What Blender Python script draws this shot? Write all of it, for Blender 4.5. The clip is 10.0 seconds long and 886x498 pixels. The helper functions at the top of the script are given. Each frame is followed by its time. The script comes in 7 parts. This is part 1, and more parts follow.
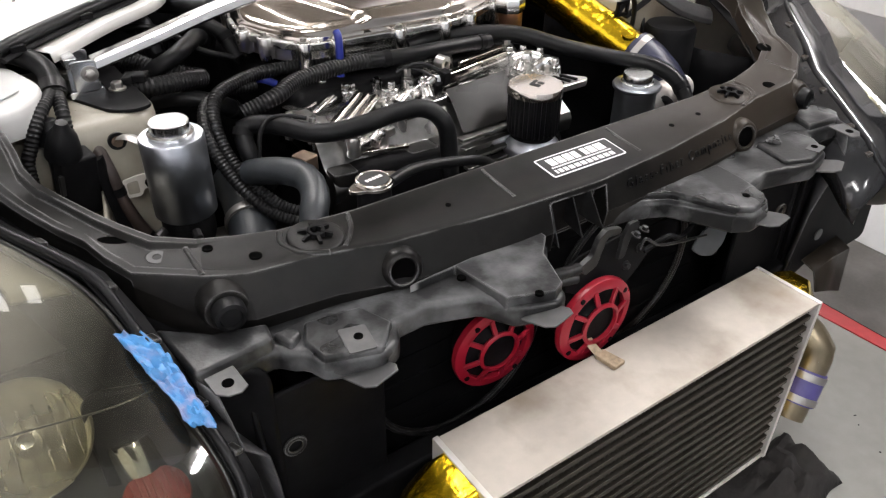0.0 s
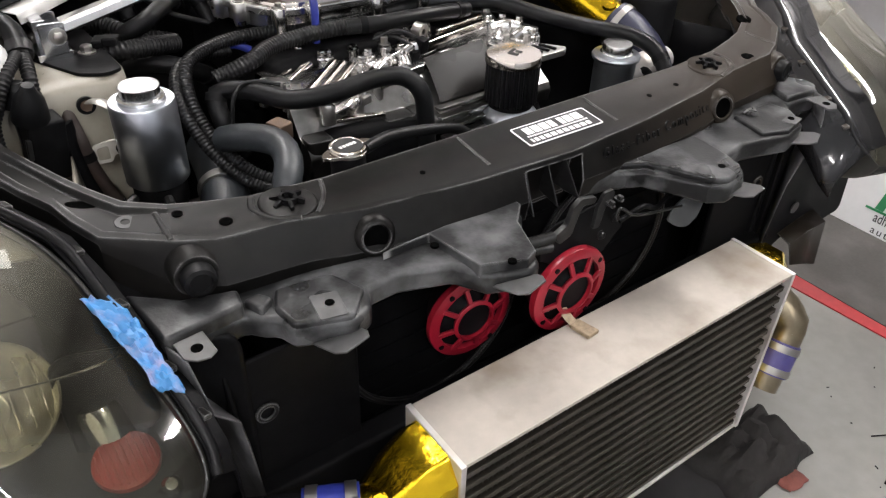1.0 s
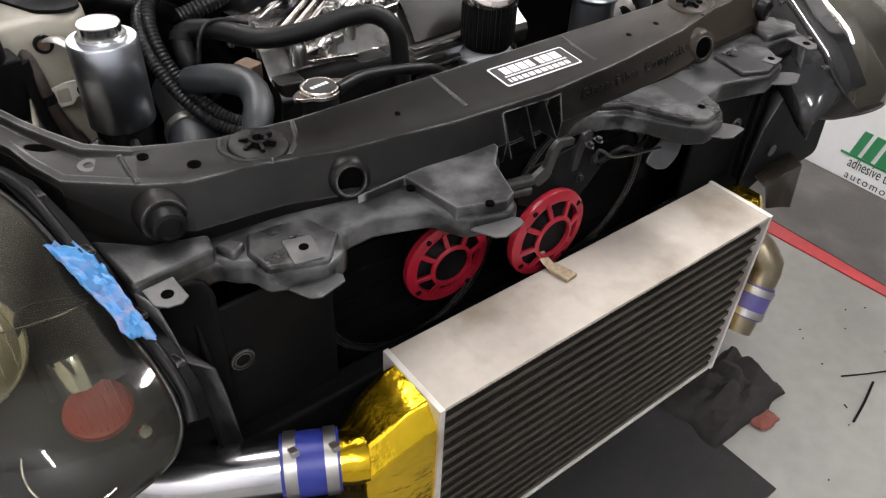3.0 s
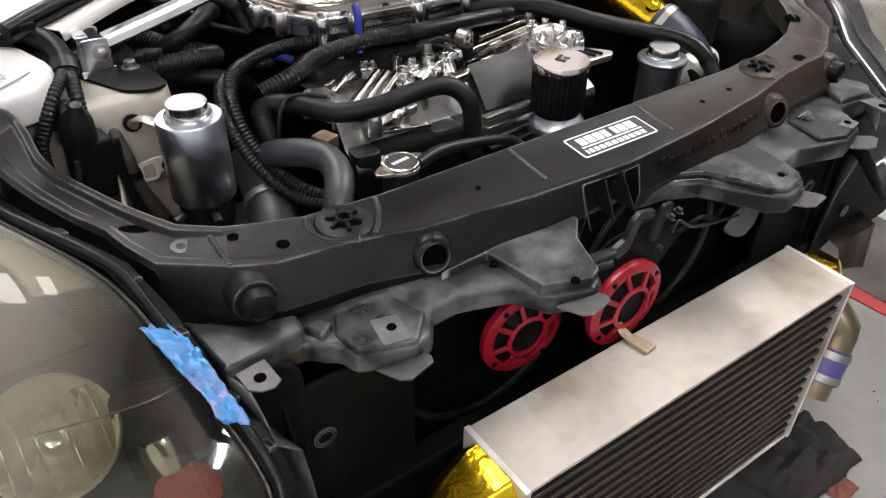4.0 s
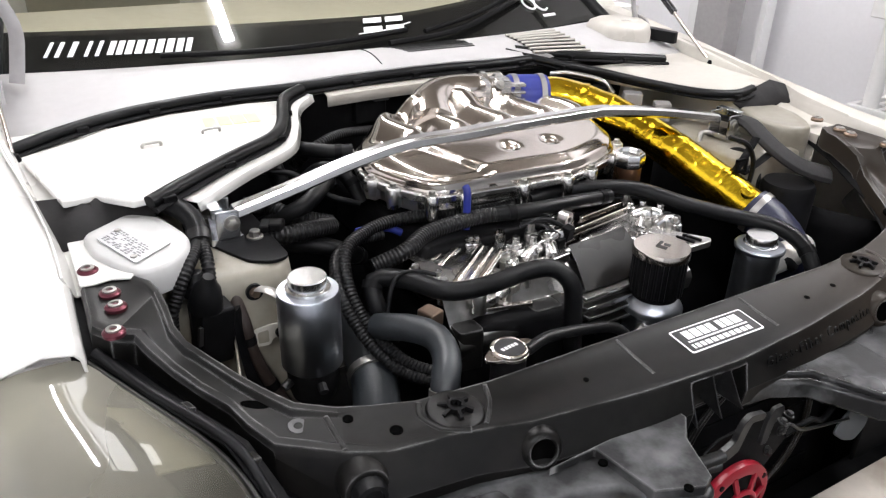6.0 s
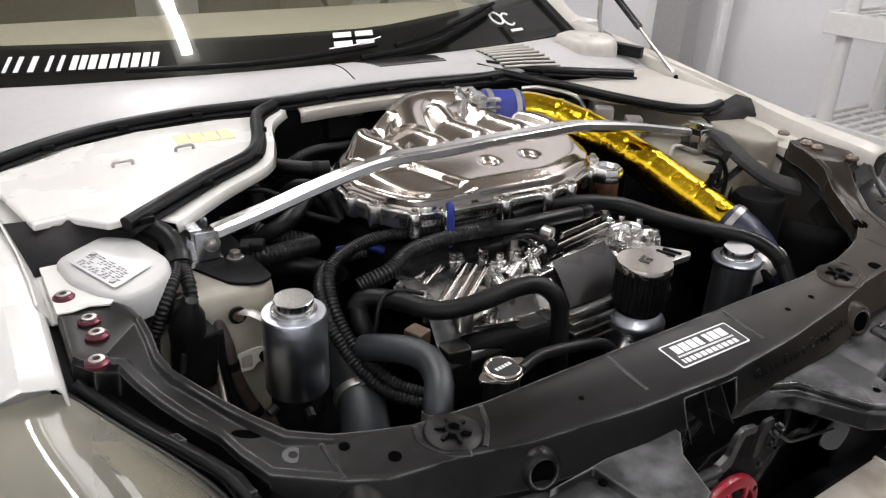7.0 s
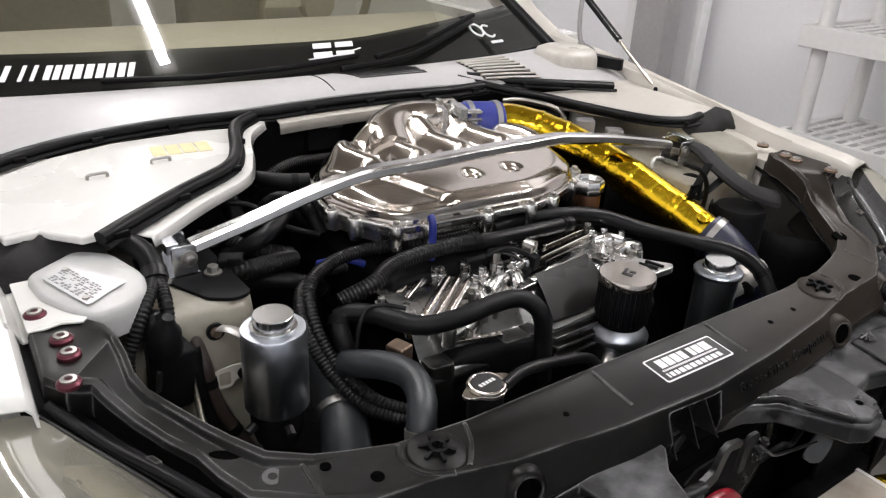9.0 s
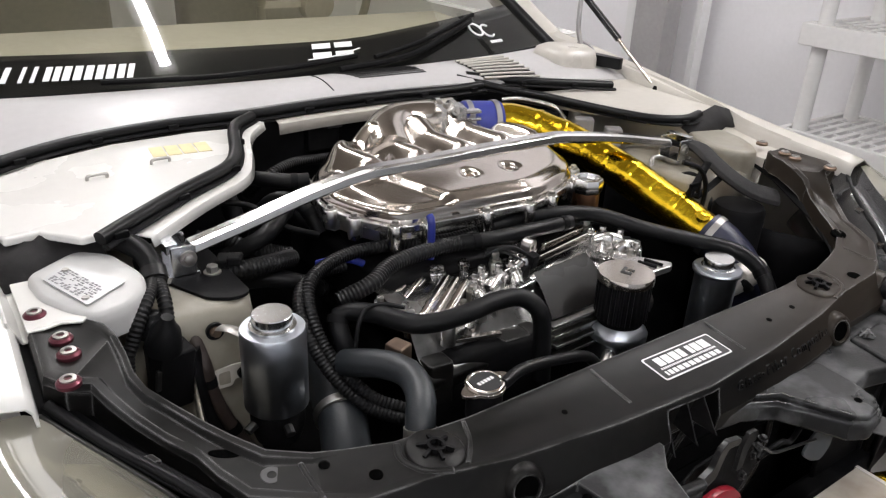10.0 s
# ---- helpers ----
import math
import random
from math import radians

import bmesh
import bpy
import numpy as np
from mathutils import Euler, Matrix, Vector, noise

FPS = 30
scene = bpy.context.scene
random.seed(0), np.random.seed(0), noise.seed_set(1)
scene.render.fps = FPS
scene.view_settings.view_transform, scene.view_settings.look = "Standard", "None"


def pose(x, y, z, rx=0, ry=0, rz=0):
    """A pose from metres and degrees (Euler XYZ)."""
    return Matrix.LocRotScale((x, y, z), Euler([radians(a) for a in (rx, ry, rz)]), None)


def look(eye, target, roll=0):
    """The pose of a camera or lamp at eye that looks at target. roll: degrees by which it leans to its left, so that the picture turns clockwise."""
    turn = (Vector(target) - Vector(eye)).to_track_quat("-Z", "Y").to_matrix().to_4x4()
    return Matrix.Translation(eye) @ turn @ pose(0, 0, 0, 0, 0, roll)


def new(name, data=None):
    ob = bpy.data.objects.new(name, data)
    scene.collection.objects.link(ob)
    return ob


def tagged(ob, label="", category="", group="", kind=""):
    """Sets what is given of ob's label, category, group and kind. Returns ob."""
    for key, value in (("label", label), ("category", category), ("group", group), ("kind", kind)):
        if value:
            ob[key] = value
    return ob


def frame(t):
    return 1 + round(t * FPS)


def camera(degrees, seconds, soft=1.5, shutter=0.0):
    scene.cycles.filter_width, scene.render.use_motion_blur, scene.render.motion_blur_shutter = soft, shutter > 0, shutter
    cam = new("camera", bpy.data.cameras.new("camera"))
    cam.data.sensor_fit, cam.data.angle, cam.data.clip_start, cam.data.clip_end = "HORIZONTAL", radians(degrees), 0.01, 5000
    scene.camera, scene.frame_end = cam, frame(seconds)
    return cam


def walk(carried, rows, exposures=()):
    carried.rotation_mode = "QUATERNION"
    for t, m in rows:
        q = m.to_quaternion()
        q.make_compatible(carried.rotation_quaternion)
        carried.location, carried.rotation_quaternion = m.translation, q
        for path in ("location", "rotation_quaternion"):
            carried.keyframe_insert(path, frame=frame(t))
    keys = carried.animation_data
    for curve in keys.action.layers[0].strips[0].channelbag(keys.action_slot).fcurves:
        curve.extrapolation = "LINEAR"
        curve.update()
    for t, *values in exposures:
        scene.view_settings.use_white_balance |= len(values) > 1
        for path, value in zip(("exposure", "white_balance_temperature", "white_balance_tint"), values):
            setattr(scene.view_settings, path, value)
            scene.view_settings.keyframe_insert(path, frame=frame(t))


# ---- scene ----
cam = camera(61.0, 10.0, 1.25)
PATH = [
    (0, (-0.669, -0.566, 1.244), (0.286, 0.78, 0.113), 0.7),
    (0.5, (-0.664, -0.567, 1.237), (0.308, 0.735, 0.071), 1.8),
    (1, (-0.659, -0.577, 1.233), (0.307, 0.717, 0.053), 1.8),
    (1.5, (-0.659, -0.575, 1.23), (0.32, 0.703, 0.043), 2.1),
    (2, (-0.655, -0.573, 1.222), (0.319, 0.67, -0.005), 2.3),
    (3.3, (-0.654, -0.57, 1.216), (0.316, 0.618, -0.068), 2.8),
    (3.5, (-0.659, -0.565, 1.216), (0.31, 0.648, -0.045), 2.4),
    (4, (-0.681, -0.515, 1.243), (0.252, 0.787, 0.045), 0.5),
    (4.2, (-0.691, -0.482, 1.253), (0.234, 0.824, 0.053), 1.3),
    (4.5, (-0.715, -0.446, 1.262), (0.213, 0.894, 0.103), 1.7),
    (4.7, (-0.728, -0.424, 1.274), (0.238, 0.937, 0.172), 2.4),
    (5, (-0.733, -0.427, 1.276), (0.257, 0.984, 0.263), 1.9),
    (5.2, (-0.733, -0.438, 1.289), (0.209, 1.014, 0.285), 2.9),
    (5.5, (-0.718, -0.469, 1.29), (0.144, 1.059, 0.329), 2.4),
    (5.8, (-0.713, -0.468, 1.304), (0.169, 1.053, 0.351), 1.9),
    (6, (-0.728, -0.459, 1.309), (0.181, 1.073, 0.399), 1.5),
    (7.5, (-0.759, -0.413, 1.308), (0.296, 1.047, 0.438), 2.9),
    (8, (-0.76, -0.41, 1.308), (0.313, 1.043, 0.448), 3.1),
    (8.5, (-0.758, -0.406, 1.308), (0.32, 1.048, 0.456), 3.1),
    (9, (-0.753, -0.406, 1.307), (0.318, 1.053, 0.456), 3.0),
    (9.5, (-0.75, -0.407, 1.308), (0.318, 1.055, 0.458), 2.8),
    (10, (-0.751, -0.411, 1.307), (0.316, 1.051, 0.456), 2.7),
]
walk(cam, [(t, look(eye, target, roll)) for t, eye, target, roll in PATH],
     [(0, 0.26, 6700, 10), (3.5, 0.22, 6700, 10), (5.5, 0.34, 6450, 10), (6.2, 0.06, 6500, 10), (7.4, -0.27, 6600, 10), (10, -0.27, 6600, 10)])
scene.render.film_transparent = False

# ---- light ----
world = bpy.data.worlds.new("world")
scene.world = world
world.use_nodes = True
world.node_tree.nodes["Background"].inputs[0].default_value = (0.75, 0.8, 0.9, 1)
world.node_tree.nodes["Background"].inputs[1].default_value = 0.05
CEIL = 2.9
# the first two follow reflections; the other four are added, unseen fill lamps
TUBES = [(-0.50, 0.82, 0.62), (-0.03, 1.95, 0.5), (1.75, -0.10, 1.7), (0.15, 3.35, 1.2), (-1.5, -1.9, 1.1), (-0.2, -2.75, 1.0)]  # x, y, length
PANELS = [(0.02, 0.86)]


# ---- helpers for meshes ----
def bevelled(ob, width, segments=2, angle=35):
    m = ob.modifiers.new("bevel", "BEVEL")
    m.width, m.segments, m.limit_method, m.angle_limit = width, segments, "ANGLE", radians(angle)
    m.harden_normals = True
    return ob


def part(name, bm, material, parent=None, label="", smooth=40, bevel=0, segments=2):
    """Links a bmesh as one mesh object under a thing or a part."""
    me = bpy.data.meshes.new(name)
    bmesh.ops.recalc_face_normals(bm, faces=bm.faces[:])
    bm.to_mesh(me)
    bm.free()
    if smooth:
        for p in me.polygons:
            p.use_smooth = True
        me.set_sharp_from_angle(angle=radians(smooth))
    me.materials.append(material)
    ob = new(name, me)
    if parent is not None:
        ob.parent = parent
    if label:
        tagged(ob, label)
    if bevel:
        bevelled(ob, bevel, segments)
    return ob


def thing(name, label, category, at=(0, 0, 0), group="", kind=""):
    ob = new(name)
    ob.empty_display_size = 0.02
    ob.location = at
    return tagged(ob, label, category, group, kind)


def local(ob, child):
    """Keeps a child, built in world metres, in place under a parent that stands elsewhere."""
    child.matrix_parent_inverse = Matrix.Translation(-ob.location)
    return child


def box(bm, c, s, rot=(0, 0, 0)):
    m = pose(*c, *rot) @ Matrix.Diagonal((*s, 1))
    return bmesh.ops.create_cube(bm, size=1, matrix=m)["verts"]


def lathe(bm, profile, m=None, n=32, closed=True):
    """A turned form: profile rows of (radius, height) round z, placed by m."""
    m = m or Matrix()
    rings = []
    for r, h in profile:
        if r < 1e-5:
            rings.append([bm.verts.new(m @ Vector((0, 0, h)))])
        else:
            rings.append([bm.verts.new(m @ Vector((r * math.cos(2 * math.pi * i / n), r * math.sin(2 * math.pi * i / n), h))) for i in range(n)])
    for a, b in zip(rings, rings[1:]):
        for i in range(n):
            j = (i + 1) % n
            if len(a) == 1 and len(b) == 1:
                continue
            if len(a) == 1:
                bm.faces.new((a[0], b[i], b[j]))
            elif len(b) == 1:
                bm.faces.new((a[i], a[j], b[0]))
            else:
                bm.faces.new((a[i], a[j], b[j], b[i]))
    return bm


def smoothed(points, step):
    """Evenly spaced places along a soft curve through the points."""
    p = [Vector(q) for q in points]
    p = [2 * p[0] - p[1], *p, 2 * p[-1] - p[-2]]
    dense = []
    for i in range(1, len(p) - 2):
        for k in range(24):
            t = k / 24
            a, b, c, d = p[i - 1:i + 3]
            dense.append(0.5 * (2 * b + (c - a) * t + (2 * a - 5 * b + 4 * c - d) * t * t + (3 * b - a - 3 * c + d) * t ** 3))
    dense.append(p[-2])
    out, left = [dense[0]], step
    for a, b in zip(dense, dense[1:]):
        length = (b - a).length
        while length > left:
            a = a + (b - a) * (left / length)
            length -= left
            left = step
            out.append(a)
        left -= length
    out.append(dense[-1])
    return out


def tube(bm, points, r, n=12, step=None, ridge=0.0, caps=True, flat=1.0, taper=None):
    """A hose along a soft curve; ridge: the depth of its rings; flat: squashes the section."""
    step = step or (0.0014 if ridge else r * 0.9)
    path = smoothed(points, step)
    side = None
    rings = []
    for i, q in enumerate(path):
        d = (path[min(i + 1, len(path) - 1)] - path[max(i - 1, 0)]).normalized()
        if side is None:
            side = d.cross(Vector((0, 0, 1)))
            if side.length < 0.1:
                side = d.cross(Vector((0, 1, 0)))
        side = (side - d * side.dot(d)).normalized()
        up = side.cross(d)
        k = r * (1 - ridge * (0.5 - 0.5 * math.cos(math.pi * i / 2)) * 1.5)
        if taper:
            k *= taper[0] + (taper[1] - taper[0]) * i / max(1, len(path) - 1)
        rings.append([bm.verts.new(q + side * k * math.cos(2 * math.pi * j / n) + up * k * flat * math.sin(2 * math.pi * j / n)) for j in range(n)])
    for a, b in zip(rings, rings[1:]):
        for i in range(n):
            j = (i + 1) % n
            bm.faces.new((a[i], a[j], b[j], b[i]))
    if caps:
        bm.faces.new(rings[0][::-1])
        bm.faces.new(rings[-1])
    return bm


def loft(bm, rows, close=False):
    """Quads between rows of places, all of one length."""
    grid = [[bm.verts.new(q) for q in row] for row in rows]
    for a, b in zip(grid, grid[1:]):
        m = len(a)
        for i in range(m if close else m - 1):
            j = (i + 1) % m
            bm.faces.new((a[i], a[j], b[j], b[i]))
    return grid


def prism(bm, outline, z0, z1, m=None):
    """A plate: an outline of (x, y) raised from z0 to z1."""
    m = m or Matrix()
    low = [bm.verts.new(m @ Vector((x, y, z0))) for x, y in outline]
    top = [bm.verts.new(m @ Vector((x, y, z1))) for x, y in outline]
    bm.faces.new(low[::-1])
    bm.faces.new(top)
    k = len(outline)
    for i in range(k):
        j = (i + 1) % k
        bm.faces.new((low[i], low[j], top[j], top[i]))
    return bm


def along(a, b):
    """The pose that stands at a with its z towards b."""
    a, b = Vector(a), Vector(b)
    return Matrix.Translation(a) @ (b - a).to_track_quat("Z", "Y").to_matrix().to_4x4()


def solid(ob, thickness, offset=-1):
    m = ob.modifiers.new("solid", "SOLIDIFY")
    m.thickness, m.offset = thickness, offset
    while ob.modifiers.find("bevel") >= 0 and ob.modifiers.find("bevel") < ob.modifiers.find("solid"):
        ob.modifiers.move(ob.modifiers.find("solid"), ob.modifiers.find("bevel"))
    return ob


def hexbolt(bm, at, r=0.006, h=0.006, normal=(0, 0, 1), washer=True):
    m = along(at, Vector(at) + Vector(normal))
    if washer:
        lathe(bm, [(0, 0), (r * 1.5, 0), (r * 1.5, h * 0.25), (0, h * 0.25)], m, 14)
    lathe(bm, [(r, h * 0.2), (r, h * 0.9), (r * 0.85, h), (0, h)], m, 6)
    return bm


def ease(v):
    v = min(1, max(0, v))
    return v * v * (3 - 2 * v)


def written(text, size, m, material, parent, name="lettering", depth=0.0004, spacing=1.0):
    cu = bpy.data.curves.new(name, "FONT")
    cu.body, cu.size, cu.extrude, cu.space_character = text, size, depth, spacing
    tmp = new("tmp", cu)
    me = bpy.data.meshes.new_from_object(tmp.evaluated_get(bpy.context.evaluated_depsgraph_get()))
    bpy.data.objects.remove(tmp)
    me.transform(m)
    me.materials.clear()
    me.materials.append(material)
    ob = new(name, me)
    ob.parent = parent
    return ob


# ---- materials ----
def material(name, colour, rough=0.5, metal=0.0, vary=0.12, grain=60.0, bump=0.0, bump_scale=200.0, blotch=6.0, rough_vary=0.1, coat=0.0, dirt=None, dirt_amount=0.0, dirt_scale=5.0, spec=0.5, worn=None, film=None):
    mat = bpy.data.materials.new(name)
    mat.use_nodes = True
    nt = mat.node_tree
    n, link = nt.nodes, nt.links.new
    b = n["Principled BSDF"]
    b.inputs["Metallic"].default_value = metal
    b.inputs["Specular IOR Level"].default_value = spec
    if coat:
        b.inputs["Coat Weight"].default_value = coat
        b.inputs["Coat Roughness"].default_value = 0.08
    co = n.new("ShaderNodeTexCoord")

    def noise_tex(scale, detail=4):
        t = n.new("ShaderNodeTexNoise")
        t.inputs["Scale"].default_value, t.inputs["Detail"].default_value = scale, detail
        link(co.outputs["Object"], t.inputs["Vector"])
        return t
    big, small = noise_tex(blotch), noise_tex(grain)
    add = n.new("ShaderNodeMath")
    add.operation = "ADD"
    link(big.outputs["Fac"], add.inputs[0])
    link(small.outputs["Fac"], add.inputs[1])
    ramp = n.new("ShaderNodeMapRange")
    ramp.inputs["From Min"].default_value, ramp.inputs["From Max"].default_value = 0.6, 1.4
    ramp.inputs["To Min"].default_value, ramp.inputs["To Max"].default_value = 1 - vary, 1 + vary
    link(add.outputs[0], ramp.inputs["Value"])
    mul = n.new("ShaderNodeMixRGB")
    mul.blend_type, mul.inputs[0].default_value, mul.inputs[1].default_value = "MULTIPLY", 1, (*colour, 1)
    link(ramp.outputs[0], mul.inputs[2])
    last = mul.outputs[0]
    if dirt:
        d = noise_tex(dirt_scale, 8)
        r = n.new("ShaderNodeMapRange")
        r.inputs["From Min"].default_value, r.inputs["From Max"].default_value = 0.48, 0.72
        r.inputs["To Max"].default_value = dirt_amount
        link(d.outputs["Fac"], r.inputs["Value"])
        mix = n.new("ShaderNodeMixRGB")
        mix.inputs[2].default_value = (*dirt, 1)
        link(r.outputs[0], mix.inputs[0])
        link(last, mix.inputs[1])
        last = mix.outputs[0]
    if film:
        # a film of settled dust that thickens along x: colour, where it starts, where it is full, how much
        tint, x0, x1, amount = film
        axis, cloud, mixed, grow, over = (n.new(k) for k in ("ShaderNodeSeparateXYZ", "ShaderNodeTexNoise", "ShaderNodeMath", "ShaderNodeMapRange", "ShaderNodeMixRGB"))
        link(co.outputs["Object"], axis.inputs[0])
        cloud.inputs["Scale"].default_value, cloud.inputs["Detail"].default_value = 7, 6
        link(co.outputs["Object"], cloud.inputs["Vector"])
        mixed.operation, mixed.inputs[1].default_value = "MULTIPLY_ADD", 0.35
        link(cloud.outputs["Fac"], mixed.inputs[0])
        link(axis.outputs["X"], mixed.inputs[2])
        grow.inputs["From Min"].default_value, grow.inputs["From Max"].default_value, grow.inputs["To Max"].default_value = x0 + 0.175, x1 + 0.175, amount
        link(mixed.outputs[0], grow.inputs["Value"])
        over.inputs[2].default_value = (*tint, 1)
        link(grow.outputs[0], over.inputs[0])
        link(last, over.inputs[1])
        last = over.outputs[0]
    if worn:
        geo, edge = n.new("ShaderNodeNewGeometry"), n.new("ShaderNodeMapRange")
        soft = n.new("ShaderNodeBevel")
        soft.samples = 4
        soft.inputs["Radius"].default_value = 0.0045
        dot = n.new("ShaderNodeVectorMath")
        dot.operation = "DOT_PRODUCT"
        link(soft.outputs[0], dot.inputs[0])
        link(geo.outputs["Normal"], dot.inputs[1])
        edge.inputs["From Min"].default_value, edge.inputs["From Max"].default_value = 0.97, 0.82
        link(dot.outputs["Value"], edge.inputs["Value"])
        patch = noise_tex(26, 6)
        gate = n.new("ShaderNodeMapRange")
        gate.inputs["From Min"].default_value, gate.inputs["From Max"].default_value = 0.32, 0.56
        link(patch.outputs["Fac"], gate.inputs["Value"])
        both = n.new("ShaderNodeMath")
        both.operation = "MULTIPLY"
        link(edge.outputs[0], both.inputs[0])
        link(gate.outputs[0], both.inputs[1])
        rub = n.new("ShaderNodeMixRGB")
        rub.inputs[2].default_value = (*worn, 1)
        link(both.outputs[0], rub.inputs[0])
        link(last, rub.inputs[1])
        last = rub.outputs[0]
    link(last, b.inputs["Base Color"])
    rr = n.new("ShaderNodeMapRange")
    rr.inputs["From Min"].default_value, rr.inputs["From Max"].default_value = 0.3, 0.7
    rr.inputs["To Min"].default_value, rr.inputs["To Max"].default_value = max(0.02, rough - rough_vary), min(1, rough + rough_vary)
    link(big.outputs["Fac"], rr.inputs["Value"])
    link(rr.outputs[0], b.inputs["Roughness"])
    if bump:
        t = noise_tex(bump_scale, 3)
        bp = n.new("ShaderNodeBump")
        bp.inputs["Strength"].default_value, bp.inputs["Distance"].default_value = bump, 0.002
        link(t.outputs["Fac"], bp.inputs["Height"])
        link(bp.outputs[0], b.inputs["Normal"])
    return mat


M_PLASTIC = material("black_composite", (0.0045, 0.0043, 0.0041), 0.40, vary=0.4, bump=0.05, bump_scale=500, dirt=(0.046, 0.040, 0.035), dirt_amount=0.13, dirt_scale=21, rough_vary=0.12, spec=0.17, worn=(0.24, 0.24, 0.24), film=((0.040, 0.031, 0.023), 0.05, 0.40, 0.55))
M_DUSTY = material("dusty_composite", (0.013, 0.0133, 0.014), 0.34, vary=0.4, bump=0.14, bump_scale=260, dirt=(0.16, 0.163, 0.167), dirt_amount=0.68, dirt_scale=15, rough_vary=0.14, spec=0.25, worn=(0.25, 0.25, 0.25))
M_DARK = material("dark_plastic", (0.0048, 0.0048, 0.0053), 0.5, vary=0.4, bump=0.1, dirt=(0.026, 0.025, 0.024), dirt_amount=0.13, dirt_scale=14, spec=0.07)
M_PANEL_DARK = material("dark_glossy_panel", (0.008, 0.0075, 0.007), 0.32, 0.0, vary=0.3, rough_vary=0.08, dirt=(0.03, 0.028, 0.026), dirt_amount=0.25, dirt_scale=20, spec=0.07)
M_COVER = material("dark_casting", (0.26, 0.257, 0.25), 0.28, 1.0, vary=0.3, rough_vary=0.12, bump=0.15, bump_scale=70, dirt=(0.03, 0.028, 0.026), dirt_amount=0.55, dirt_scale=16)
M_RUBBER = material("black_rubber", (0.0045, 0.0047, 0.0052), 0.40, vary=0.3, bump=0.10, bump_scale=300, dirt=(0.022, 0.022, 0.022), dirt_amount=0.25, dirt_scale=16, spec=0.18)
M_LOOM = material("loom_plastic", (0.0055, 0.0055, 0.006), 0.42, vary=0.3, spec=0.20, dirt=(0.022, 0.022, 0.022), dirt_amount=0.25, dirt_scale=20)
M_HOSE = material("dusty_hose", (0.012, 0.0145, 0.017), 0.42, vary=0.3, bump=0.10, dirt=(0.040, 0.046, 0.052), dirt_amount=0.35, dirt_scale=14)
M_CHROME = material("polished_aluminium", (0.62, 0.575, 0.53), 0.14, 1.0, vary=0.05, rough_vary=0.05, bump=0.02, bump_scale=40)
M_CAST = material("cast_aluminium", (0.74, 0.73, 0.715), 0.24, 1.0, vary=0.2, rough_vary=0.12, bump=0.2, bump_scale=90, dirt=(0.16, 0.15, 0.14), dirt_amount=0.4, dirt_scale=26)
M_CAN = material("can_aluminium", (0.50, 0.53, 0.58), 0.33, 1.0, vary=0.06, rough_vary=0.05, bump=0.03, bump_scale=60, dirt=(0.3, 0.29, 0.28), dirt_amount=0.25, dirt_scale=18)
M_SATIN = material("satin_aluminium", (0.62, 0.63, 0.65), 0.19, 1.0, vary=0.06, rough_vary=0.06, bump=0.03, bump_scale=60)
M_ALU = material("plate_aluminium", (0.74, 0.72, 0.69), 0.55, 0.75, vary=0.08, rough_vary=0.12, dirt=(0.34, 0.27, 0.19), dirt_amount=0.6, dirt_scale=9)
M_BAR = material("brushed_bar", (0.72, 0.72, 0.71), 0.21, 1.0, vary=0.08, rough_vary=0.08)
M_STEEL = material("zinc_steel", (0.42, 0.41, 0.39), 0.4, 1.0, vary=0.2, dirt=(0.2, 0.17, 0.14), dirt_amount=0.5, dirt_scale=30)
M_TABSTEEL = material("worn_steel_tab", (0.062, 0.062, 0.063), 0.5, 0.2, vary=0.2, dirt=(0.1, 0.1, 0.1), dirt_amount=0.6, dirt_scale=40)
M_LATCH = material("dark_latch_steel", (0.012, 0.012, 0.0125), 0.36, 0.3, vary=0.3, dirt=(0.06, 0.06, 0.06), dirt_amount=0.3, dirt_scale=60)
M_HANDLE = material("grey_handle_plastic", (0.05, 0.055, 0.06), 0.45, vary=0.15)
M_FLANGE = material("scuffed_flange", (0.022, 0.022, 0.024), 0.42, vary=0.3, dirt=(0.12, 0.12, 0.125), dirt_amount=0.35, dirt_scale=30, worn=(0.3, 0.3, 0.3))
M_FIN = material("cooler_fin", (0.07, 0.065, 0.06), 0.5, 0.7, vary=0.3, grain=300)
M_TOPPLATE = material("grimy_plate", (0.45, 0.41, 0.36), 0.5, 0.3, vary=0.10, rough_vary=0.05, dirt=(0.19, 0.14, 0.092), dirt_amount=0.8, dirt_scale=8)
M_OLDPIPE = material("yellowed_alloy", (0.22, 0.185, 0.125), 0.35, 0.8, vary=0.2)
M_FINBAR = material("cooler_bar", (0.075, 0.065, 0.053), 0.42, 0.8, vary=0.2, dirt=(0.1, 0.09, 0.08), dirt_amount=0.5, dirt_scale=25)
M_GOLD = material("gold_foil", (0.84, 0.56, 0.028), 0.17, 1.0, vary=0.15, rough_vary=0.07, bump=0.9, bump_scale=48)
M_BLUE = material("blue_silicone", (0.018, 0.028, 0.21), 0.4, vary=0.1)
M_VIOLET = material("violet_silicone", (0.07, 0.06, 0.22), 0.45, vary=0.15)
M_WELD = material("weld_stain", (0.36, 0.28, 0.19), 0.6, 0.3, vary=0.4, grain=180, blotch=40)
M_NAVY = material("navy_silicone", (0.012, 0.014, 0.036), 0.45, vary=0.15)
M_RED = material("red_paint", (0.25, 0.008, 0.020), 0.34, vary=0.1)
M_BODY = material("pearl_white_paint", (0.76, 0.75, 0.72), 0.22, vary=0.03, coat=0.6)
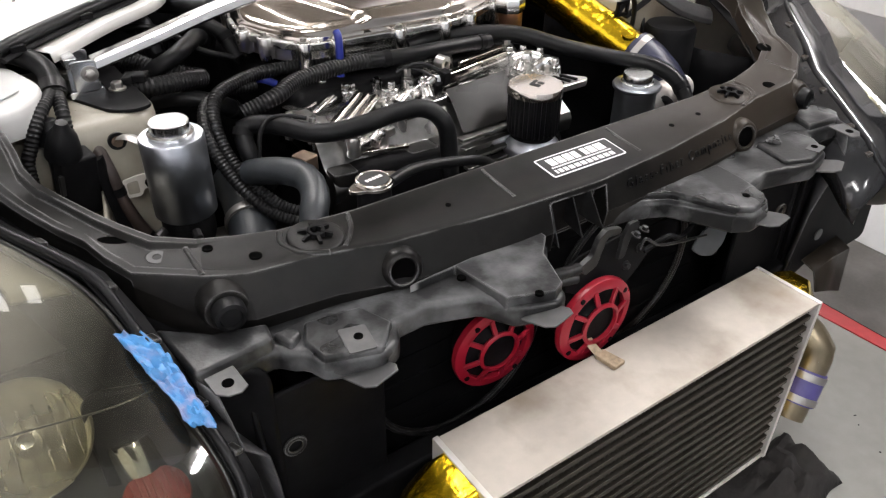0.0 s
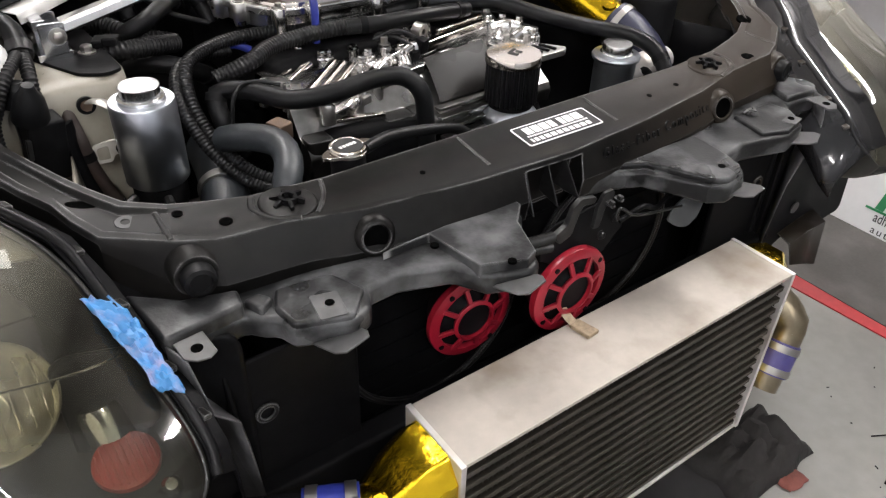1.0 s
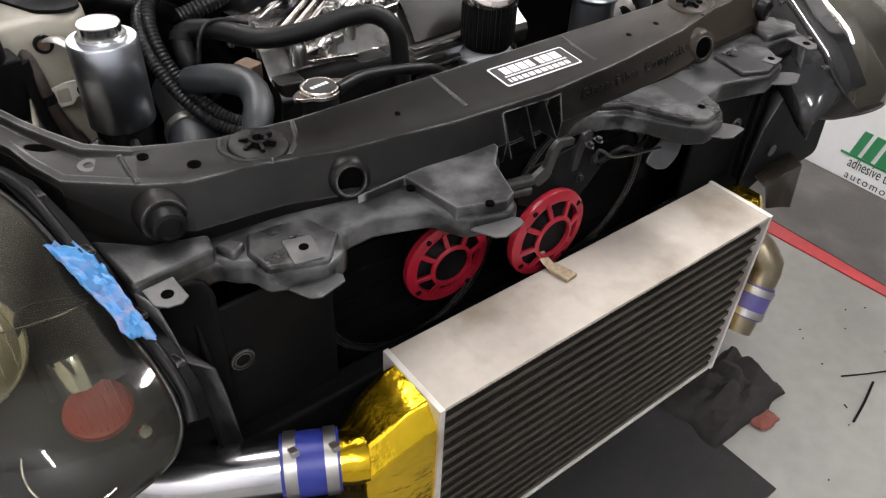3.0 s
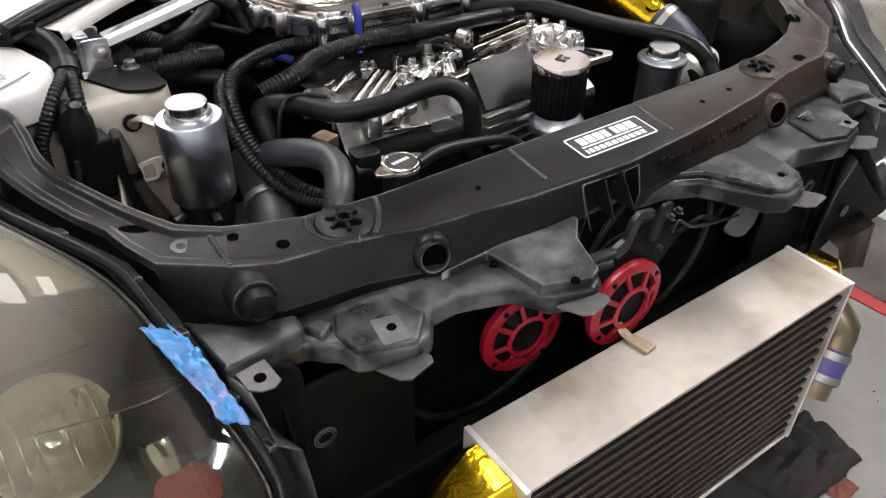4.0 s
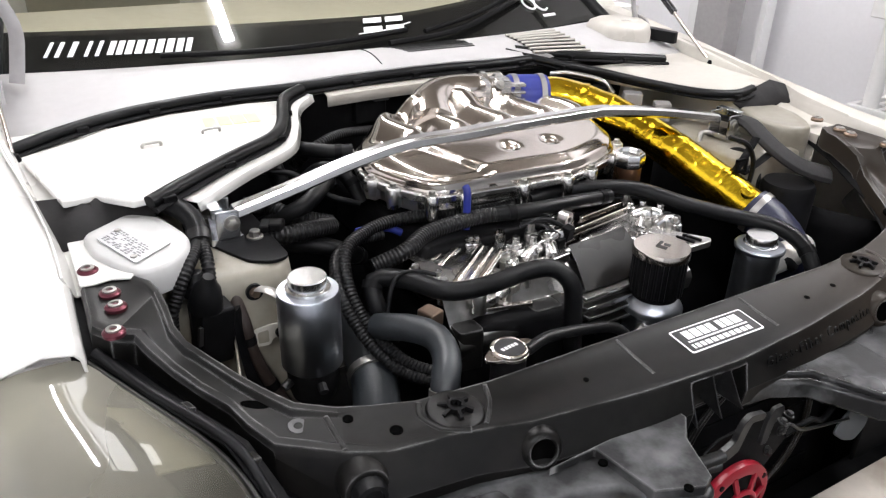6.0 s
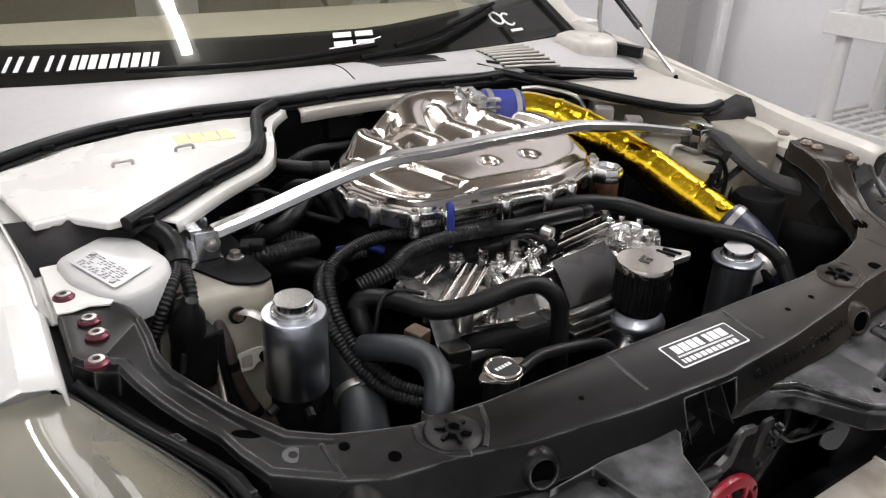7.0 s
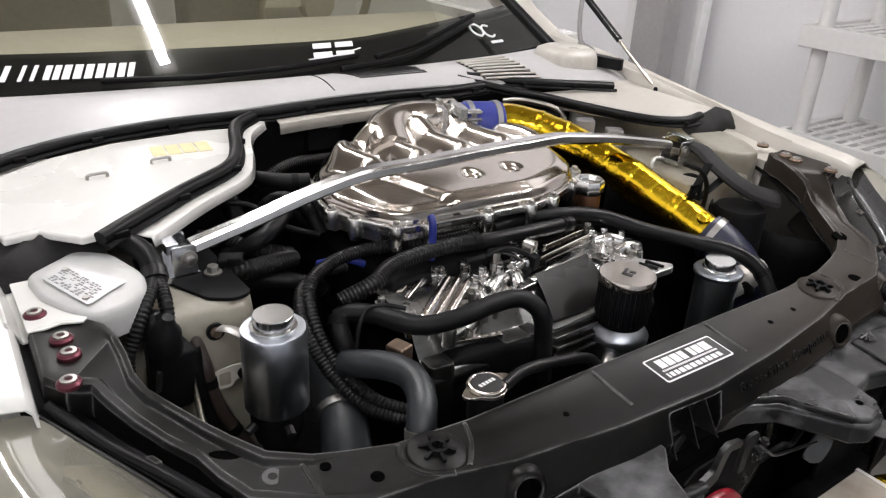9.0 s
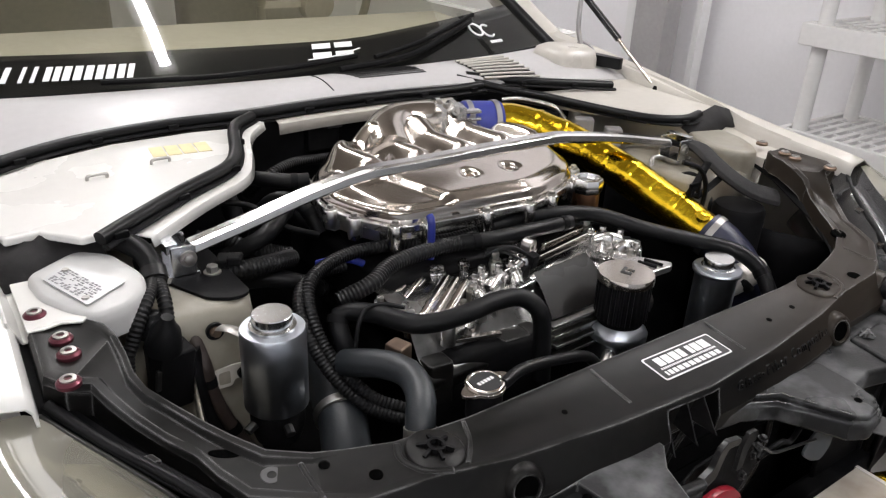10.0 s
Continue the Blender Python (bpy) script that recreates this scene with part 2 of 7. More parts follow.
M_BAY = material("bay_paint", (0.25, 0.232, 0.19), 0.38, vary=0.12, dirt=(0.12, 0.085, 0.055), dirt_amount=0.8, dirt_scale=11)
M_SHADEWHITE = material("shaded_bay_white", (0.50, 0.50, 0.49), 0.32, vary=0.06, dirt=(0.4, 0.39, 0.36), dirt_amount=0.4, dirt_scale=12)
M_COWL = material("grey_cowl_plastic", (0.45, 0.44, 0.44), 0.4, vary=0.06)
M_WING = material("beige_wing_paint", (0.50, 0.475, 0.43), 0.35, vary=0.06, dirt=(0.3, 0.27, 0.22), dirt_amount=0.35, dirt_scale=9)
M_WHITE = material("white_paint", (0.80, 0.80, 0.80), 0.5, vary=0.03)
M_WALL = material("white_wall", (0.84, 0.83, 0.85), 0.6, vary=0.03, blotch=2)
M_DIMWALL = material("dark_absorber_wall", (0.09, 0.085, 0.08), 0.7, vary=0.1, blotch=1.5)
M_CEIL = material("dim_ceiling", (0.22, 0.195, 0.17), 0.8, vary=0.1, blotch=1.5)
M_FARWALL = material("pale_reflector_wall", (0.46, 0.48, 0.51), 0.7, vary=0.15, blotch=1.5)
M_SHELF = material("white_shelf_plastic", (0.76, 0.75, 0.74), 0.45, vary=0.05)
M_FLOOR = material("grey_epoxy_floor", (0.225, 0.22, 0.205), 0.42, vary=0.12, grain=30, blotch=2.5, dirt=(0.12, 0.11, 0.1), dirt_amount=0.35, dirt_scale=3, bump=0.05)
M_STRIPE = material("red_floor_paint", (0.40, 0.03, 0.035), 0.5, vary=0.2, dirt=(0.1, 0.05, 0.05), dirt_amount=0.4)
M_MAT = material("dark_floor", (0.055, 0.05, 0.046), 0.7, vary=0.2, grain=120, dirt=(0.2, 0.19, 0.18), dirt_amount=0.3)
M_TAPE = material("blue_tape", (0.055, 0.23, 0.50), 0.45, vary=0.25, bump=0.6, bump_scale=70, dirt=(0.5, 0.28, 0.3), dirt_amount=0.5, dirt_scale=45)
M_BROWN = material("brown_tape", (0.022, 0.014, 0.011), 0.55, vary=0.4, bump=0.3, bump_scale=120)
M_COPPER = material("copper", (0.55, 0.30, 0.17), 0.3, 1.0, vary=0.15)
M_TAGPLATE = material("tag_plate", (0.50, 0.505, 0.51), 0.35, 0.6, vary=0.05)
M_PRINTGREY = material("grey_print", (0.20, 0.20, 0.21), 0.5, vary=0.05)
M_LETTER = material("white_vinyl", (0.82, 0.82, 0.82), 0.5, vary=0.02)
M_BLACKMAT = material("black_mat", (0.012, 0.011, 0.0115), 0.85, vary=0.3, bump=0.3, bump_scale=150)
M_VOID = material("deep_hole", (0.001, 0.001, 0.001), 0.9, spec=0.02)
M_RAG = material("dark_cloth", (0.016, 0.014, 0.0135), 0.9, vary=0.4, bump=0.6, bump_scale=90)
M_RUST = material("dried_red_paint", (0.15, 0.045, 0.035), 0.8, vary=0.3)
M_AMBER = material("red_reflector", (0.24, 0.022, 0.012), 0.5, vary=0.3, grain=300, bump=0.5, bump_scale=260)
M_GREEN = material("green_print", (0.03, 0.22, 0.09), 0.5, vary=0.05)
M_BLACKPRINT = material("black_print", (0.03, 0.03, 0.03), 0.5, vary=0.05)
M_PRINTBLACK = material("sticker_black", (0.012, 0.012, 0.013), 0.45, vary=0.1)
M_GREY = material("grey_steel_post", (0.34, 0.33, 0.33), 0.4, vary=0.1)
M_LABEL = material("yellow_label", (0.68, 0.60, 0.34), 0.5, vary=0.12)
M_DASH = material("dash_vinyl", (0.40, 0.37, 0.31), 0.7, vary=0.1)
M_SEAT = material("seat_leather", (0.30, 0.28, 0.22), 0.6, vary=0.1)
M_BRASS = material("old_bolt", (0.22, 0.16, 0.12), 0.45, 0.8, vary=0.2)
M_PURPLE = material("anodised_red", (0.115, 0.03, 0.042), 0.33, 0.7, vary=0.15)
M_BLACKGLOSS = material("black_gloss", (0.015, 0.015, 0.016), 0.12, vary=0.1)


def emitter(name, colour, strength):
    mat = bpy.data.materials.new(name)
    mat.use_nodes = True
    b = mat.node_tree.nodes["Principled BSDF"]
    b.inputs["Base Color"].default_value = (0.9, 0.9, 0.9, 1)
    b.inputs["Emission Color"].default_value = (*colour, 1)
    b.inputs["Emission Strength"].default_value = strength
    return mat


M_TUBE = emitter("fluorescent_tube", (1.0, 0.985, 1.0), 134)
M_PANEL = emitter("light_panel", (1.0, 0.985, 1.0), 7)


def pane(name, tint, haze_sheen=0.0, haze_sheen_colour=(0.5, 0.48, 0.4), ior=1.5, rough=0.03):
    """A thin clear sheet: it lets light straight through and mirrors by Fresnel."""
    mat = bpy.data.materials.new(name)
    mat.use_nodes = True
    nt = mat.node_tree
    n, link = nt.nodes, nt.links.new
    n.remove(n["Principled BSDF"])
    clear, gloss, fres, mix = (n.new(k) for k in ("ShaderNodeBsdfTransparent", "ShaderNodeBsdfGlossy", "ShaderNodeFresnel", "ShaderNodeMixShader"))
    clear.inputs[0].default_value = (*tint, 1)
    gloss.inputs["Roughness"].default_value = rough
    fres.inputs[0].default_value = ior
    base = clear.outputs[0]
    if haze_sheen:
        # haze thickens upwards and outwards; it also paints in the wall's pale reflection
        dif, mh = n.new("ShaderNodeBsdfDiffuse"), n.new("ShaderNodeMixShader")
        dif.inputs[0].default_value = (*haze_sheen_colour, 1)
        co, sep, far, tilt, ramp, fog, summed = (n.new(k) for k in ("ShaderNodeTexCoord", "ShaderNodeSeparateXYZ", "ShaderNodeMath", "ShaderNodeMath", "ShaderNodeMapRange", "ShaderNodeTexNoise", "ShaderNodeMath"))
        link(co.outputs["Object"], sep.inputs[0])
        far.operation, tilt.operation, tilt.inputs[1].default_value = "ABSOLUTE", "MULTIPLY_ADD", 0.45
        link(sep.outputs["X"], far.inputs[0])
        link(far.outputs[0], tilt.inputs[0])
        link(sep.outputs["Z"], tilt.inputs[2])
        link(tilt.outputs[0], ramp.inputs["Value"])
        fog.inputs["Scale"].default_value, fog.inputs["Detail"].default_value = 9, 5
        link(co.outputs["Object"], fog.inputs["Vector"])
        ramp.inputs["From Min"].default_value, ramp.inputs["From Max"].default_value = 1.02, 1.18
        ramp.inputs["To Min"].default_value, ramp.inputs["To Max"].default_value = haze_sheen * 0.06, haze_sheen * 2.7
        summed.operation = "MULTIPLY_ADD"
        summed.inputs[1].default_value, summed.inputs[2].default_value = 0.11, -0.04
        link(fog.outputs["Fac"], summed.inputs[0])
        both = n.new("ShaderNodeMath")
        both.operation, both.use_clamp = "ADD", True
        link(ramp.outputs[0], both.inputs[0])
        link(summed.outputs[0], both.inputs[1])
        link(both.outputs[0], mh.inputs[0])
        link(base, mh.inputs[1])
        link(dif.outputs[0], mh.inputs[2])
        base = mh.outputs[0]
    link(fres.outputs[0], mix.inputs[0])
    link(base, mix.inputs[1])
    link(gloss.outputs[0], mix.inputs[2])
    link(mix.outputs[0], n["Material Output"].inputs["Surface"])
    return mat


M_GLASS = pane("windscreen_glass", (0.78, 0.79, 0.70), ior=1.55)
M_LENS = pane("hazed_sheen_lens", (0.66, 0.64, 0.50), haze_sheen=0.13, haze_sheen_colour=(0.66, 0.635, 0.53), ior=1.62, rough=0.04)


# ---- the room ----
def slab(name, c, s, mat, label, category, bevel=0):
    bm = bmesh.new()
    box(bm, c, s)
    ob = part(name, bm, mat, smooth=0, bevel=bevel)
    return tagged(ob, label, category, kind="structure")


X0, X1, Y0, Y1 = -2.6, 2.22, -3.4, 5.2
slab("floor", ((X0 + X1) / 2, (Y0 + Y1) / 2, -0.05), (X1 - X0 + 0.4, Y1 - Y0 + 0.4, 0.1), M_FLOOR, "pale grey painted concrete garage floor with scuffs and drips", "floor")
bm = bmesh.new()
prism(bm, [(1.018 - 0.06 * (y - 0.13), y) for y in (-3.3, -1.0, 1.6)] + [(1.076 - 0.06 * (y - 0.13), y) for y in (1.6, -1.0, -3.3)], 0.0, 0.004)
tagged(part("floor_stripe", bm, M_STRIPE, smooth=0), "worn red line painted along the garage floor", "floor line", kind="structure")
slab("floor_dark", ((1.07 + X1) / 2, 0.2, 0.003), (X1 - 1.07, 6.6, 0.006), M_MAT, "dark grey unpainted floor beyond the red line", "floor")
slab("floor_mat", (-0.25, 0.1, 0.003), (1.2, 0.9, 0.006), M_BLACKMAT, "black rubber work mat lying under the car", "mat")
slab("wall_right", (X1 + 0.06, (Y1 - 0.2) / 2 + 0.1, CEIL / 2), (0.12, Y1 + 0.2, CEIL), M_WALL, "smooth white garage wall behind the shelving", "wall")
# unseen wall part, made dark so the beam mirrors less brightness
slab("wall_right_absorber", (X1 + 0.06, (Y0 - 0.2) / 2, CEIL / 2), (0.12, 0.2 - Y0, CEIL), M_DIMWALL, "plain dark wall part, out of view, added to darken reflections", "wall")
slab("wall_left", (X0 - 0.06, (Y0 + Y1) / 2, CEIL / 2), (0.12, Y1 - Y0 + 0.4, CEIL), M_WALL, "smooth white garage wall", "wall")
slab("wall_back", ((X0 + X1) / 2, Y1 + 0.06, CEIL / 2), (X1 - X0, 0.12, CEIL), M_WALL, "smooth white garage back wall", "wall")
# unseen wall, kept pale to bounce light onto the car's front faces
slab("wall_front", ((X0 + X1) / 2, Y0 - 0.06, CEIL / 2), (X1 - X0, 0.12, CEIL), M_FARWALL, "pale wall before the car's nose, out of view, added as a reflector", "wall")
# unseen ceiling in two parts: dark to deepen reflections, pale in front as reflector
slab("ceiling", ((X0 + X1) / 2, (Y1 - 0.2) / 2, CEIL + 0.05), (X1 - X0 + 0.4, Y1 + 0.6, 0.1), M_CEIL, "plain ceiling, out of view, coloured dark to deepen reflections", "ceiling")
slab("bounce_ceiling", ((X0 + X1) / 2, (Y0 - 0.6) / 2, CEIL + 0.05), (X1 - X0 + 0.4, -0.2 - Y0, 0.1), M_FARWALL, "pale ceiling part, out of view, added as a reflector", "ceiling")

# ---- ceiling lights ----
for x, y, length in TUBES:
    lamp = thing("ceiling_and_fill_light", "white batten light out of view, two of six known from reflections, four added", "light", (x, y, CEIL - 0.03), "garage ceiling lights")
    lamp.rotation_euler = (0, 0, radians(90))
    bm = bmesh.new()
    box(bm, (0, 0, 0.0), (length + 0.06, 0.13, 0.05))
    part("housing", bm, M_WHITE, lamp, bevel=0.004)
    bm = bmesh.new()
    lathe(bm, [(0, 0), (0.03, 0), (0.03, length), (0, length)], along((-length / 2, 0, -0.045), (1, 0, -0.045)), 14)
    part("fluorescent_tube", bm, M_TUBE, lamp)
for x, y in PANELS:
    lamp = thing("ceiling_panel_light", "square white panel light on the ceiling, switched on", "light", (x, y, CEIL - 0.02))
    bm = bmesh.new()
    box(bm, (0.05, 0, 0.0), (0.92, 0.96, 0.03))
    part("frame", bm, M_GREY, lamp, bevel=0.004)
    for cx, cy, sx, sy in ((-0.28, 0.0, 0.05, 0.86), (-0.07, 0.0, 0.30, 0.86), (0.40, 0.06, 0.13, 0.60)):
        bm = bmesh.new()
        box(bm, (cx, cy, -0.018), (sx, sy, 0.012))
        part("diffuser", bm, M_PANEL, lamp)

# ---- side wall: post, shelving, banner ----
slab("door_post", (1.98, 1.83, CEIL / 2), (0.10, 0.17, CEIL), M_GREY, "grey steel door post standing against the wall", "post", 0.004)
slab("trim", (2.12, 1.70, CEIL / 2), (0.06, 0.03, CEIL), M_WHITE, "narrow white door trim on the wall", "trim", 0.003)
slab("trim.001", (2.05, 2.02, CEIL / 2), (0.05, 0.05, CEIL), M_WHITE, "narrow white door trim on the wall", "trim", 0.003)


def shelf_unit():
    unit = thing("shelf_unit", "white plastic garage shelving unit with slatted ventilated shelves", "shelf", (1.945, 0.53, 0))
    for x in (-0.17, 0.17):
        for y in (-0.43, 0.43):
            bm = bmesh.new()
            lathe(bm, [(0, 0), (0.029, 0), (0.027, 0.1), (0.025, 1.0), (0.027, 1.75), (0, 1.75)], pose(x, y, 0), 18)
            part("post", bm, M_SHELF, unit)
    for z in (0.14, 0.585, 0.940, 1.35, 1.72):
        bm = bmesh.new()
        for x in (-0.21, 0.21):
            box(bm, (x, 0, z), (0.022, 0.97, 0.072))
        for y in (-0.475, 0.475):
            box(bm, (0, y, z), (0.40, 0.022, 0.072))
        deck = part("shelf", bm, M_SHELF, unit, bevel=0.004)
        for i in range(21):
            bm = bmesh.new()
            box(bm, (0, -0.44 + i * 0.044, z + 0.022), (0.40, 0.020, 0.014))
            part("slat", bm, M_SHELF, deck, smooth=0)
        bm = bmesh.new()
        for x in (-0.1, 0, 0.1):
            box(bm, (x, 0, z + 0.012), (0.014, 0.93, 0.03))
        part("rib", bm, M_SHELF, deck, smooth=0)
    return unit


shelf_unit()


def banner():
    at = (1.43, -0.12, 0)
    sign = thing("banner_board", "white printed board with green and black lettering on the floor", "sign", at)
    sign.rotation_euler = (0, radians(6), 0)
    bm = bmesh.new()
    box(bm, (0, 0, 0.225), (0.012, 1.0, 0.45))
    part("board", bm, M_WHITE, sign, bevel=0.002)
    for a, w, h in ((0.0, 0.030, 0.075), (0.036, 0.034, 0.075), (0.076, 0.040, 0.095), (0.122, 0.028, 0.085), (0.156, 0.012, 0.080), (0.174, 0.032, 0.095)):
        bm = bmesh.new()
        prism(bm, [(0, 0), (w * 0.8, 0), (w * 0.8 + h * 0.18, h), (h * 0.18, h)], 0, 0.003, pose(-0.007, 0.275 - a, 0.084, 90, 0, -90))
        part("green_mark", bm, M_GREEN, sign)
    bm = bmesh.new()
    box(bm, (-0.008, 0.0, 0.079), (0.003, 0.60, 0.006))
    part("green_rule", bm, M_GREEN, sign)
    m = pose(-0.0075, 0.268, 0, 90, 0, -90) @ Matrix.Diagonal((0.64, 1, 1, 1))
    written("adhesive tapes", 0.045, m @ Matrix.Translation((0, 0.046, 0)), M_BLACKPRINT, sign)
    m = pose(-0.0075, 0.262, 0, 90, 0, -90)
    written("automotive", 0.032, m @ Matrix.Translation((0.0, 0.012, 0)), M_BLACKPRINT, sign, spacing=1.3)


banner()

# ---- the car's body ----
car = thing("car", "pearl white coupe with its bonnet open and front bumper removed", "car", (0, 0, 0))


def mirror(points):
    return [(-x, y, z) for x, y, z in points]


def fender(side, label):
    """A front wing: a ledge beside the bonnet opening, a crown and a flank."""
    rows = []
    for y, xi, zi, xo in ((0.262, 0.727, 0.862, 0.87), (0.30, 0.725, 0.868, 0.88), (0.45, 0.722, 0.880, 0.895), (0.65, 0.735, 0.900, 0.90), (0.85, 0.755, 0.922, 0.905), (1.10, 0.78, 0.945, 0.905), (1.35, 0.80, 0.965, 0.90)):
        s = side
        rows.append([(s * (xi - 0.012), y, zi - 0.055), (s * (xi - 0.006), y, zi - 0.008), (s * xi, y, zi), (s * (xi + 0.03), y, zi + 0.006), (s * (xi + (xo - xi) * 0.6), y, zi - 0.018), (s * (xo - 0.012), y, zi - 0.07), (s * xo, y, zi - 0.16), (s * (xo - 0.01), y, zi - 0.33), (s * (xo - 0.05), y, zi - 0.56)])
    for k, dy in ((4, 0.012), (5, 0.03), (6, 0.04), (7, 0.04), (8, 0.04)):
        q = rows[0][k]
        rows[0][k] = (q[0], q[1] + dy, q[2])
    bm = bmesh.new()
    loft(bm, rows)
    # the driver's wing takes the greyer beige, the other the pearl white
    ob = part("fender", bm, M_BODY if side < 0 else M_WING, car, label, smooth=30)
    solid(ob, 0.003, 1 if side > 0 else -1)
    return ob


fender(-1, "")
fender(1, "")


def inner_ledge(side):
    """The body-coloured shelf inside the wing."""
    rows = []
    s = side
    for y, x0, z0, x1, z1 in ((0.40, 0.712, 0.850, 0.64, 0.848), (0.46, 0.712, 0.856, 0.64, 0.850), (0.52, 0.715, 0.864, 0.64, 0.856), (0.60, 0.725, 0.880, 0.60, 0.872), (0.75, 0.745, 0.892, 0.60, 0.886), (0.95, 0.765, 0.905, 0.60, 0.90)):
        rows.append([(s * (x0 + 0.012), y, z0 + 0.03), (s * x0, y, z0), (s * (x0 * 0.7 + x1 * 0.3), y, z0), (s * x1, y, z1), (s * (x1 - 0.008), y, z1 - 0.10), (s * (x1 - 0.012), y, z1 - 0.40)])
    bm = bmesh.new()
    loft(bm, rows)
    # beige on the driver's side, pearl white on the other
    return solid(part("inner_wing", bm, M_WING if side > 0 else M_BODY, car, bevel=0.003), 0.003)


inner_ledge(-1)
inner_ledge(1)


def rounded(points, r, k=5):
    """An outline with its corners rounded."""
    out = []
    m = len(points)
    for i in range(m):
        a, b, c = (Vector((*points[(i + j) % m], 0)) for j in (-1, 0, 1))
        u, v = (a - b), (c - b)
        d = min(r, u.length * 0.45, v.length * 0.45)
        p, q = b + u.normalized() * d, b + v.normalized() * d
        for t in [x / k for x in range(k + 1)]:
            w = p.lerp(b, t).lerp(b.lerp(q, t), t)
            out.append((w.x, w.y))
    return out


def raised(bm, outline, levels):
    """A rounded lump: rows of (height, inset) over an outline."""
    cx = sum(p[0] for p in outline) / len(outline)
    cy = sum(p[1] for p in outline) / len(outline)
    g = loft(bm, [[(cx + (x - cx) * (1 - k), cy + (y - cy) * (1 - k), z) for x, y in outline] for z, k in levels], True)
    bm.faces.new(g[-1])
    return g


HUMP = rounded([(-0.690, 0.505), (-0.627, 0.545), (-0.590, 0.520), (-0.567, 0.450), (-0.574, 0.415), (-0.598, 0.390), (-0.638, 0.378), (-0.662, 0.405), (-0.684, 0.450)], 0.013)
# white darkened for the shade the passenger's housing stands in; driver's is bay beige
for s, mat in ((-1, M_SHADEWHITE), (1, M_BAY)):
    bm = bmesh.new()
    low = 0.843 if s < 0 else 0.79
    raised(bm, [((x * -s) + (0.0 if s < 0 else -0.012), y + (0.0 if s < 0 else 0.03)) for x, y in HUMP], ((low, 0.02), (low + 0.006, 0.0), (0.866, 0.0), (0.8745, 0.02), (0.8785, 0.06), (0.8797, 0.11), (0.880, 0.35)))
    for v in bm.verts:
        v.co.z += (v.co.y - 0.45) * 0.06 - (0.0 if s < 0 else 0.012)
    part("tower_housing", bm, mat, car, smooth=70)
    bm = bmesh.new()
    raised(bm, [(x * -s, y) for x, y in rounded([(-0.63, 0.405), (-0.452, 0.412), (-0.435, 0.45), (-0.44, 0.62), (-0.50, 0.66), (-0.63, 0.66)], 0.04)], ((0.22, 0.0), (0.60, 0.0), (0.795, 0.0), (0.818, 0.03), (0.826, 0.10), (0.828, 0.3)))
    part("strut_tower", bm, M_BAY, car, smooth=50)
    if s > 0:
        # added dark wrap that stands for shadow and hoses below the tower's top
        bm = bmesh.new()
        raised(bm, rounded([(0.655, 0.395), (0.452, 0.395), (0.426, 0.44), (0.428, 0.63), (0.50, 0.67), (0.655, 0.67)], 0.04), ((0.22, 0.0), (0.60, 0.0), (0.752, 0.0), (0.760, 0.02), (0.760, 0.05)))
        part("tower_shade_wrap", bm, M_DARK, car, "added dark wrap standing for the shadow and hoses round the tower", smooth=50)
    bm = bmesh.new()
    loft(bm, [[(s * 0.61, 0.20, z), (s * 0.56, 0.30, z), (s * 0.535, 0.42, z), (s * 0.53, 0.65, z), (s * 0.53, 0.93, z)] for z in (0.745, 0.70, 0.45, 0.2)])
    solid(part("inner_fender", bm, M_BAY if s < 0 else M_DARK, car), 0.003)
# white sheet lapping the black support's end
bm = bmesh.new()
prism(bm, [(-0.706, 0.53), (-0.706, 0.388), (-0.690, 0.386), (-0.672, 0.390), (-0.652, 0.382), (-0.642, 0.396), (-0.655, 0.430), (-0.670, 0.480), (-0.672, 0.53)], 0.8685, 0.8715)
sheet = part("lap_sheet", bm, M_BODY, car, "folded white sheet edge", bevel=0.0012)
bm = bmesh.new()
tube(bm, [(-0.655, 0.500, 0.873), (-0.660, 0.450, 0.8725), (-0.655, 0.415, 0.872)], 0.004, 8, flat=0.6)
part("fold", bm, M_BODY, sheet)
# identification plate on the housing
TAGP = [(-0.674, 0.480), (-0.645, 0.504), (-0.593, 0.433), (-0.642, 0.400)]
TILT = lambda x, y, dz: (x, y, 0.8815 + (y - 0.45) * 0.06 + dz)
bm = bmesh.new()
prism(bm, rounded(TAGP, 0.004, 3), 0.0, 0.0014)
for v in bm.verts:
    v.co.z = TILT(v.co.x, v.co.y, v.co.z)[2]
plate = part("identity_plate", bm, M_TAGPLATE, car, "small silver identification plate")
o, ux, uy = Vector((-0.674, 0.480, 0)), Vector((0.029, 0.024, 0)), Vector((0.032, -0.080, 0))
random.seed(3)
bm = bmesh.new()
for r in range(8):
    t = 0.08
    while t < 0.88:
        w = random.uniform(0.02, 0.10) if r != 1 else 0.05
        c = o + ux * (0.14 + 0.105 * r) + uy * (t + w / 2)
        if random.random() < 0.75:
            box(bm, TILT(c.x, c.y, 0.0016), (w * 0.085, 0.0020 if r != 1 else 0.0034, 0.0003), (0, 0, -68))
        t += w + 0.025
tagged(part("print_bars", bm, M_PRINTGREY, plate, smooth=0), kind="stuff")
for u, v in ((0.80, 0.12), (0.2, 0.86)):
    c = o + ux * u + uy * v
    bm = bmesh.new()
    lathe(bm, [(0.0045, 0.0), (0.004, 0.002), (0.0015, 0.0022), (0, 0.0016)], pose(*TILT(c.x, c.y, 0.001)), 14)
    part("rivet", bm, M_STEEL, plate)
# bolt and bracket on the tower's face
bm = bmesh.new()
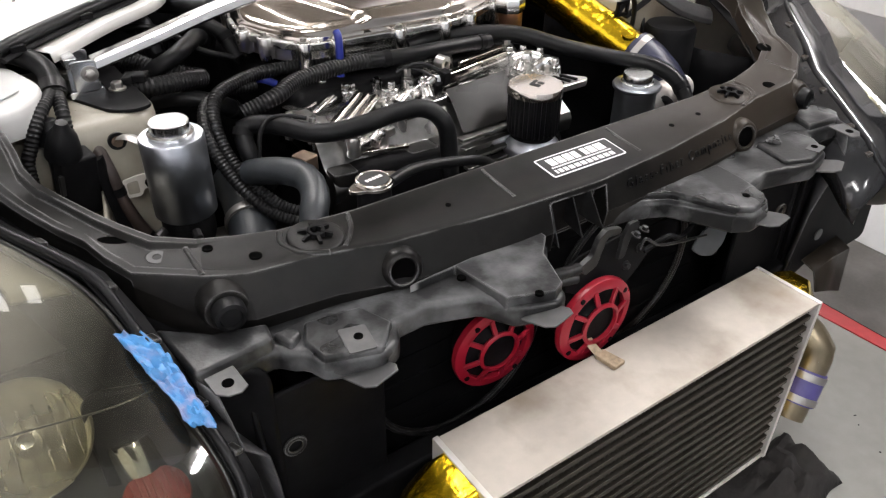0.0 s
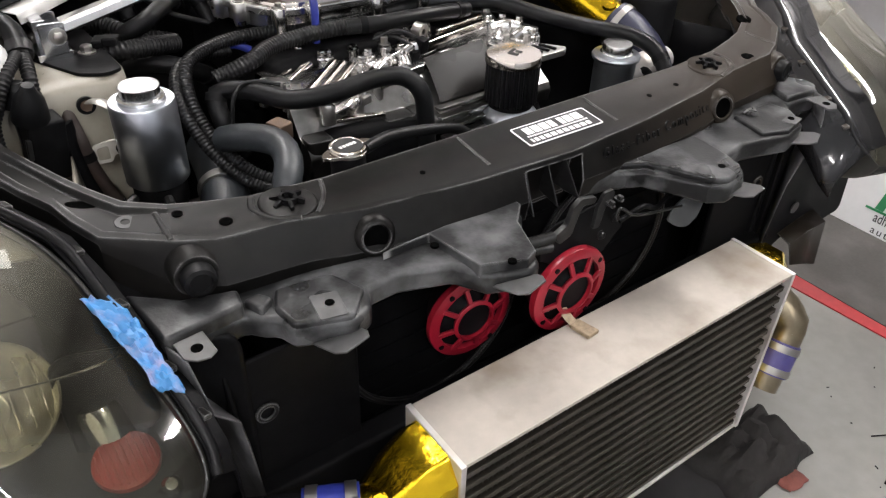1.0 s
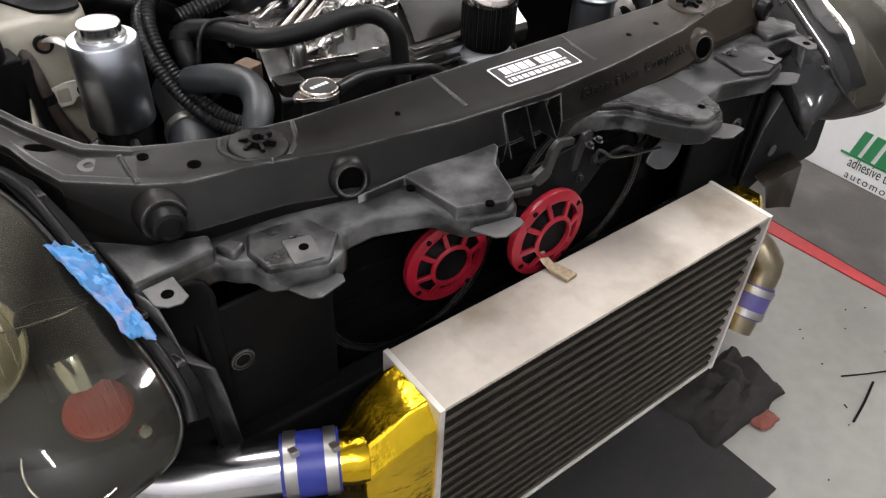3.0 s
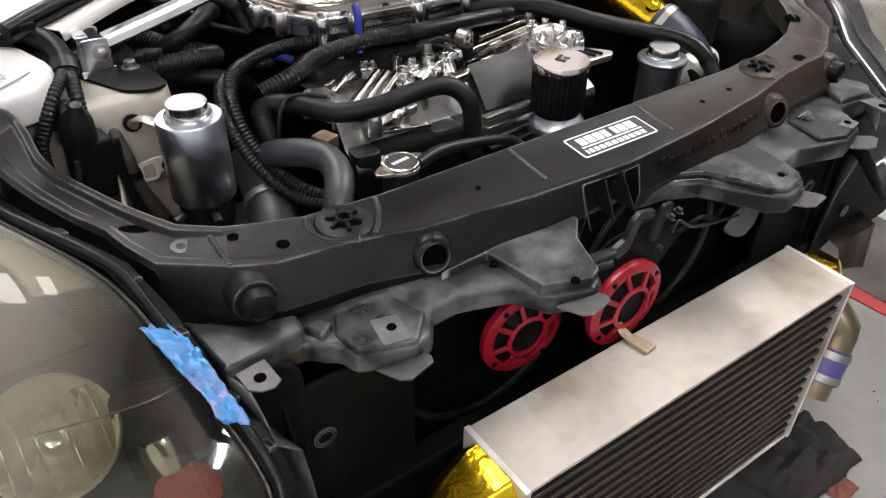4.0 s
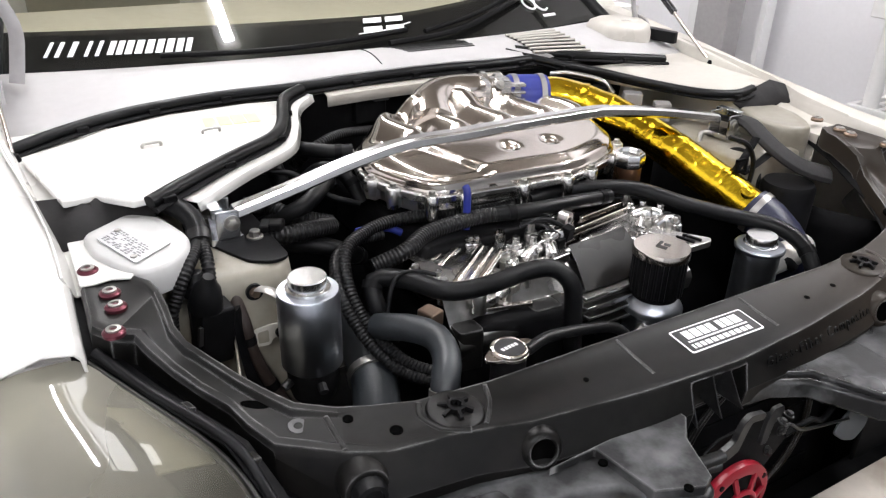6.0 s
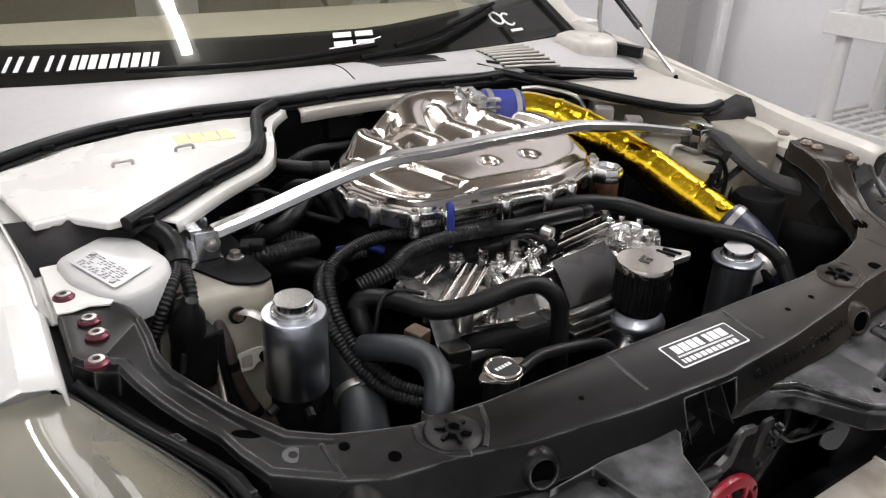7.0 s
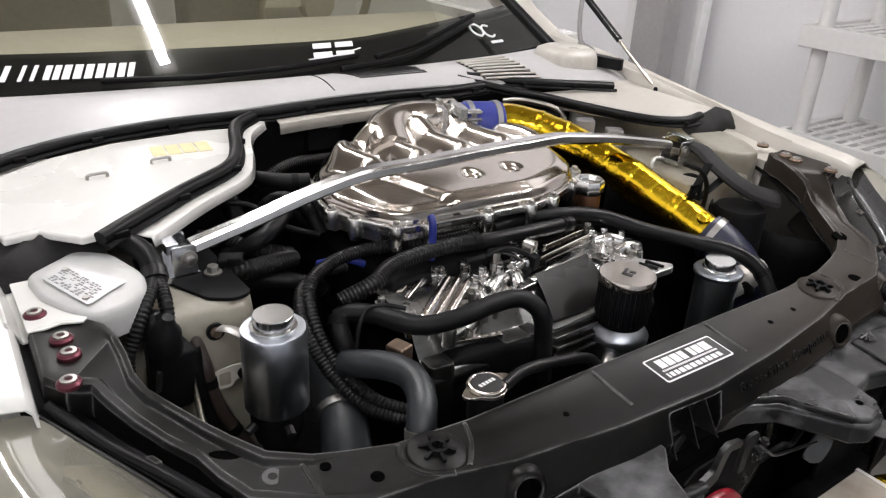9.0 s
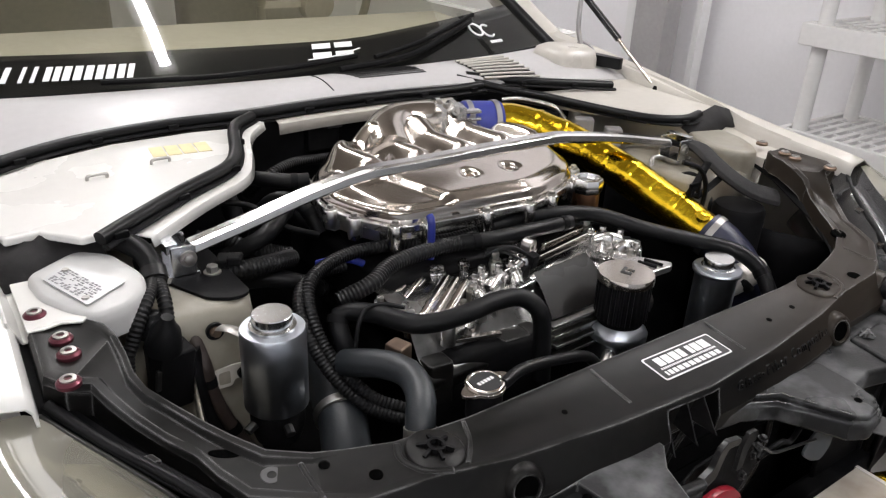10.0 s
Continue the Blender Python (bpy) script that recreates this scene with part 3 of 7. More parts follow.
lathe(bm, [(0.0, 0.0), (0.011, 0.0), (0.011, 0.003), (0.006, 0.003), (0.006, 0.010), (0, 0.010)], along((-0.505, 0.402, 0.803), (-0.505, 0.3, 0.803)), 6)
part("tower_bolt", bm, M_BRASS, car)
# bent tab with a hole, standing off the tower beside the can
bm = bmesh.new()
m = pose(-0.494, 0.392, 0.737, 90, 0, 0)
ring = rounded([(-0.020, -0.014), (0.002, -0.016), (0.006, -0.006), (0.024, -0.008), (0.024, 0.014), (0.004, 0.016), (-0.020, 0.013)], 0.005)
prism(bm, ring, -0.0015, 0.0015, m)
tab = part("tower_bracket", bm, M_WING, car, "folded painted bracket", bevel=0.0008)
bm = bmesh.new()
prism(bm, rounded([(-0.015, -0.009), (0.000, -0.010), (0.000, 0.009), (-0.015, 0.008)], 0.003), 0.0016, 0.0022, m)
part("slot", bm, M_BAY, tab)
bm = bmesh.new()
lathe(bm, [(0.0075, -0.002), (0.0075, 0.003), (0.003, 0.0035), (0, 0.002)], along((-0.478, 0.388, 0.739), (-0.478, 0.3, 0.739)), 16)
part("bracket_nut", bm, M_DARK, tab)
bm = bmesh.new()
lathe(bm, [(0.0075, 0.0), (0.0118, 0.0), (0.0118, 0.004), (0.0075, 0.004), (0.0075, 0.0)], along((-0.505, 0.402, 0.803), (-0.505, 0.3, 0.803)), 24)
part("tower_grommet", bm, M_RUBBER, car)

for s in (-1, 1):
    bm = bmesh.new()
    loft(bm, [[(s * 0.50, 0.10, 0.70), (s * 0.56, 0.06, 0.68), (s * 0.60, 0.05, 0.60)], [(s * 0.56, 0.19, 0.755), (s * 0.60, 0.15, 0.745), (s * 0.64, 0.12, 0.70)], [(s * 0.60, 0.25, 0.775), (s * 0.65, 0.22, 0.785), (s * 0.69, 0.20, 0.77)], [(s * 0.62, 0.36, 0.82), (s * 0.68, 0.30, 0.835), (s * 0.73, 0.26, 0.835)], [(s * 0.63, 0.42, 0.835), (s * 0.70, 0.41, 0.845), (s * 0.735, 0.40, 0.855)]])
    solid(part("splash_liner", bm, M_DARK, car, smooth=60), 0.003)
# black straps and a thin hose across the driver's tower
for p, q in (((0.398, 0.398, 0.806), (0.452, 0.402, 0.872)), ((0.432, 0.400, 0.805), (0.520, 0.402, 0.842))):
    bm = bmesh.new()
    p, q = Vector(p), Vector(q)
    tube(bm, [p, p.lerp(q, 0.5) + Vector((0, -0.002, 0)), q], 0.0085, 8, flat=0.35)
    part("tower_strap", bm, M_DARK, car, "flat black strap across the tower")
bm = bmesh.new()
for dx, dz, w, h in ((0, 0.011, 0.030, 0.006), (0, -0.011, 0.030, 0.006), (-0.012, 0, 0.006, 0.026), (0.012, 0, 0.006, 0.026)):
    box(bm, (0.414 + dx, 0.393, 0.826 + dz), (w, 0.006, h))
part("strap_buckle", bm, M_DARK, car, bevel=0.001)
bm = bmesh.new()
tube(bm, [(0.381, 0.405, 0.882), (0.415, 0.392, 0.868), (0.440, 0.390, 0.835), (0.446, 0.392, 0.795), (0.440, 0.394, 0.76)], 0.0048, 8)
part("tower_hose", bm, M_RUBBER, car)
# painted cover beside the driver's seal
bm = bmesh.new()
prism(bm, rounded([(0.37, 0.90), (0.62, 0.865), (0.755, 0.80), (0.735, 0.60), (0.60, 0.585), (0.52, 0.62), (0.46, 0.72)], 0.03), 0.884, 0.899)
part("cowl_cover", bm, M_WING, car, "dusty beige-white cover panel", bevel=0.004)
# black rubber flap at the wing's corner
bm = bmesh.new()
loft(bm, [[(0.57, 0.56, 0.885), (0.60, 0.54, 0.86)], [(0.64, 0.57, 0.905), (0.66, 0.53, 0.868)], [(0.69, 0.575, 0.915), (0.70, 0.54, 0.875)], [(0.725, 0.56, 0.905), (0.72, 0.53, 0.872)]])
solid(part("rubber_flap", bm, M_BLACKMAT, car), 0.006)
bm = bmesh.new()
loft(bm, [[(-0.735, 0.60, 0.900), (-0.72, 0.50, 0.868)], [(-0.68, 0.575, 0.906), (-0.665, 0.50, 0.868)], [(-0.64, 0.555, 0.908), (-0.625, 0.525, 0.862)], [(-0.60, 0.535, 0.905), (-0.585, 0.525, 0.85)]])
solid(part("rubber_flap", bm, M_BLACKMAT, car), 0.006)
# firewall and bay floor
bm = bmesh.new()
box(bm, (0, 0.93, 0.60), (1.26, 0.02, 0.60))
part("firewall", bm, M_DARK, car)
bm = bmesh.new()
box(bm, (0, 0.48, 0.20), (1.3, 0.95, 0.02))
part("undertray", bm, M_DARK, car)

# cowl and windscreen
def cowl_point(u, v):
    """A place on the cowl: u across, v from the bonnet seal back to the glass."""
    e = u * u
    front = Vector((0.75 * u, 0.925 - 0.05 * e, 0.938 - 0.034 * e))
    back = Vector((0.74 * u, 1.060 + 0.11 * e, 0.9475 - 0.004 * e))
    return front.lerp(back, v) + Vector((0, 0, 0.010 * math.sin(math.pi * v)))


bm = bmesh.new()
loft(bm, [[cowl_point(-1 + i / 12, v) + Vector((0, 0, dz)) for v, dz in ((0, -0.02), (0.02, -0.004), (0.08, 0), (0.3, 0), (0.5, 0), (0.7, 0), (0.92, 0), (1.0, -0.004))] for i in range(25)])
cowl = part("cowl_panel", bm, M_COWL, car, "grey-white cowl panel below the windscreen", smooth=35)
solid(cowl, 0.004)
# joint line, mesh grille and slatted vent in the cowl
bm = bmesh.new()
tube(bm, [cowl_point(-0.075, v) + Vector((0, 0, 0.0005)) for v in (0.1, 0.4, 0.7, 0.97)], 0.0013, 6)
part("panel_joint", bm, M_DARK, cowl)
bm = bmesh.new()
for r in range(7):
    for k in range(30):
        u, v = 0.0 + k * 0.0085 + r * 0.006, 0.86 - r * 0.075
        if u < 0.26:
            p = cowl_point(u, v)
            box(bm, p + Vector((0, 0, 0.0005)), (0.0042, 0.0055, 0.0012), (8, 0, 0))
tagged(part("grille_hole", bm, M_DARK, cowl, smooth=0), kind="stuff")
bm = bmesh.new()
loft(bm, [[cowl_point(u, v) + Vector((0, 0, 0.002)) for u in (0.42, 0.49, 0.56, 0.63)] for v in (0.02, 0.35, 0.72)])
vent = part("vent_recess", bm, M_DARK, cowl)
for r in range(8):
    bm = bmesh.new()
    v = 0.03 + r * 0.096
    tube(bm, [cowl_point(0.42, v) + Vector((0, 0, 0.004)), cowl_point(0.52, v) + Vector((0, 0, 0.0045)), cowl_point(0.63, v) + Vector((0, 0, 0.004))], 0.0030, 6)
    part("vent_slat", bm, M_WING, vent)


def screen_point(u, v, lift=0.0):
    """A place on the windscreen: u across from -1 to 1, v up from 0 to 1."""
    e = u * u
    return Vector(((0.74 - 0.14 * v) * u, 1.052 + 0.13 * e * (1 - 0.4 * v) + 0.80 * v - lift * 0.5, 0.946 - 0.004 * e + 0.47 * v - 0.05 * v * v + lift * 0.87))


bm = bmesh.new()
loft(bm, [[screen_point(-1 + i / 10, k / 6) for i in range(21)] for k in range(7)])
part("windscreen", bm, M_GLASS, car, "tinted glass windscreen with a dark lower band").visible_shadow = False
bm = bmesh.new()
loft(bm, [[screen_point(-1 + i / 10, v * (1 + 0.75 * max(0, i / 10 - 1.15)), -0.006) for i in range(21)] for v in (-0.01, 0.06, 0.125)])
part("screen_band", bm, M_BLACKGLOSS, car)
for s in (-1, 1):
    bm = bmesh.new()
    tube(bm, [screen_point(s * 1.10, v) + Vector((0, 0.05, -0.01)) for v in (-0.05, 0.3, 0.6, 1.0)], 0.045, 12)
    part("pillar", bm, M_WING, car)
    bm = bmesh.new()
    tube(bm, [screen_point(s * 1.01, v) for v in (-0.02, 0.3, 0.6, 1.0)], 0.016, 10)
    part("screen_moulding", bm, M_RUBBER, car)
bm = bmesh.new()
loft(bm, [[screen_point(-1.05 + i * 2.1 / 8, v) + Vector((0, 0, dz)) for i in range(9)] for v, dz in ((1.0, 0.0), (1.1, 0.015), (1.5, 0.02), (2.6, -0.2))])
solid(part("roof", bm, M_BODY, car), 0.02)
# flanks and floor of the cabin
bm = bmesh.new()
for s in (-1, 1):
    box(bm, (s * 0.86, 2.2, 0.60), (0.06, 2.0, 0.72))
box(bm, (0, 2.3, 0.25), (1.7, 2.2, 0.05))
box(bm, (0, 3.2, 0.7), (1.7, 0.06, 0.9))
part("cabin_shell", bm, M_BODY, car)
# dashboard, wheel and seats behind the glass
bm = bmesh.new()
loft(bm, [[(x, y, z) for x in (-0.68, -0.35, 0, 0.35, 0.68)] for y, z in ((1.12, 0.90), (1.35, 0.95), (1.65, 0.97), (1.80, 0.93), (1.85, 0.70))])
part("dashboard", bm, M_DASH, car)
bm = bmesh.new()
m = along((0.36, 1.86, 0.98), (0.36, 2.3, 1.12))
ringp = [m @ Vector((0.185 * math.cos(a), 0.185 * math.sin(a), 0)) for a in [2 * math.pi * i / 24 for i in range(25)]]
tube(bm, ringp, 0.014, 10, caps=False)
wheel = part("steering_wheel", bm, M_SEAT, car)
bm = bmesh.new()
lathe(bm, [(0, -0.03), (0.05, -0.03), (0.06, 0.0), (0.05, 0.01), (0, 0.012)], m, 20)
for a in (0, 120, 240):
    box(bm, m @ Vector((0.1 * math.cos(radians(a)), 0.1 * math.sin(radians(a)), 0)), (0.18 if a == 0 else 0.1, 0.02, 0.02), (0, 0, 0))
part("hub", bm, M_DASH, wheel)
for x in (-0.37, 0.37):
    bm = bmesh.new()
    raised(bm, rounded([(x - 0.25, 2.45), (x + 0.25, 2.45), (x + 0.25, 2.60), (x - 0.25, 2.60)], 0.06), ((0.4, 0), (1.05, 0), (1.12, 0.1)))
    part("seat", bm, M_SEAT, car, smooth=50)
# vinyl marks on the glass, as plain slanted shapes
def on_glass(x0, v0, widths, height, slant, name, label, stroke=0.006, fill=0.55):
    x = x0
    for k, w in enumerate(widths):
        bm = bmesh.new()
        wide = w * 0.84

        def at(q, h):
            return screen_point((x + q + slant * h) / 0.73, v0 + h * height, 0.002)

        def quad(q0, h0, q1, h1):
            bm.faces.new([bm.verts.new(p) for p in (at(q0, h0), at(q1, h0), at(q1, h1), at(q0, h1))])
        quad(0, 0, max(stroke, wide * fill), 1)
        solid(part(name, bm, M_LETTER, car, label, smooth=0), 0.0008)
        x += w


on_glass(-0.655, 0.034, (0.018, 0.0225, 0.0285, 0.019, 0.020), 0.046, 0.014, "glass_decal", "white vinyl decal", 0.0045, 0.42)
on_glass(-0.546, 0.036, (0.0155, 0.0155, 0.018, 0.019, 0.019, 0.018, 0.019, 0.018, 0.015), 0.042, 0.012, "glass_decal", "white vinyl decal", 0.008, 0.86)
for u0 in (-0.030, 0.046):
    # two bold slanted blocks, each with a dark slot through it
    for v0, v1 in ((0.0, 0.36), (0.64, 1.0)):
        bm = bmesh.new()
        bm.faces.new([bm.verts.new(screen_point(u0 + du + 0.020 * dv, 0.058 + 0.048 * dv, 0.002)) for du, dv in ((0, v0), (0.062, v0), (0.062, v1), (0, v1))])
        solid(part("glass_decal", bm, M_LETTER, car, "white vinyl decal", smooth=0), 0.0008)
bm = bmesh.new()
tube(bm, [screen_point(-0.05, 0.052, 0.003), screen_point(0.04, 0.058, 0.003), screen_point(0.14, 0.078, 0.003)], 0.0030, 6, flat=0.4)
part("glass_decal", bm, M_LETTER, car, "white vinyl decal")
# ring marks at the far end of the glass
for u, v, turn in ((0.672, 0.100, 6.29), (0.724, 0.090, 4.6)):
    bm = bmesh.new()
    ringp = [screen_point(u + 0.026 * math.cos(a), v + 0.025 * math.sin(a), 0.003) for a in [0.8 + turn * i / 16 for i in range(17)]]
    tube(bm, ringp, 0.003, 6, caps=False)
    part("glass_decal", bm, M_LETTER, car)
for k in range(6):
    bm = bmesh.new()
    box(bm, screen_point(0.70 + k * 0.011, 0.045, 0.002), (0.005, 0.010, 0.001), (28, 0, 0))
    part("glass_decal", bm, M_LETTER, car, smooth=0)
# parked wipers behind the cowl's edge
for pts, r, name in (([(0.02, 0.0), (0.20, 0.012), (0.34, 0.035), (0.52, 0.085), (0.66, 0.125)], 0.007, "wiper_arm"), ([(0.16, 0.030), (0.34, 0.062), (0.52, 0.105), (0.70, 0.150)], 0.0055, "wiper_blade"), ([(-0.62, 0.012), (-0.35, 0.010), (-0.10, 0.022), (0.10, 0.040)], 0.006, "wiper_blade")):
    bm = bmesh.new()
    tube(bm, [screen_point(u, v, 0.013) for u, v in pts], r, 8)
    part(name, bm, M_DARK, car)
# bonnet gas struts and hinges
for s in (-1, 1):
    bm = bmesh.new()
    tube(bm, [(s * 0.745, 0.785, 0.900), (s * 0.75, 0.90, 0.972), (s * 0.755, 0.95, 1.004)], 0.0045, 10)
    rod = part("strut_rod", bm, M_CHROME, car)
    bm = bmesh.new()
    tube(bm, [(s * 0.754, 0.935, 0.994), (s * 0.76, 1.15, 1.13), (s * 0.765, 1.40, 1.29)], 0.009, 12)
    part("gas_strut", bm, M_BLACKGLOSS if s > 0 else M_BAR, car)
    bm = bmesh.new()
    lathe(bm, [(0, -0.01), (0.009, -0.008), (0.011, 0), (0.008, 0.009), (0, 0.011)], pose(s * 0.745, 0.783, 0.898), 12)
    part("strut_ball", bm, M_DARK, car)
    bm = bmesh.new()
    prism(bm, rounded([(-0.05, -0.04), (0.02, -0.045), (0.05, -0.02), (0.03, 0.02), (-0.02, 0.01)], 0.012), -0.004, 0.004, pose(s * 0.742, 1.03, 0.955, 90, 0, 90))
    part("bonnet_hinge", bm, M_GREY, car, bevel=0.002)
    bm = bmesh.new()
    tube(bm, [(s * 0.715, 1.02, 0.955), (s * 0.705, 1.03, 1.00), (s * 0.70, 1.03, 1.05), (s * 0.725, 1.06, 1.12), (s * 0.74, 1.15, 1.2)], 0.016, 8, flat=0.4)
    part("hinge_arm", bm, M_GREY, car)
    if s < 0:
        continue
    bm = bmesh.new()
    raised(bm, [(s * x, y) for x, y in rounded([(0.58, 0.96), (0.69, 0.935), (0.728, 0.98), (0.715, 1.09), (0.60, 1.10)], 0.03)], ((0.91, 0), (0.945, 0.02), (0.962, 0.10), (0.972, 0.35)))
    part("cowl_corner", bm, M_WING, car, smooth=60)
    bm = bmesh.new()
    prism(bm, rounded([(s * 0.70, 1.00), (s * 0.735, 0.985), (s * 0.745, 0.90), (s * 0.725, 0.895)], 0.006), 0.925, 0.952)
    part("cowl_end_seal", bm, M_RUBBER, car, bevel=0.004)
# ---- radiator core support ----
support = thing("core_support", "black glass-fibre radiator core support with worn edges", "car part")
HALF = [  # front edge, rear edge along one half
    ((0.0, 0.026, 0.757), (0.0, 0.134, 0.766)),
    ((0.15, 0.036, 0.757), (0.15, 0.135, 0.766)),
    ((0.30, 0.054, 0.759), (0.31, 0.133, 0.767)),
    ((0.384, 0.069, 0.766), (0.405, 0.137, 0.771)),
    ((0.468, 0.077, 0.769), (0.455, 0.152, 0.773)),
    ((0.507, 0.094, 0.772), (0.490, 0.163, 0.776)),
    ((0.570, 0.134, 0.778), (0.530, 0.184, 0.783)),
    ((0.587, 0.169, 0.785), (0.556, 0.216, 0.792)),
    ((0.597, 0.198, 0.792), (0.573, 0.240, 0.799)),
    ((0.619, 0.223, 0.805), (0.598, 0.274, 0.813)),
    ((0.641, 0.250, 0.822), (0.615, 0.291, 0.827)),
    ((0.658, 0.267, 0.842), (0.623, 0.302, 0.843)),
    ((0.668, 0.279, 0.857), (0.624, 0.322, 0.857)),
    ((0.690, 0.276, 0.866), (0.627, 0.350, 0.867)),
    ((0.706, 0.300, 0.867), (0.632, 0.372, 0.868)),
    ((0.703, 0.395, 0.868), (0.648, 0.394, 0.869)),
]


def far_side(q):
    """The driver's half: wider at the corner, narrower at the wing."""
    k = 0.030 * min(1, max(0, (q[0] - 0.36) / 0.1)) - 0.045 * min(1, max(0, (q[2] - 0.785) / 0.07))
    return (q[0] + k, q[1], q[2])


line = [((-f[0], *f[1:]), (-r[0], *r[1:])) for f, r in HALF[::-1]] + [(far_side(f), far_side(r)) for f, r in HALF[1:]]
NOTCH = (-0.078, 0.014)   # where the front face steps back for the bonnet latch
stations = []
for (f, r), (f2, r2) in zip(line, line[1:]):
    cuts = [0.0] + sorted((x - f[0]) / (f2[0] - f[0]) for c in NOTCH for x in (c - 0.002, c + 0.002) if min(f[0], f2[0]) < x < max(f[0], f2[0]))
    stations += [(Vector(f).lerp(Vector(f2), k), Vector(r).lerp(Vector(r2), k)) for k in cuts]
stations.append((Vector(line[-1][0]), Vector(line[-1][1])))
rows = []
for f, r in stations:
    w = abs(f.x)
    d = (r - f).normalized()
    arm = min(1, max(0, (w - 0.50) / 0.06))
    end = min(1, max(0, (f.z - 0.845) / 0.018))
    drop = 0.044 if arm < 1 else 0.050 - 0.034 * end
    lean = (0.024 * (1 - arm) + 0.004 * arm) * min(1, 0.45 + w / 0.35)
    dip = 0.0012 + (0.0065 if f.x < 0 else 0.0008) * arm * (1 - end)
    foot = f - Vector((0, 0, drop)) - Vector((d.x, d.y, 0)).normalized() * lean
    mid = foot.lerp(f, 0.66)
    if NOTCH[0] < f.x < NOTCH[1]:
        foot, mid = foot + Vector((0, 0.030, 0)), mid + Vector((0, 0.016, 0.002))
    rim = 0.011 if arm else 0.008
    rows.append([foot - Vector((0, 0, 0.03)) + Vector((0, 0.004, 0)), foot, mid, f - Vector((0, 0, 0.007)) - d * 0.003, f + d * 0.001, f + d * rim + Vector((0, 0, 0.0006)), f + d * (rim + 0.005) - Vector((0, 0, dip)),
                 r - d * (rim + 0.005) - Vector((0, 0, dip)), r - d * rim + Vector((0, 0, 0.0006)), r - d * 0.001, r - Vector((0, 0, 0.009)), r - Vector((0, 0, 0.036))])
bm = bmesh.new()
loft(bm, rows)
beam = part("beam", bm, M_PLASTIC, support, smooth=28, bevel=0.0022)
solid(beam, 0.004)
# dark mouth behind the latch notch
bm = bmesh.new()
box(bm, (-0.032, 0.052, 0.708), (0.096, 0.004, 0.06))
part("notch_back", bm, M_PLASTIC, support)


def on_beam(x, y, lift=0.0):
    """The pose on the beam's top above (x, y), its z along the surface's normal."""
    best = None
    for (f, r), (f2, r2) in zip(line, line[1:]):
        for k in range(9):
            a, b = Vector(f).lerp(Vector(f2), k / 8), Vector(r).lerp(Vector(r2), k / 8)
            for j in range(25):
                p = a.lerp(b, j / 24)
                d = (p.x - x) ** 2 + (p.y - y) ** 2
                if best is None or d < best[0]:
                    nrm = (Vector(f2) + Vector(r2) - Vector(f) - Vector(r)).cross(b - a).normalized()
                    arm = min(1, max(0, (abs(a.x) - 0.50) / 0.06)) * (1 - min(1, max(0, (a.z - 0.845) / 0.018)))
                    best = (d, p, nrm, j / 24, 0.0012 + (0.0065 if a.x < 0 else 0.0008) * arm)
    d, p, nrm, v, dip = best
    z = p.z - (dip if 0.2 < v < 0.8 else 0) - (nrm.x * (x - p.x) + nrm.y * (y - p.y)) / nrm.z
    at = Vector((x, y, z)) + nrm * lift
    return along(at, at + nrm)


# front ledges, each a moulded shelf with raised pads
LEFT_LEDGE = [(-0.569, 0.110), (-0.556, 0.012), (-0.470, 0.018), (-0.458, 0.004), (-0.445, -0.004), (-0.438, -0.028), (-0.376, -0.052), (-0.352, -0.042), (-0.338, -0.014), (-0.300, -0.012), (-0.275, -0.020), (-0.238, -0.034), (-0.216, -0.072), (-0.165, -0.092), (-0.148, -0.084), (-0.125, -0.022), (-0.098, 0.006), (-0.090, 0.05), (-0.30, 0.07)]
RIGHT_LEDGE = [(0.026, 0.05), (0.030, 0.019), (0.073, 0.014), (0.115, -0.008), (0.140, -0.050), (0.160, -0.086), (0.185, -0.100), (0.222, -0.094), (0.240, -0.080), (0.252, -0.045), (0.300, -0.036), (0.340, -0.045), (0.386, -0.058), (0.440, -0.045), (0.462, -0.012), (0.482, 0.012), (0.560, 0.004), (0.585, 0.02), (0.598, 0.09), (0.30, 0.07)]
for s, out in ((-1, LEFT_LEDGE), (1, RIGHT_LEDGE)):
    bm = bmesh.new()
    prism(bm, out, 0.676, 0.7075)
    part("ledge", bm, M_DUSTY, support, bevel=0.008, segments=3)
PADS = [
    ([(-0.566, 0.106), (-0.519, 0.064), (-0.464, 0.048), (-0.469, 0.020), (-0.556, 0.012)], 0.700, 0.722),
    ([(-0.466, 0.034), (-0.446, 0.036), (-0.436, 0.020), (-0.455, 0.007)], 0.700, 0.717),
    ([(-0.427, 0.038), (-0.362, 0.028), (-0.345, -0.016), (-0.376, -0.049), (-0.436, -0.027), (-0.442, 0.008)], 0.700, 0.7125),
    ([(-0.300, 0.020), (-0.235, 0.020), (-0.222, -0.062), (-0.168, -0.084), (-0.150, -0.076), (-0.128, -0.018), (-0.100, 0.010), (-0.100, 0.03)], 0.700, 0.7195),
    ([(0.075, 0.022), (0.125, -0.002), (0.165, -0.080), (0.186, -0.094), (0.219, -0.089), (0.235, -0.076), (0.245, -0.035), (0.250, 0.02)], 0.700, 0.7150),
    ([(0.345, -0.035), (0.388, -0.052), (0.436, -0.041), (0.456, -0.010), (0.450, 0.03), (0.36, 0.03)], 0.700, 0.7135),
    ([(0.486, 0.018), (0.556, 0.010), (0.578, 0.024), (0.590, 0.085), (0.50, 0.06)], 0.700, 0.716),
]
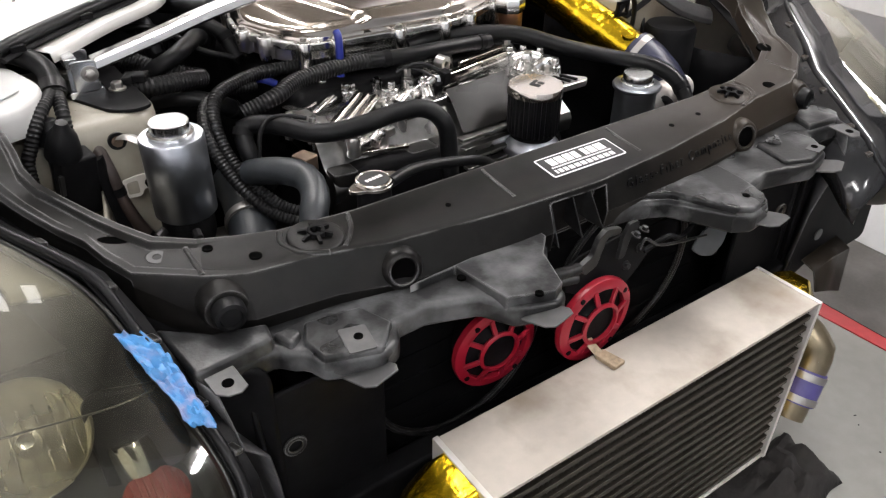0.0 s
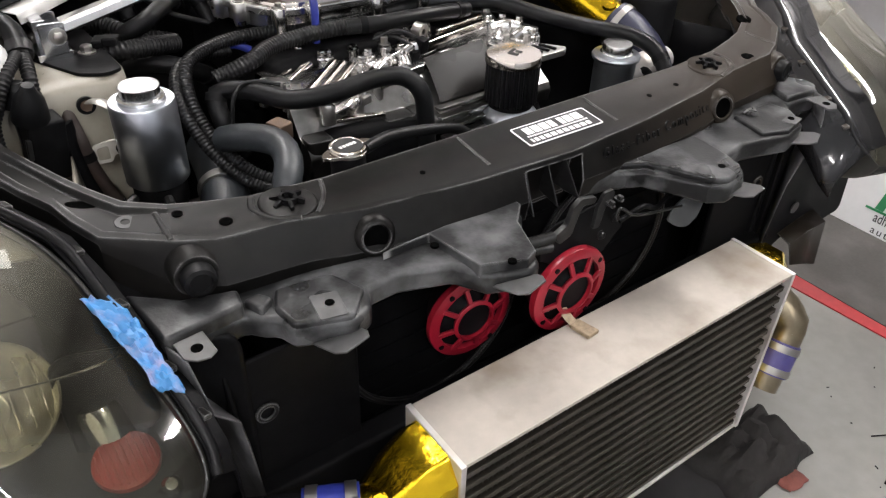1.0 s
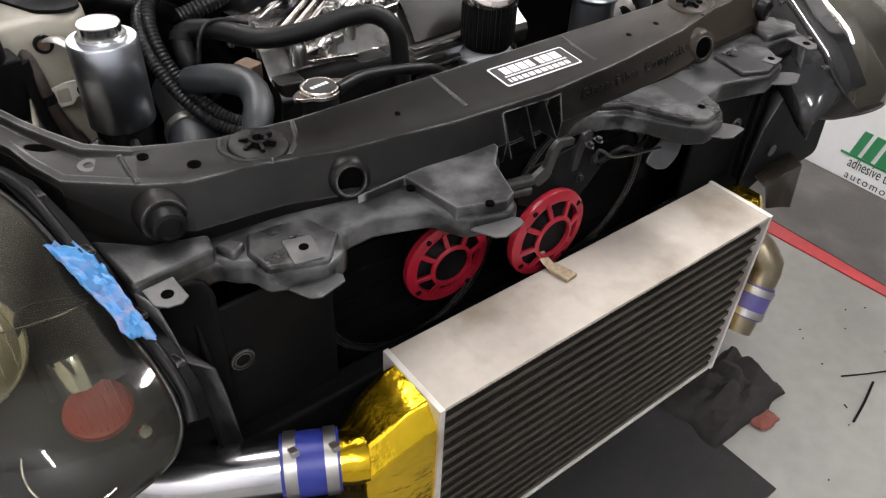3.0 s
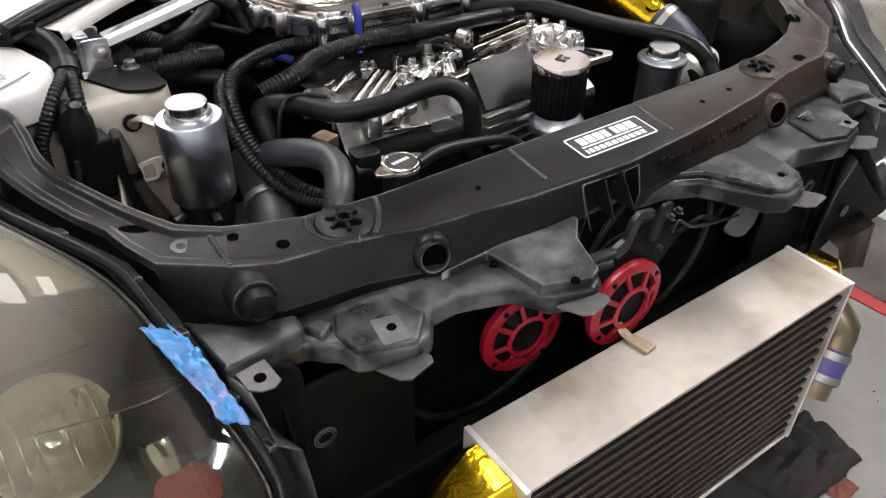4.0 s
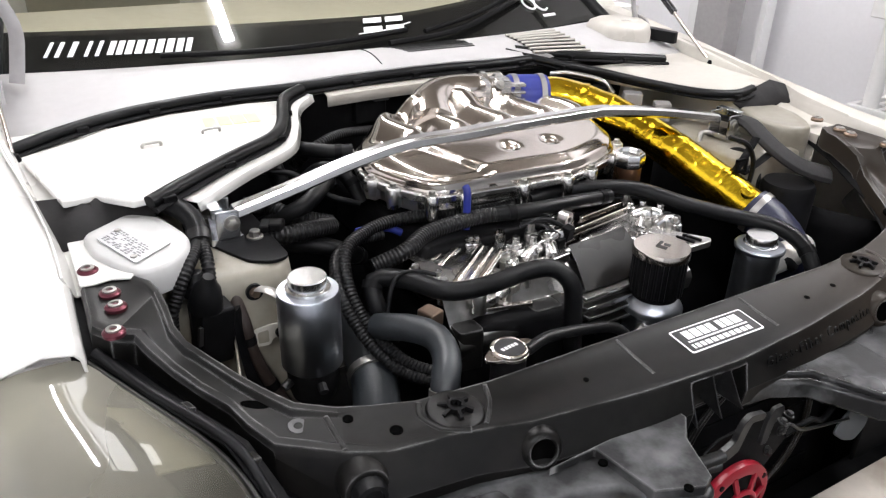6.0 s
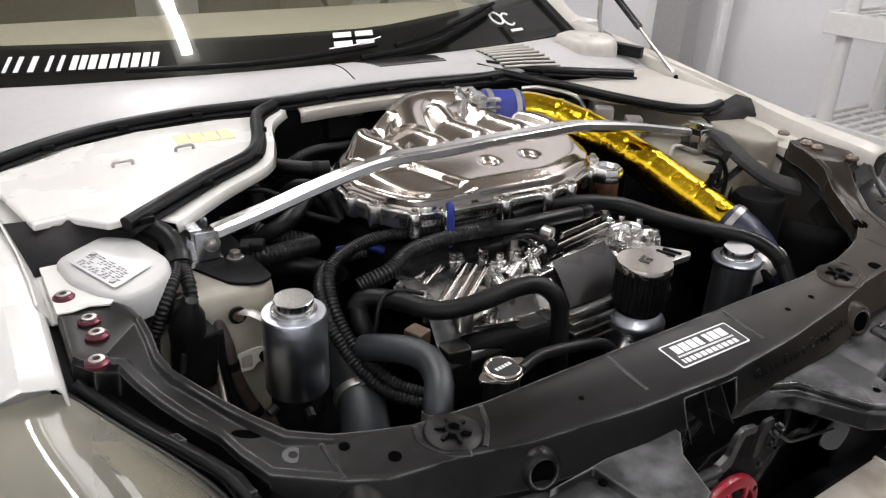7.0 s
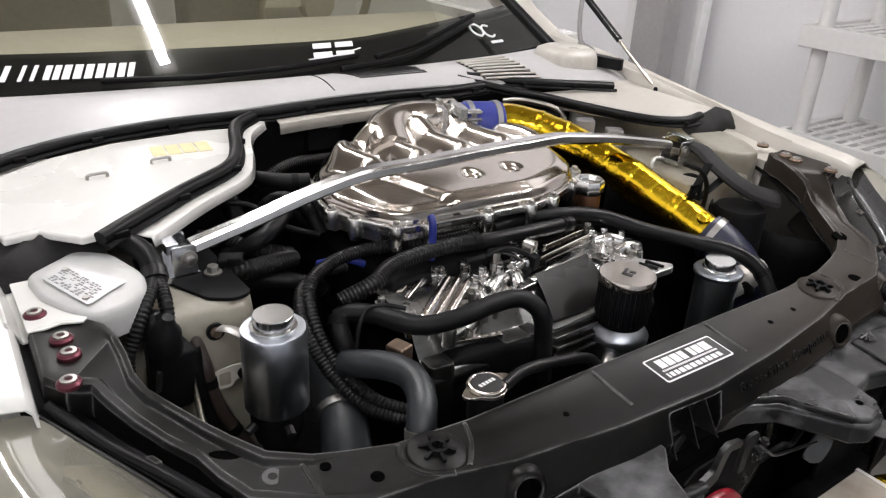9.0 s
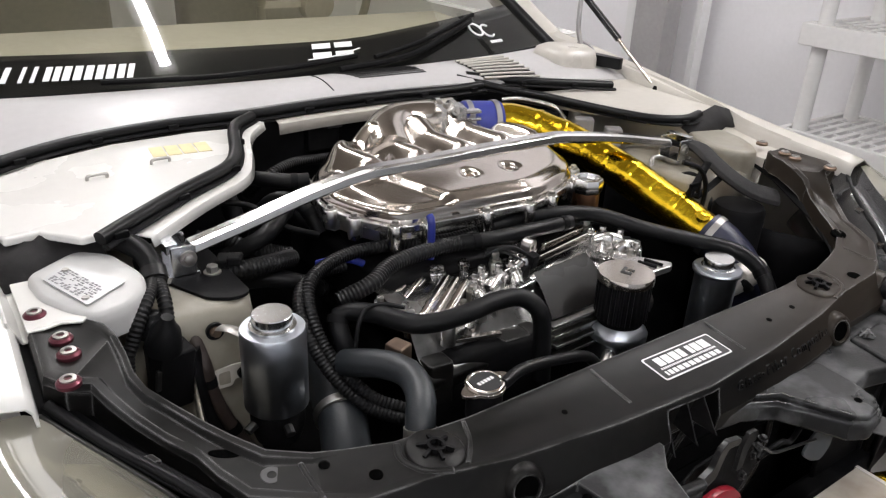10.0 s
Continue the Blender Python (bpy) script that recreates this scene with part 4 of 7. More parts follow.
for outline, z0, z1 in PADS:
    bm = bmesh.new()
    prism(bm, outline, z0, z1)
    part("raised_pad", bm, M_DUSTY, support, bevel=0.005, segments=3)
for outline, z in (([(-0.404, 0.003), (-0.374, -0.005), (-0.381, -0.045), (-0.411, -0.038)], 0.7125), ([(0.405, -0.026), (0.437, -0.018), (0.440, -0.040), (0.412, -0.046)], 0.7135)):
    bm = bmesh.new()
    prism(bm, rounded(outline, 0.003), z - 0.001, z + 0.0012)
    part("steel_facing", bm, M_TABSTEEL, support, "bare steel facing", bevel=0.0006)
TONGUE = [(-0.024, 0.03), (-0.024, -0.006), (-0.017, -0.016), (0.016, -0.016), (0.023, -0.006), (0.024, 0.03)]
for cx, cy, cz, turn in ((-0.391, -0.058, 0.690, 14), (-0.183, -0.100, 0.700, 12), (0.218, -0.108, 0.692, 8), (0.432, -0.062, 0.692, 24)):
    bm = bmesh.new()
    prism(bm, TONGUE, -0.0012, 0.0012, pose(cx, cy, cz, -14, 0, turn))
    part("steel_tongue", bm, M_TABSTEEL, support, "bent bare steel tongue", bevel=0.001)
for cx, cy, cz in ((-0.390, -0.019, 0.7140), (-0.186, -0.076, 0.7197), (-0.242, -0.002, 0.7197), (0.205, -0.066, 0.7152), (0.424, -0.030, 0.7150)):
    bm = bmesh.new()
    lathe(bm, [(0.0, 0.0006), (0.0052, 0.0006), (0.0056, -0.002)], pose(cx, cy, cz), 16)
    part("bolt_hole", bm, M_VOID, support)
# broken plastic clip on the driver's ledge
random.seed(12)
for k in range(5):
    bm = bmesh.new()
    box(bm, (0.395 + random.uniform(-0.014, 0.014), 0.012 + random.uniform(-0.012, 0.012), 0.716), (random.uniform(0.012, 0.022), 0.004, 0.006), (random.uniform(-20, 20), random.uniform(-20, 20), random.uniform(0, 180)))
    part("clip_shard", bm, M_TABSTEEL, support, bevel=0.0008)
for s, end in ((-1, [(-0.549, 0.010), (-0.517, 0.013), (-0.515, -0.022), (-0.524, -0.028), (-0.537, -0.026), (-0.547, -0.017)]), (1, [(0.512, 0.002), (0.542, -0.006), (0.536, -0.040), (0.520, -0.050), (0.506, -0.044)])):
    # end bracket of bare steel, with the folded flange below
    bm = bmesh.new()
    prism(bm, end, 0.7125, 0.7150)
    part("steel_bracket", bm, M_TABSTEEL, support, "pale bare steel bracket", bevel=0.001)
    bm = bmesh.new()
    lathe(bm, [(0.0, 0), (0.0062, 0), (0.0062, 0.0008), (0, 0.0008)], pose(*((-0.531, -0.009) if s < 0 else (0.522, -0.030)), 0.7149), 16)
    part("bolt_hole", bm, M_VOID, support)
    bm = bmesh.new()
    loft(bm, [[(0.556 * s, 0.012, 0.713), (0.546 * s, -0.016, 0.713)], [(0.556 * s, 0.010, 0.690), (0.541 * s, -0.026, 0.680)], [(0.550 * s, 0.004, 0.655), (0.535 * s, -0.032, 0.640)], [(0.530 * s, 0.0, 0.632), (0.510 * s, -0.030, 0.612)], [(0.522 * s, 0.0, 0.58), (0.502 * s, -0.022, 0.56)], [(0.512 * s, 0.0, 0.44), (0.490 * s, -0.015, 0.42)]])
    solid(part("side_flange", bm, M_FLANGE, support, "scuffed dark steel flange"), 0.002)
    # moulded sockets on the front face
    bm = bmesh.new()
    cx = -0.297 if s < 0 else 0.335
    m = along((cx, 0.042, 0.728), (cx - 0.016, -0.05, 0.752))
    lathe(bm, [(0.0, -0.03), (0.0300, -0.03), (0.0282, -0.004), (0.0245, 0.006), (0.0205, 0.0095), (0.0172, 0.0100), (0.0160, 0.0085), (0.0155, 0.004), (0, 0.004)], m, 28)
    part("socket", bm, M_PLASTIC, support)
    bm = bmesh.new()
    lathe(bm, [(0.0, 0.0065), (0.0156, 0.0065), (0.0156, 0.005)], m, 20)
    part("socket_hole", bm, M_VOID, support)
    bm = bmesh.new()
    m = along((s * 0.496 + 0.02 * (s > 0), 0.084, 0.740), (s * 0.504 + 0.02 * (s > 0), 0.0, 0.744))
    lathe(bm, [(0.0, -0.03), (0.0295, -0.03), (0.0280, 0.0), (0.0265, 0.012), (0.0235, 0.018), (0.0195, 0.019), (0, 0.019)], m, 32)
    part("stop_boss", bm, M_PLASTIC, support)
    bm = bmesh.new()
    lathe(bm, [(0.0, 0.015), (0.0185, 0.015), (0.0185, 0.027), (0.0165, 0.034), (0.0125, 0.0355), (0.011, 0.032), (0, 0.032)], m, 28)
    part("bump_stop", bm, M_RUBBER, support, "round black rubber bump stop")
# holes, washers and round bosses in the top
SLOT = 130
for x, y, r in ((-0.446, 0.104, 0.0062), (-0.486, 0.141, 0.005), (0.458, 0.092, 0.009), (0.566, 0.184, 0.011), (-0.20, 0.085, 0.003), (0.213, 0.086, 0.0035), (0.278, 0.090, 0.0035)):
    bm = bmesh.new()
    lathe(bm, [(0.0, 0.0006), (r, 0.0006), (r * 1.2, 0.0008), (r * 1.2, -0.003)], on_beam(x, y), 18)
    part("hole", bm, M_VOID, support)
bm = bmesh.new()
prism(bm, [(0.016 * math.cos(a), 0.0055 * math.sin(a)) for a in [2 * math.pi * i / 20 for i in range(20)]], -0.002, 0.0006, on_beam(-0.569, 0.200) @ Matrix.Rotation(radians(SLOT), 4, "Z"))
part("slot", bm, M_VOID, support)
bm = bmesh.new()
lathe(bm, [(0.005, -0.003), (0.005, 0.001), (0.0108, 0.001), (0.0115, 0.0), (0.0115, -0.003)], on_beam(-0.537, 0.156), 24)
part("washer", bm, M_TABSTEEL, support)
for s in (-1, 1):
    bm = bmesh.new()
    lathe(bm, [(0.0, 0.003), (0.031, 0.003), (0.0335, 0.001), (0.0345, -0.004)], on_beam(s * 0.372, 0.105), 36)
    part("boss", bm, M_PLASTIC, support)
    bm = bmesh.new()
    lathe(bm, [(0.006, 0.003), (0.011, 0.003), (0.011, 0.010), (0.007, 0.010)], on_beam(s * 0.372, 0.105), 16)
    clip = part("plastic_clip", bm, M_DARK, support, bevel=0.0008)
    for a in (20, 80, 140, 200, 260, 320):
        bm = bmesh.new()
        box(bm, on_beam(s * 0.372, 0.105).translation + Vector((0.013 * math.cos(radians(a)), 0.013 * math.sin(radians(a)), 0.0055)), (0.015, 0.004, 0.006), (0, 14, a))
        part("clip_arm", bm, M_DARK, clip)
# ribs at the latch recess
for x, h, turn in ((-0.070, 0.040, -14), (-0.034, 0.044, -4), (-0.004, 0.044, 10)):
    bm = bmesh.new()
    prism(bm, [(-0.012, 0.0), (0.036, -0.006), (0.030, 0.002), (0.006, h), (-0.012, h)], -0.0010, 0.0010, pose(x, 0.040, 0.700, 90, 0, -90 + turn))
    part("rib", bm, M_LATCH, support, bevel=0.0006)
for pts, r in (([(-0.506, 0.155), (-0.507, 0.125), (-0.508, 0.098)], 0.0034), ([(-0.405, 0.131), (-0.412, 0.112), (-0.404, 0.090), (-0.392, 0.078), (-0.372, 0.070)], 0.0042), ([(-0.318, 0.128), (-0.326, 0.106), (-0.338, 0.088), (-0.352, 0.072)], 0.0030), ([(0.535, 0.155), (0.537, 0.125), (0.538, 0.098)], 0.003), ([(0.415, 0.131), (0.420, 0.112), (0.412, 0.090), (0.395, 0.078), (0.36, 0.068)], 0.0038)):
    bm = bmesh.new()
    tube(bm, [on_beam(x, y).translation for x, y in pts], r, 10, step=0.006, flat=0.6)
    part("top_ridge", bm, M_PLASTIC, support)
# sticker, following the beam's slope
LAY = pose(0.026, 0.086, 0.7612, 4.6, 0, -0.8)
bm = bmesh.new()
prism(bm, rounded([(-0.067, -0.0235), (0.067, -0.0235), (0.067, 0.0235), (-0.067, 0.0235)], 0.004, 3), 0, 0.0004, LAY)
sticker = part("sticker", bm, M_LETTER, support, "white-framed black rectangular sticker")
bm = bmesh.new()
prism(bm, rounded([(-0.0645, -0.021), (0.0645, -0.021), (0.0645, 0.021), (-0.0645, 0.021)], 0.003, 3), 0.0004, 0.0007, LAY)
part("field", bm, M_PRINTBLACK, sticker)


def print_bar(x, y, w, h):
    bm = bmesh.new()
    prism(bm, [(x, y), (x + w, y), (x + w, y + h), (x, y + h)], 0.0007, 0.0009, LAY)
    part("print_bar", bm, M_LETTER, sticker, smooth=0)


x = -0.052
for w in (0.0145, 0.0150, 0.0145, 0.0125, 0, 0.0105, 0.0145, 0.0170):
    if w:
        print_bar(x, 0.0005, w - 0.0022, 0.0165)
    x += w if w else 0.006
x = -0.056
while x < 0.052:
    print_bar(x, -0.0055, 0.0026, 0.0034)
    x += 0.0038
x = -0.057
for w in (0.006, 0.009, 0.009, 0.011, 0.011, 0.011, 0.011, 0.010, 0.011, 0.011, 0.010):
    print_bar(x, -0.0175, w - 0.0024, 0.0085)
    x += w
# raised lettering on the front face
def on_face(x, z):
    """How far forward the beam's front face stands at x and z."""
    for (f, r), (f2, r2) in zip(line, line[1:]):
        if f[0] <= x <= f2[0]:
            k = (x - f[0]) / (f2[0] - f[0])
            q = Vector(f).lerp(Vector(f2), k)
            lean = 0.024 * min(1, 0.45 + abs(x) / 0.35)
            return q.y - lean * min(1, max(0, (q.z - z) / 0.044))
    return 0.0


raised_text = written("Glass-Fiber Composite", 0.0185, pose(0.056, 0, 0.7315, 90, 0, 1.2), M_RUBBER, support, "raised_lettering", 0.0010, 1.42)
for v in raised_text.data.vertices:
    v.co.y += on_face(v.co.x, v.co.z) - 0.0008 - 0.0022 * ease((v.co.x - 0.10) / 0.06) - 0.0016 * ease((v.co.x - 0.21) / 0.05)
for k in (-1, 1):
    bm = bmesh.new()
    tube(bm, [on_beam(k * 0.115, y).translation for y in (0.058, 0.09, 0.128)], 0.0025, 10, step=0.01, flat=0.5)
    part("top_ridge", bm, M_PLASTIC, support)

# ---- front of the bay: radiator, panels, latch, horns ----
radiator = thing("radiator", "black radiator pack behind the core support", "radiator", (0, 0.09, 0.2))
bm = bmesh.new()
box(bm, (0, 0.115, 0.45), (0.74, 0.03, 0.44))
local(radiator, part("core", bm, M_DARK, radiator))
bm = bmesh.new()
box(bm, (0, 0.155, 0.700), (0.74, 0.05, 0.045))
local(radiator, part("tank", bm, M_DARK, radiator, bevel=0.008))
# added dark sheet that keeps the gaps beside the radiator black
bm = bmesh.new()
box(bm, (0, 0.138, 0.46), (1.10, 0.012, 0.50))
local(radiator, part("closing_sheet", bm, M_DARK, radiator, bevel=0.004))
for x in (-0.17, 0.17):
    bm = bmesh.new()
    ringp = [(x + 0.15 * math.cos(k * math.pi / 18), 0.094, 0.50 + 0.15 * math.sin(k * math.pi / 18)) for k in range(37)]
    tube(bm, ringp, 0.006, 8, step=0.02, caps=False)
    local(radiator, part("fan_ring", bm, M_PLASTIC, radiator))
for i in range(9):
    bm = bmesh.new()
    box(bm, (0, 0.0985, 0.31 + i * 0.043), (0.72, 0.003, 0.004))
    local(radiator, part("grille_bar", bm, M_DARK, radiator, smooth=0))
panels = thing("air_guide", "black plastic air guide panels beside the radiator", "car part")
for s in (-1, 1):
    bm = bmesh.new()
    prism(bm, [(-0.075, -0.26), (0.09, -0.26), (0.09, 0.09), (0.05, 0.115), (-0.05, 0.115), (-0.08, 0.08)], -0.004, 0.004, pose(s * 0.43, 0.02, 0.53, 90, 0, 0))
    guide = part("panel", bm, M_DARK, panels, bevel=0.006)
    bm = bmesh.new()
    lathe(bm, [(0.009, 0.004), (0.009, 0.007), (0.014, 0.007), (0.015, 0.004)], along((s * 0.465, 0.018, 0.56), (s * 0.465, -0.4, 0.56)), 20)
    part("eyelet", bm, M_PLASTIC, guide)
    bm = bmesh.new()
    prism(bm, rounded([(-0.09, -0.13), (0.10, -0.13), (0.10, 0.14), (-0.09, 0.14)], 0.03), -0.006, 0.006, pose(s * 0.575, 0.045, 0.56, 90, 0, 20 * s))
    part("panel", bm, M_DARK, panels, bevel=0.006)
# added dark plates; they hide the bright floor and board behind
for s in (-1, 1):
    bm = bmesh.new()
    prism(bm, [(0.0, 0.22), (0.135, 0.22), (0.135, 0.69), (0.03, 0.69), (0.0, 0.60)], -0.003, 0.003, Matrix(((0, 0, 1, s * 0.505), (1, 0, 0, 0), (0, 1, 0, 0), (0, 0, 0, 1))))
    part("closing_plate", bm, M_DARK, panels, bevel=0.002)
    bm = bmesh.new()
    box(bm, (s * 0.64, 0.15, 0.45), (0.28, 0.006, 0.5))
    part("closing_plate", bm, M_DARK, panels, bevel=0.002)
liner = thing("wheel_liner", "black plastic liner panel hanging below the headlight", "car part")
bm = bmesh.new()
prism(bm, rounded([(0.50, 0.69), (0.70, 0.66), (0.745, 0.55), (0.79, 0.50), (0.805, 0.39), (0.70, 0.385), (0.64, 0.42), (0.50, 0.36)], 0.02), -0.003, 0.003, pose(0, 0.004, 0, 90, 0, 0))
part("panel", bm, M_DARK, liner, bevel=0.002)
bm = bmesh.new()
loft(bm, [[(0.575, 0.0, 0.42), (0.575, -0.03, 0.41), (0.575, -0.045, 0.37)], [(0.63, 0.0, 0.43), (0.63, -0.03, 0.42), (0.63, -0.045, 0.35)], [(0.685, 0.0, 0.435), (0.69, -0.03, 0.42), (0.675, -0.045, 0.33)]])
solid(part("flap", bm, M_PLASTIC, liner), 0.003)
bm = bmesh.new()
lathe(bm, [(0.0, 0.0), (0.012, 0.0), (0.012, 0.002), (0, 0.003)], along((0.60, -0.002, 0.47), (0.60, -0.1, 0.47)), 16)
part("clip", bm, M_TABSTEEL, liner)
beam2 = thing("bumper_beam", "black steel bumper beam below the core support", "car part")
bm = bmesh.new()
box(bm, (0, 0.01, 0.40), (1.05, 0.04, 0.09))
part("beam", bm, M_DARK, beam2, bevel=0.008)

latch = thing("hood_latch", "dark steel bonnet latch with springs and cable in the support's recess", "latch")


def upright(y, tilt=0, turn=0, x=0.0, z=0.0):
    """The pose of a plate standing across the car at y."""
    return Matrix.Translation((x, y, z)) @ Matrix.Rotation(radians(turn), 4, "Z") @ Matrix.Rotation(radians(90 - tilt), 4, "X") @ Matrix.Translation((-x, -z, 0))


bm = bmesh.new()
prism(bm, [(-0.085, 0.640), (-0.03, 0.610), (0.03, 0.612), (0.070, 0.640), (0.055, 0.676), (0.035, 0.690), (-0.02, 0.686), (-0.06, 0.684), (-0.085, 0.672)], -0.0025, 0.0025, upright(-0.016, 10, 0, 0, 0.66))
part("plate", bm, M_DARK, latch, bevel=0.002)
bm = bmesh.new()
prism(bm, rounded([(-0.078, 0.684), (-0.056, 0.694), (-0.048, 0.718), (-0.036, 0.727), (-0.008, 0.721), (-0.010, 0.712), (-0.032, 0.715), (-0.038, 0.702), (-0.046, 0.676), (-0.066, 0.668)], 0.004, 3), -0.004, 0.004, upright(-0.030, 0, 0, -0.05, 0.69))
part("hook", bm, M_LATCH, latch, "worn steel latch hook", bevel=0.0015)
bm = bmesh.new()
prism(bm, rounded([(-0.010, 0.672), (0.000, 0.674), (0.008, 0.700), (0.022, 0.714), (0.020, 0.724), (0.006, 0.722), (-0.004, 0.704)], 0.003, 3), -0.003, 0.003, upright(-0.034, 6, -8, 0.0, 0.69))
part("lever", bm, M_LATCH, latch, bevel=0.001)
for a, b in (((-0.140, -0.045, 0.704), (-0.088, -0.042, 0.694)), ((-0.132, -0.040, 0.688), (-0.086, -0.038, 0.676))):
    bm = bmesh.new()
    tube(bm, [a, Vector(a).lerp(Vector(b), 0.5), b], 0.008, 10, ridge=0.25)
    part("spring", bm, M_LATCH, latch)
bm = bmesh.new()
for at, d in (((0.0, -0.05, 0.715), (0.3, -0.3, 1)), ((0.028, -0.04, 0.708), (0.2, -0.2, 1)), ((-0.045, -0.02, 0.672), (0, -1, 0.3)), ((0.01, -0.035, 0.655), (0, -1, 0.3)), ((0.045, -0.025, 0.665), (0, -1, 0.2))):
    bm = bmesh.new()
    hexbolt(bm, at, 0.0045, 0.006, d)
    part("rivet", bm, M_LATCH, latch)
bm = bmesh.new()
tube(bm, [(0.028, -0.040, 0.680), (0.033, -0.040, 0.690), (0.041, -0.040, 0.688), (0.066, -0.040, 0.670), (0.105, -0.040, 0.659), (0.140, -0.042, 0.654), (0.165, -0.045, 0.652)], 0.0022, 8)
part("release_rod", bm, M_LATCH, latch)
bm = bmesh.new()
tube(bm, [(0.05, -0.03, 0.66), (0.09, -0.035, 0.672), (0.13, -0.03, 0.655), (0.18, -0.02, 0.67)], 0.004, 8)
part("cable", bm, M_DARK, latch)
bm = bmesh.new()
prism(bm, rounded([(0.212, 0.664), (0.221, 0.650), (0.206, 0.624), (0.182, 0.612), (0.158, 0.620), (0.135, 0.638), (0.153, 0.654), (0.183, 0.668)], 0.008, 3), -0.002, 0.002, upright(-0.045, 12, 0, 0.18, 0.64))
part("release_handle", bm, M_HANDLE, latch, "pale grey release handle", bevel=0.0015)


def horn(at, turn, label):
    ob = thing("horn", label, "horn", at, "pair of red horns")
    ob.rotation_euler = (radians(90), 0, radians(turn))
    bm = bmesh.new()
    lathe(bm, [(0.066, -0.004), (0.067, 0.0), (0.066, 0.006), (0.058, 0.009), (0.052, 0.009), (0.051, 0.003), (0.053, -0.004)], None, 48)
    part("rim", bm, M_RED, ob)
    bm = bmesh.new()
    lathe(bm, [(0.032, 0.012), (0.0335, 0.016), (0.031, 0.018), (0.028, 0.018), (0.0275, 0.012)], None, 40)
    part("ring", bm, M_RED, ob)
    for i in range(8):
        a = radians(45 * i + 12)
        bm = bmesh.new()
        box(bm, (0.042 * math.cos(a), 0.042 * math.sin(a), 0.011), (0.026, 0.007, 0.005), (0, 14, math.degrees(a)))
        part("spoke", bm, M_RED, ob, bevel=0.001)
    bm = bmesh.new()
    lathe(bm, [(0.0, 0.010), (0.028, 0.010), (0.034, 0.004), (0.052, 0.0), (0.056, -0.006), (0.05, -0.03), (0.03, -0.055), (0, -0.055)], None, 40)
    part("diaphragm", bm, M_DARK, ob)
    for i in range(4):
        a = radians(90 * i + 35)
        bm = bmesh.new()
        lathe(bm, [(0.004, 0.005), (0.004, 0.0085), (0, 0.0095)], pose(0.0585 * math.cos(a), 0.0585 * math.sin(a), 0.001), 10)
        part("screw", bm, M_DARK, ob)
    return ob


horn((-0.034, -0.030, 0.580), 0, "round horn with a bright red spoked guard")
horn((-0.154, 0.036, 0.542), -4, "round horn with a shaded red spoked guard")

# ---- intercooler ----
cooler = thing("intercooler", "bar-and-plate aluminium intercooler hung in front of the car", "intercooler", (0, -0.11, 0.19))
XL, XR, YF, YB, ZT, ZB = -0.313, 0.318, -0.163, -0.056, 0.538, 0.192
bm = bmesh.new()
box(bm, (0.002, (YF + YB) / 2, ZT - 0.003), (XR - XL, YB - YF + 0.004, 0.006))
local(cooler, part("top_plate", bm, M_TOPPLATE, cooler, "grimy bare aluminium top plate", bevel=0.001))
bm = bmesh.new()
box(bm, (0.002, (YF + YB) / 2, ZB + 0.003), (XR - XL, YB - YF + 0.004, 0.006))
local(cooler, part("bottom_plate", bm, M_ALU, cooler, bevel=0.001))
for x in (XL, XR):
    bm = bmesh.new()
    box(bm, (x, (YF + YB) / 2, (ZT + ZB) / 2), (0.008, YB - YF + 0.008, ZT - ZB + 0.002))
    local(cooler, part("end_frame", bm, M_ALU, cooler, bevel=0.001))
ROWS_N = 15
pitch = (ZT - ZB - 0.012) / ROWS_N
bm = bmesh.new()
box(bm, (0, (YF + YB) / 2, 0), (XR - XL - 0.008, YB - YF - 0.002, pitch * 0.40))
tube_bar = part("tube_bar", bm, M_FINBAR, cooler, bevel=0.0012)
bm = bmesh.new()
n_fin = 150
zig = []
for i in range(n_fin + 1):
    x = XL + 0.006 + (XR - XL - 0.012) * i / n_fin
    zig.append((x, pitch * (0.29 if i % 2 else -0.29)))
grid = loft(bm, [[(x, YF + 0.006, z) for x, z in zig], [(x, YF + 0.03, z) for x, z in zig]])
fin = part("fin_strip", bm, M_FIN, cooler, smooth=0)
# dark block that paints the shade inside the core, behind the fins
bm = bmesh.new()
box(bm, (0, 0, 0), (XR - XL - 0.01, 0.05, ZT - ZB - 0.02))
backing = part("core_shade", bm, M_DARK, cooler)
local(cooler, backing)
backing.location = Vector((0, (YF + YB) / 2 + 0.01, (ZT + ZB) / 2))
for i in range(ROWS_N):
    z = ZB + 0.006 + pitch * (i + 0.5)
    for src in (fin, tube_bar):
        if i == 0:
            ob = src
        else:
            ob = src.copy()
            scene.collection.objects.link(ob)
        local(cooler, ob)
        ob.location = (0, 0, z + (pitch * 0.5 if src is tube_bar else 0))
        if src is tube_bar and i == ROWS_N - 1:
            ob.location = (0, 0, ZB + 0.012)
bm = bmesh.new()
prism(bm, [(-0.010, -0.012), (0.012, -0.014), (0.010, 0.022), (-0.009, 0.022)], 0, 0.007, pose(-0.040, -0.080, 0.5375, 0, 0, 10))
local(cooler, part("mount_bracket", bm, M_WELD, cooler, "welded stub of a mounting bracket", bevel=0.002))
bm = bmesh.new()
tube(bm, [(-0.044, -0.060, 0.542), (-0.046, -0.045, 0.549), (-0.048, -0.02, 0.572), (-0.048, 0.0, 0.60)], 0.008, 8, flat=0.4)
local(cooler, part("mount_strap", bm, M_WELD, cooler))


